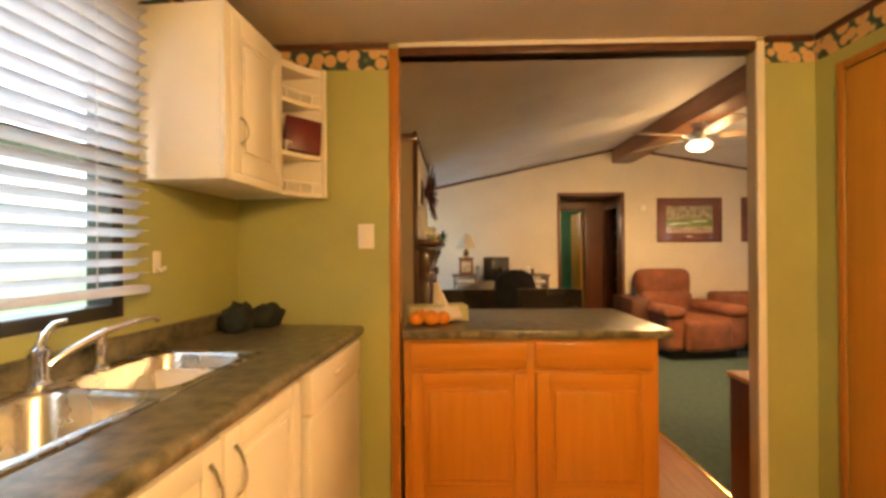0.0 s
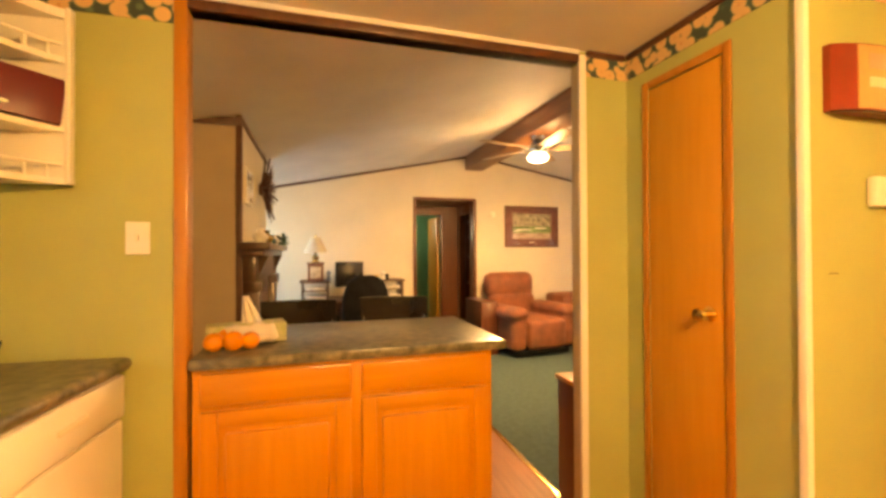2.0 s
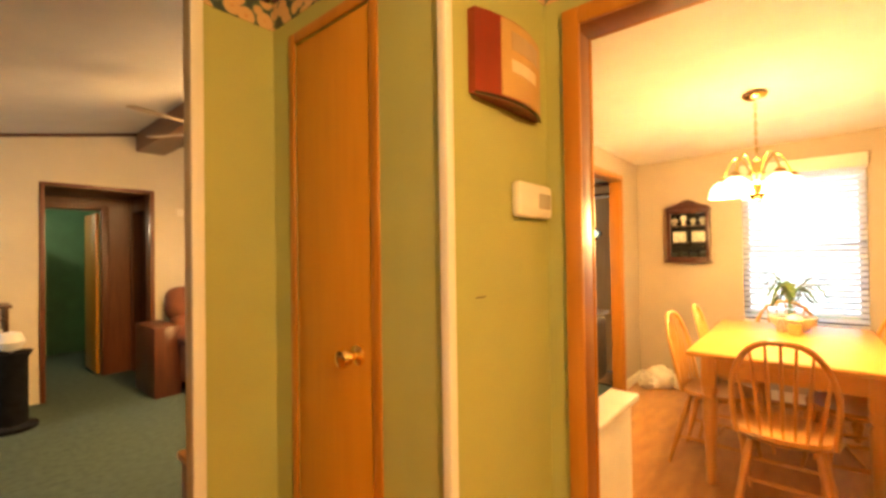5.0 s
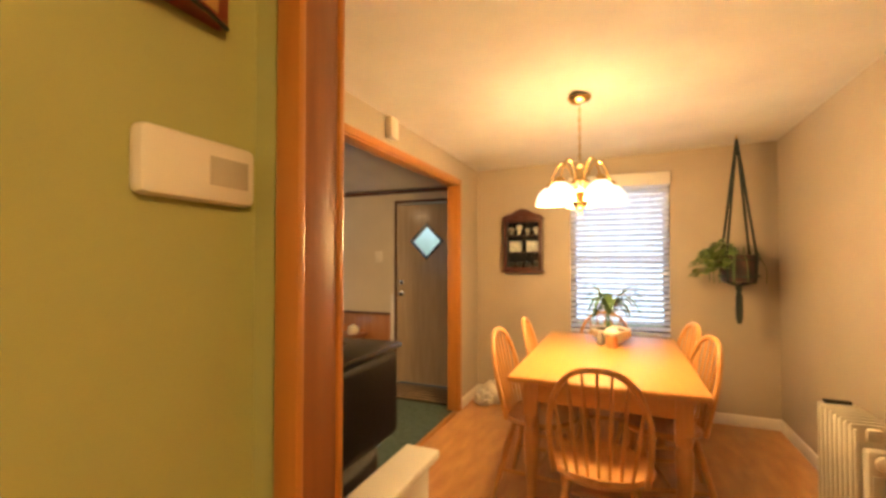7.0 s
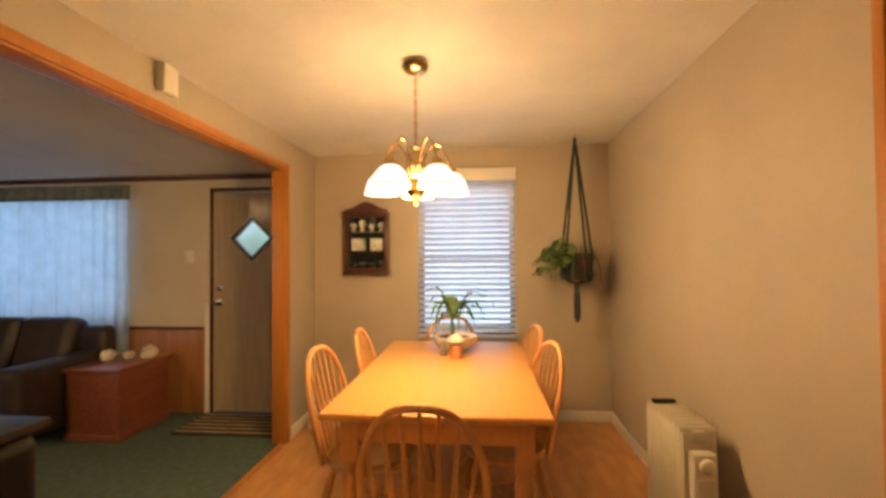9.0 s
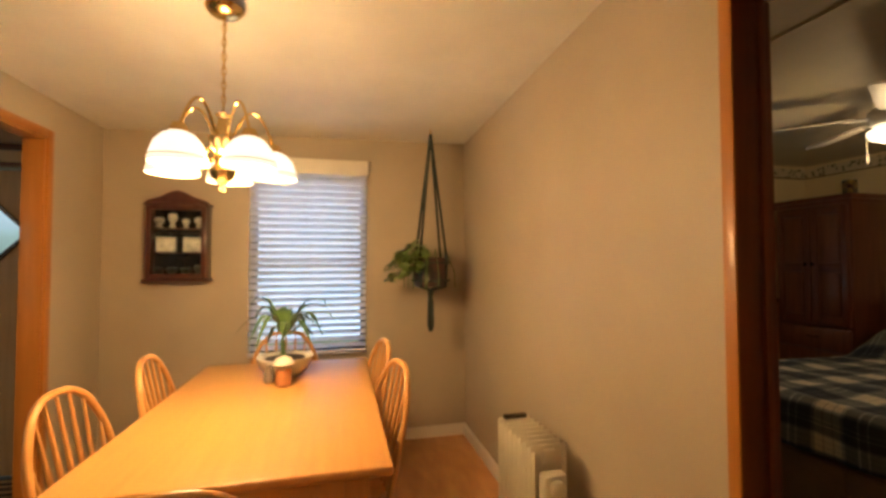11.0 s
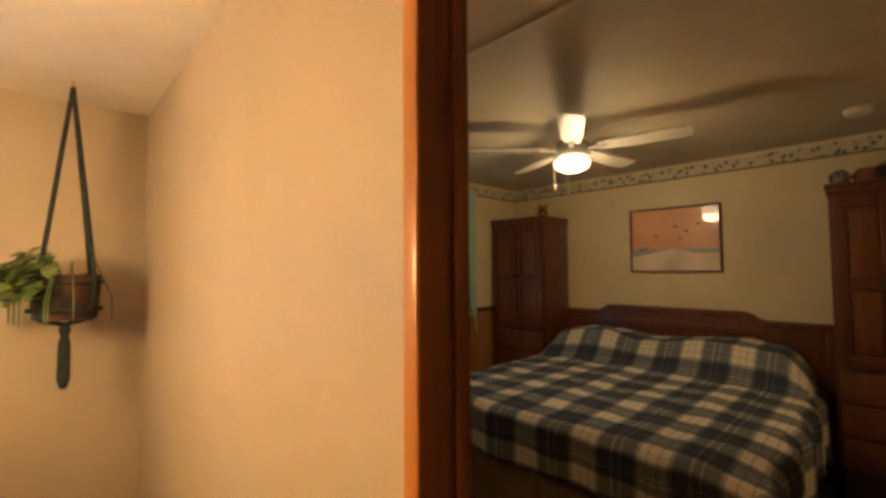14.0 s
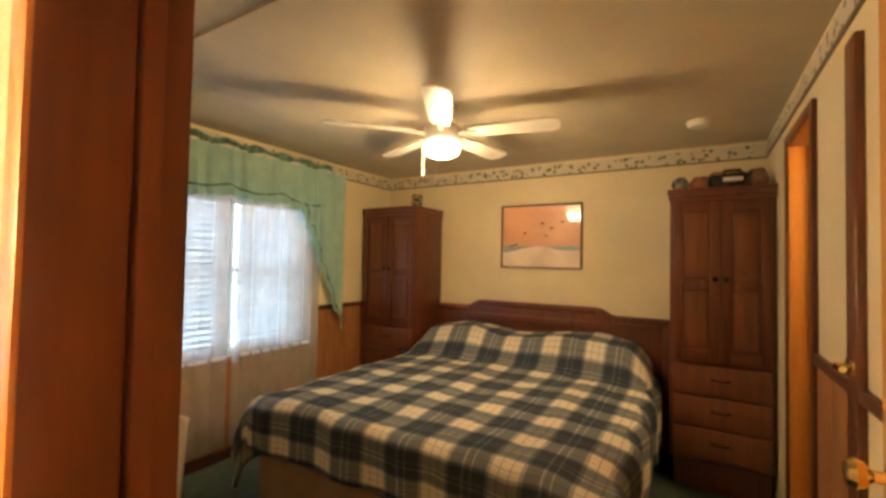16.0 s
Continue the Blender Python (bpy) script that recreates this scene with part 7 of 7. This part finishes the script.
boxes("body", [(-0.25, 0.9, -0.25, 0.25, 0.10, 0.70)], M_RECLINER, e, 0.05)
boxes("base", [(-0.2, 0.85, -0.2, 0.2, 0.0, 0.10)], M_BLACK, e, 0.005)
# ---- distance outside the windows ----
def backdrop(name, x, y0, y1, label, strength):
    m = bpy.data.materials.new(name)
    m.use_nodes = True
    nt = m.node_tree
    b = nt.nodes["Principled BSDF"]
    tc = nt.nodes.new("ShaderNodeTexCoord")
    sep = nt.nodes.new("ShaderNodeSeparateXYZ")
    nz = nt.nodes.new("ShaderNodeTexNoise")
    nz.inputs["Scale"].default_value = 1.1
    nz.inputs["Detail"].default_value = 8
    nt.links.new(tc.outputs["Object"], nz.inputs["Vector"])
    nt.links.new(tc.outputs["Object"], sep.inputs[0])
    ad = nt.nodes.new("ShaderNodeMath")
    ad.operation = "MULTIPLY_ADD"
    ad.inputs[1].default_value = 1.6
    nt.links.new(nz.outputs[0], ad.inputs[0])
    nt.links.new(sep.outputs[2], ad.inputs[2])
    r = nt.nodes.new("ShaderNodeValToRGB")
    e = r.color_ramp.elements
    e[0].position, e[0].color = 0.30, (0.10, 0.15, 0.09, 1)
    e[1].position, e[1].color = 0.62, (0.72, 0.84, 1.0, 1)
    k = e.new(0.44)
    k.color = (0.30, 0.38, 0.33, 1)
    mr = nt.nodes.new("ShaderNodeMapRange")
    mr.inputs[1].default_value, mr.inputs[2].default_value = 0.0, 5.5
    nt.links.new(ad.outputs[0], mr.inputs[0])
    nt.links.new(mr.outputs[0], r.inputs[0])
    nt.links.new(r.outputs[0], b.inputs["Emission Color"])
    b.inputs["Emission Strength"].default_value = strength
    b.inputs["Base Color"].default_value = (0.2, 0.25, 0.2, 1)
    bm = bmesh.new()
    add_box(bm, x - 0.05, x + 0.05, y0, y1, -1.0, 6.0)
    return tagged(obj(name, bm, m), label, "backdrop", kind="structure")


backdrop("backdrop_west", -4.0, -5, 6, "trees and pale sky outside the kitchen window", 6.0)
backdrop("backdrop_east", 9.0, -9, 11, "trees and pale sky outside the front windows", 1.8)
g = floor("ground", -60, 60, -60, 60, -0.35, mat("lawn", (0.05, 0.09, 0.03), 0.95, 0.2, 2), "lawn round the house")
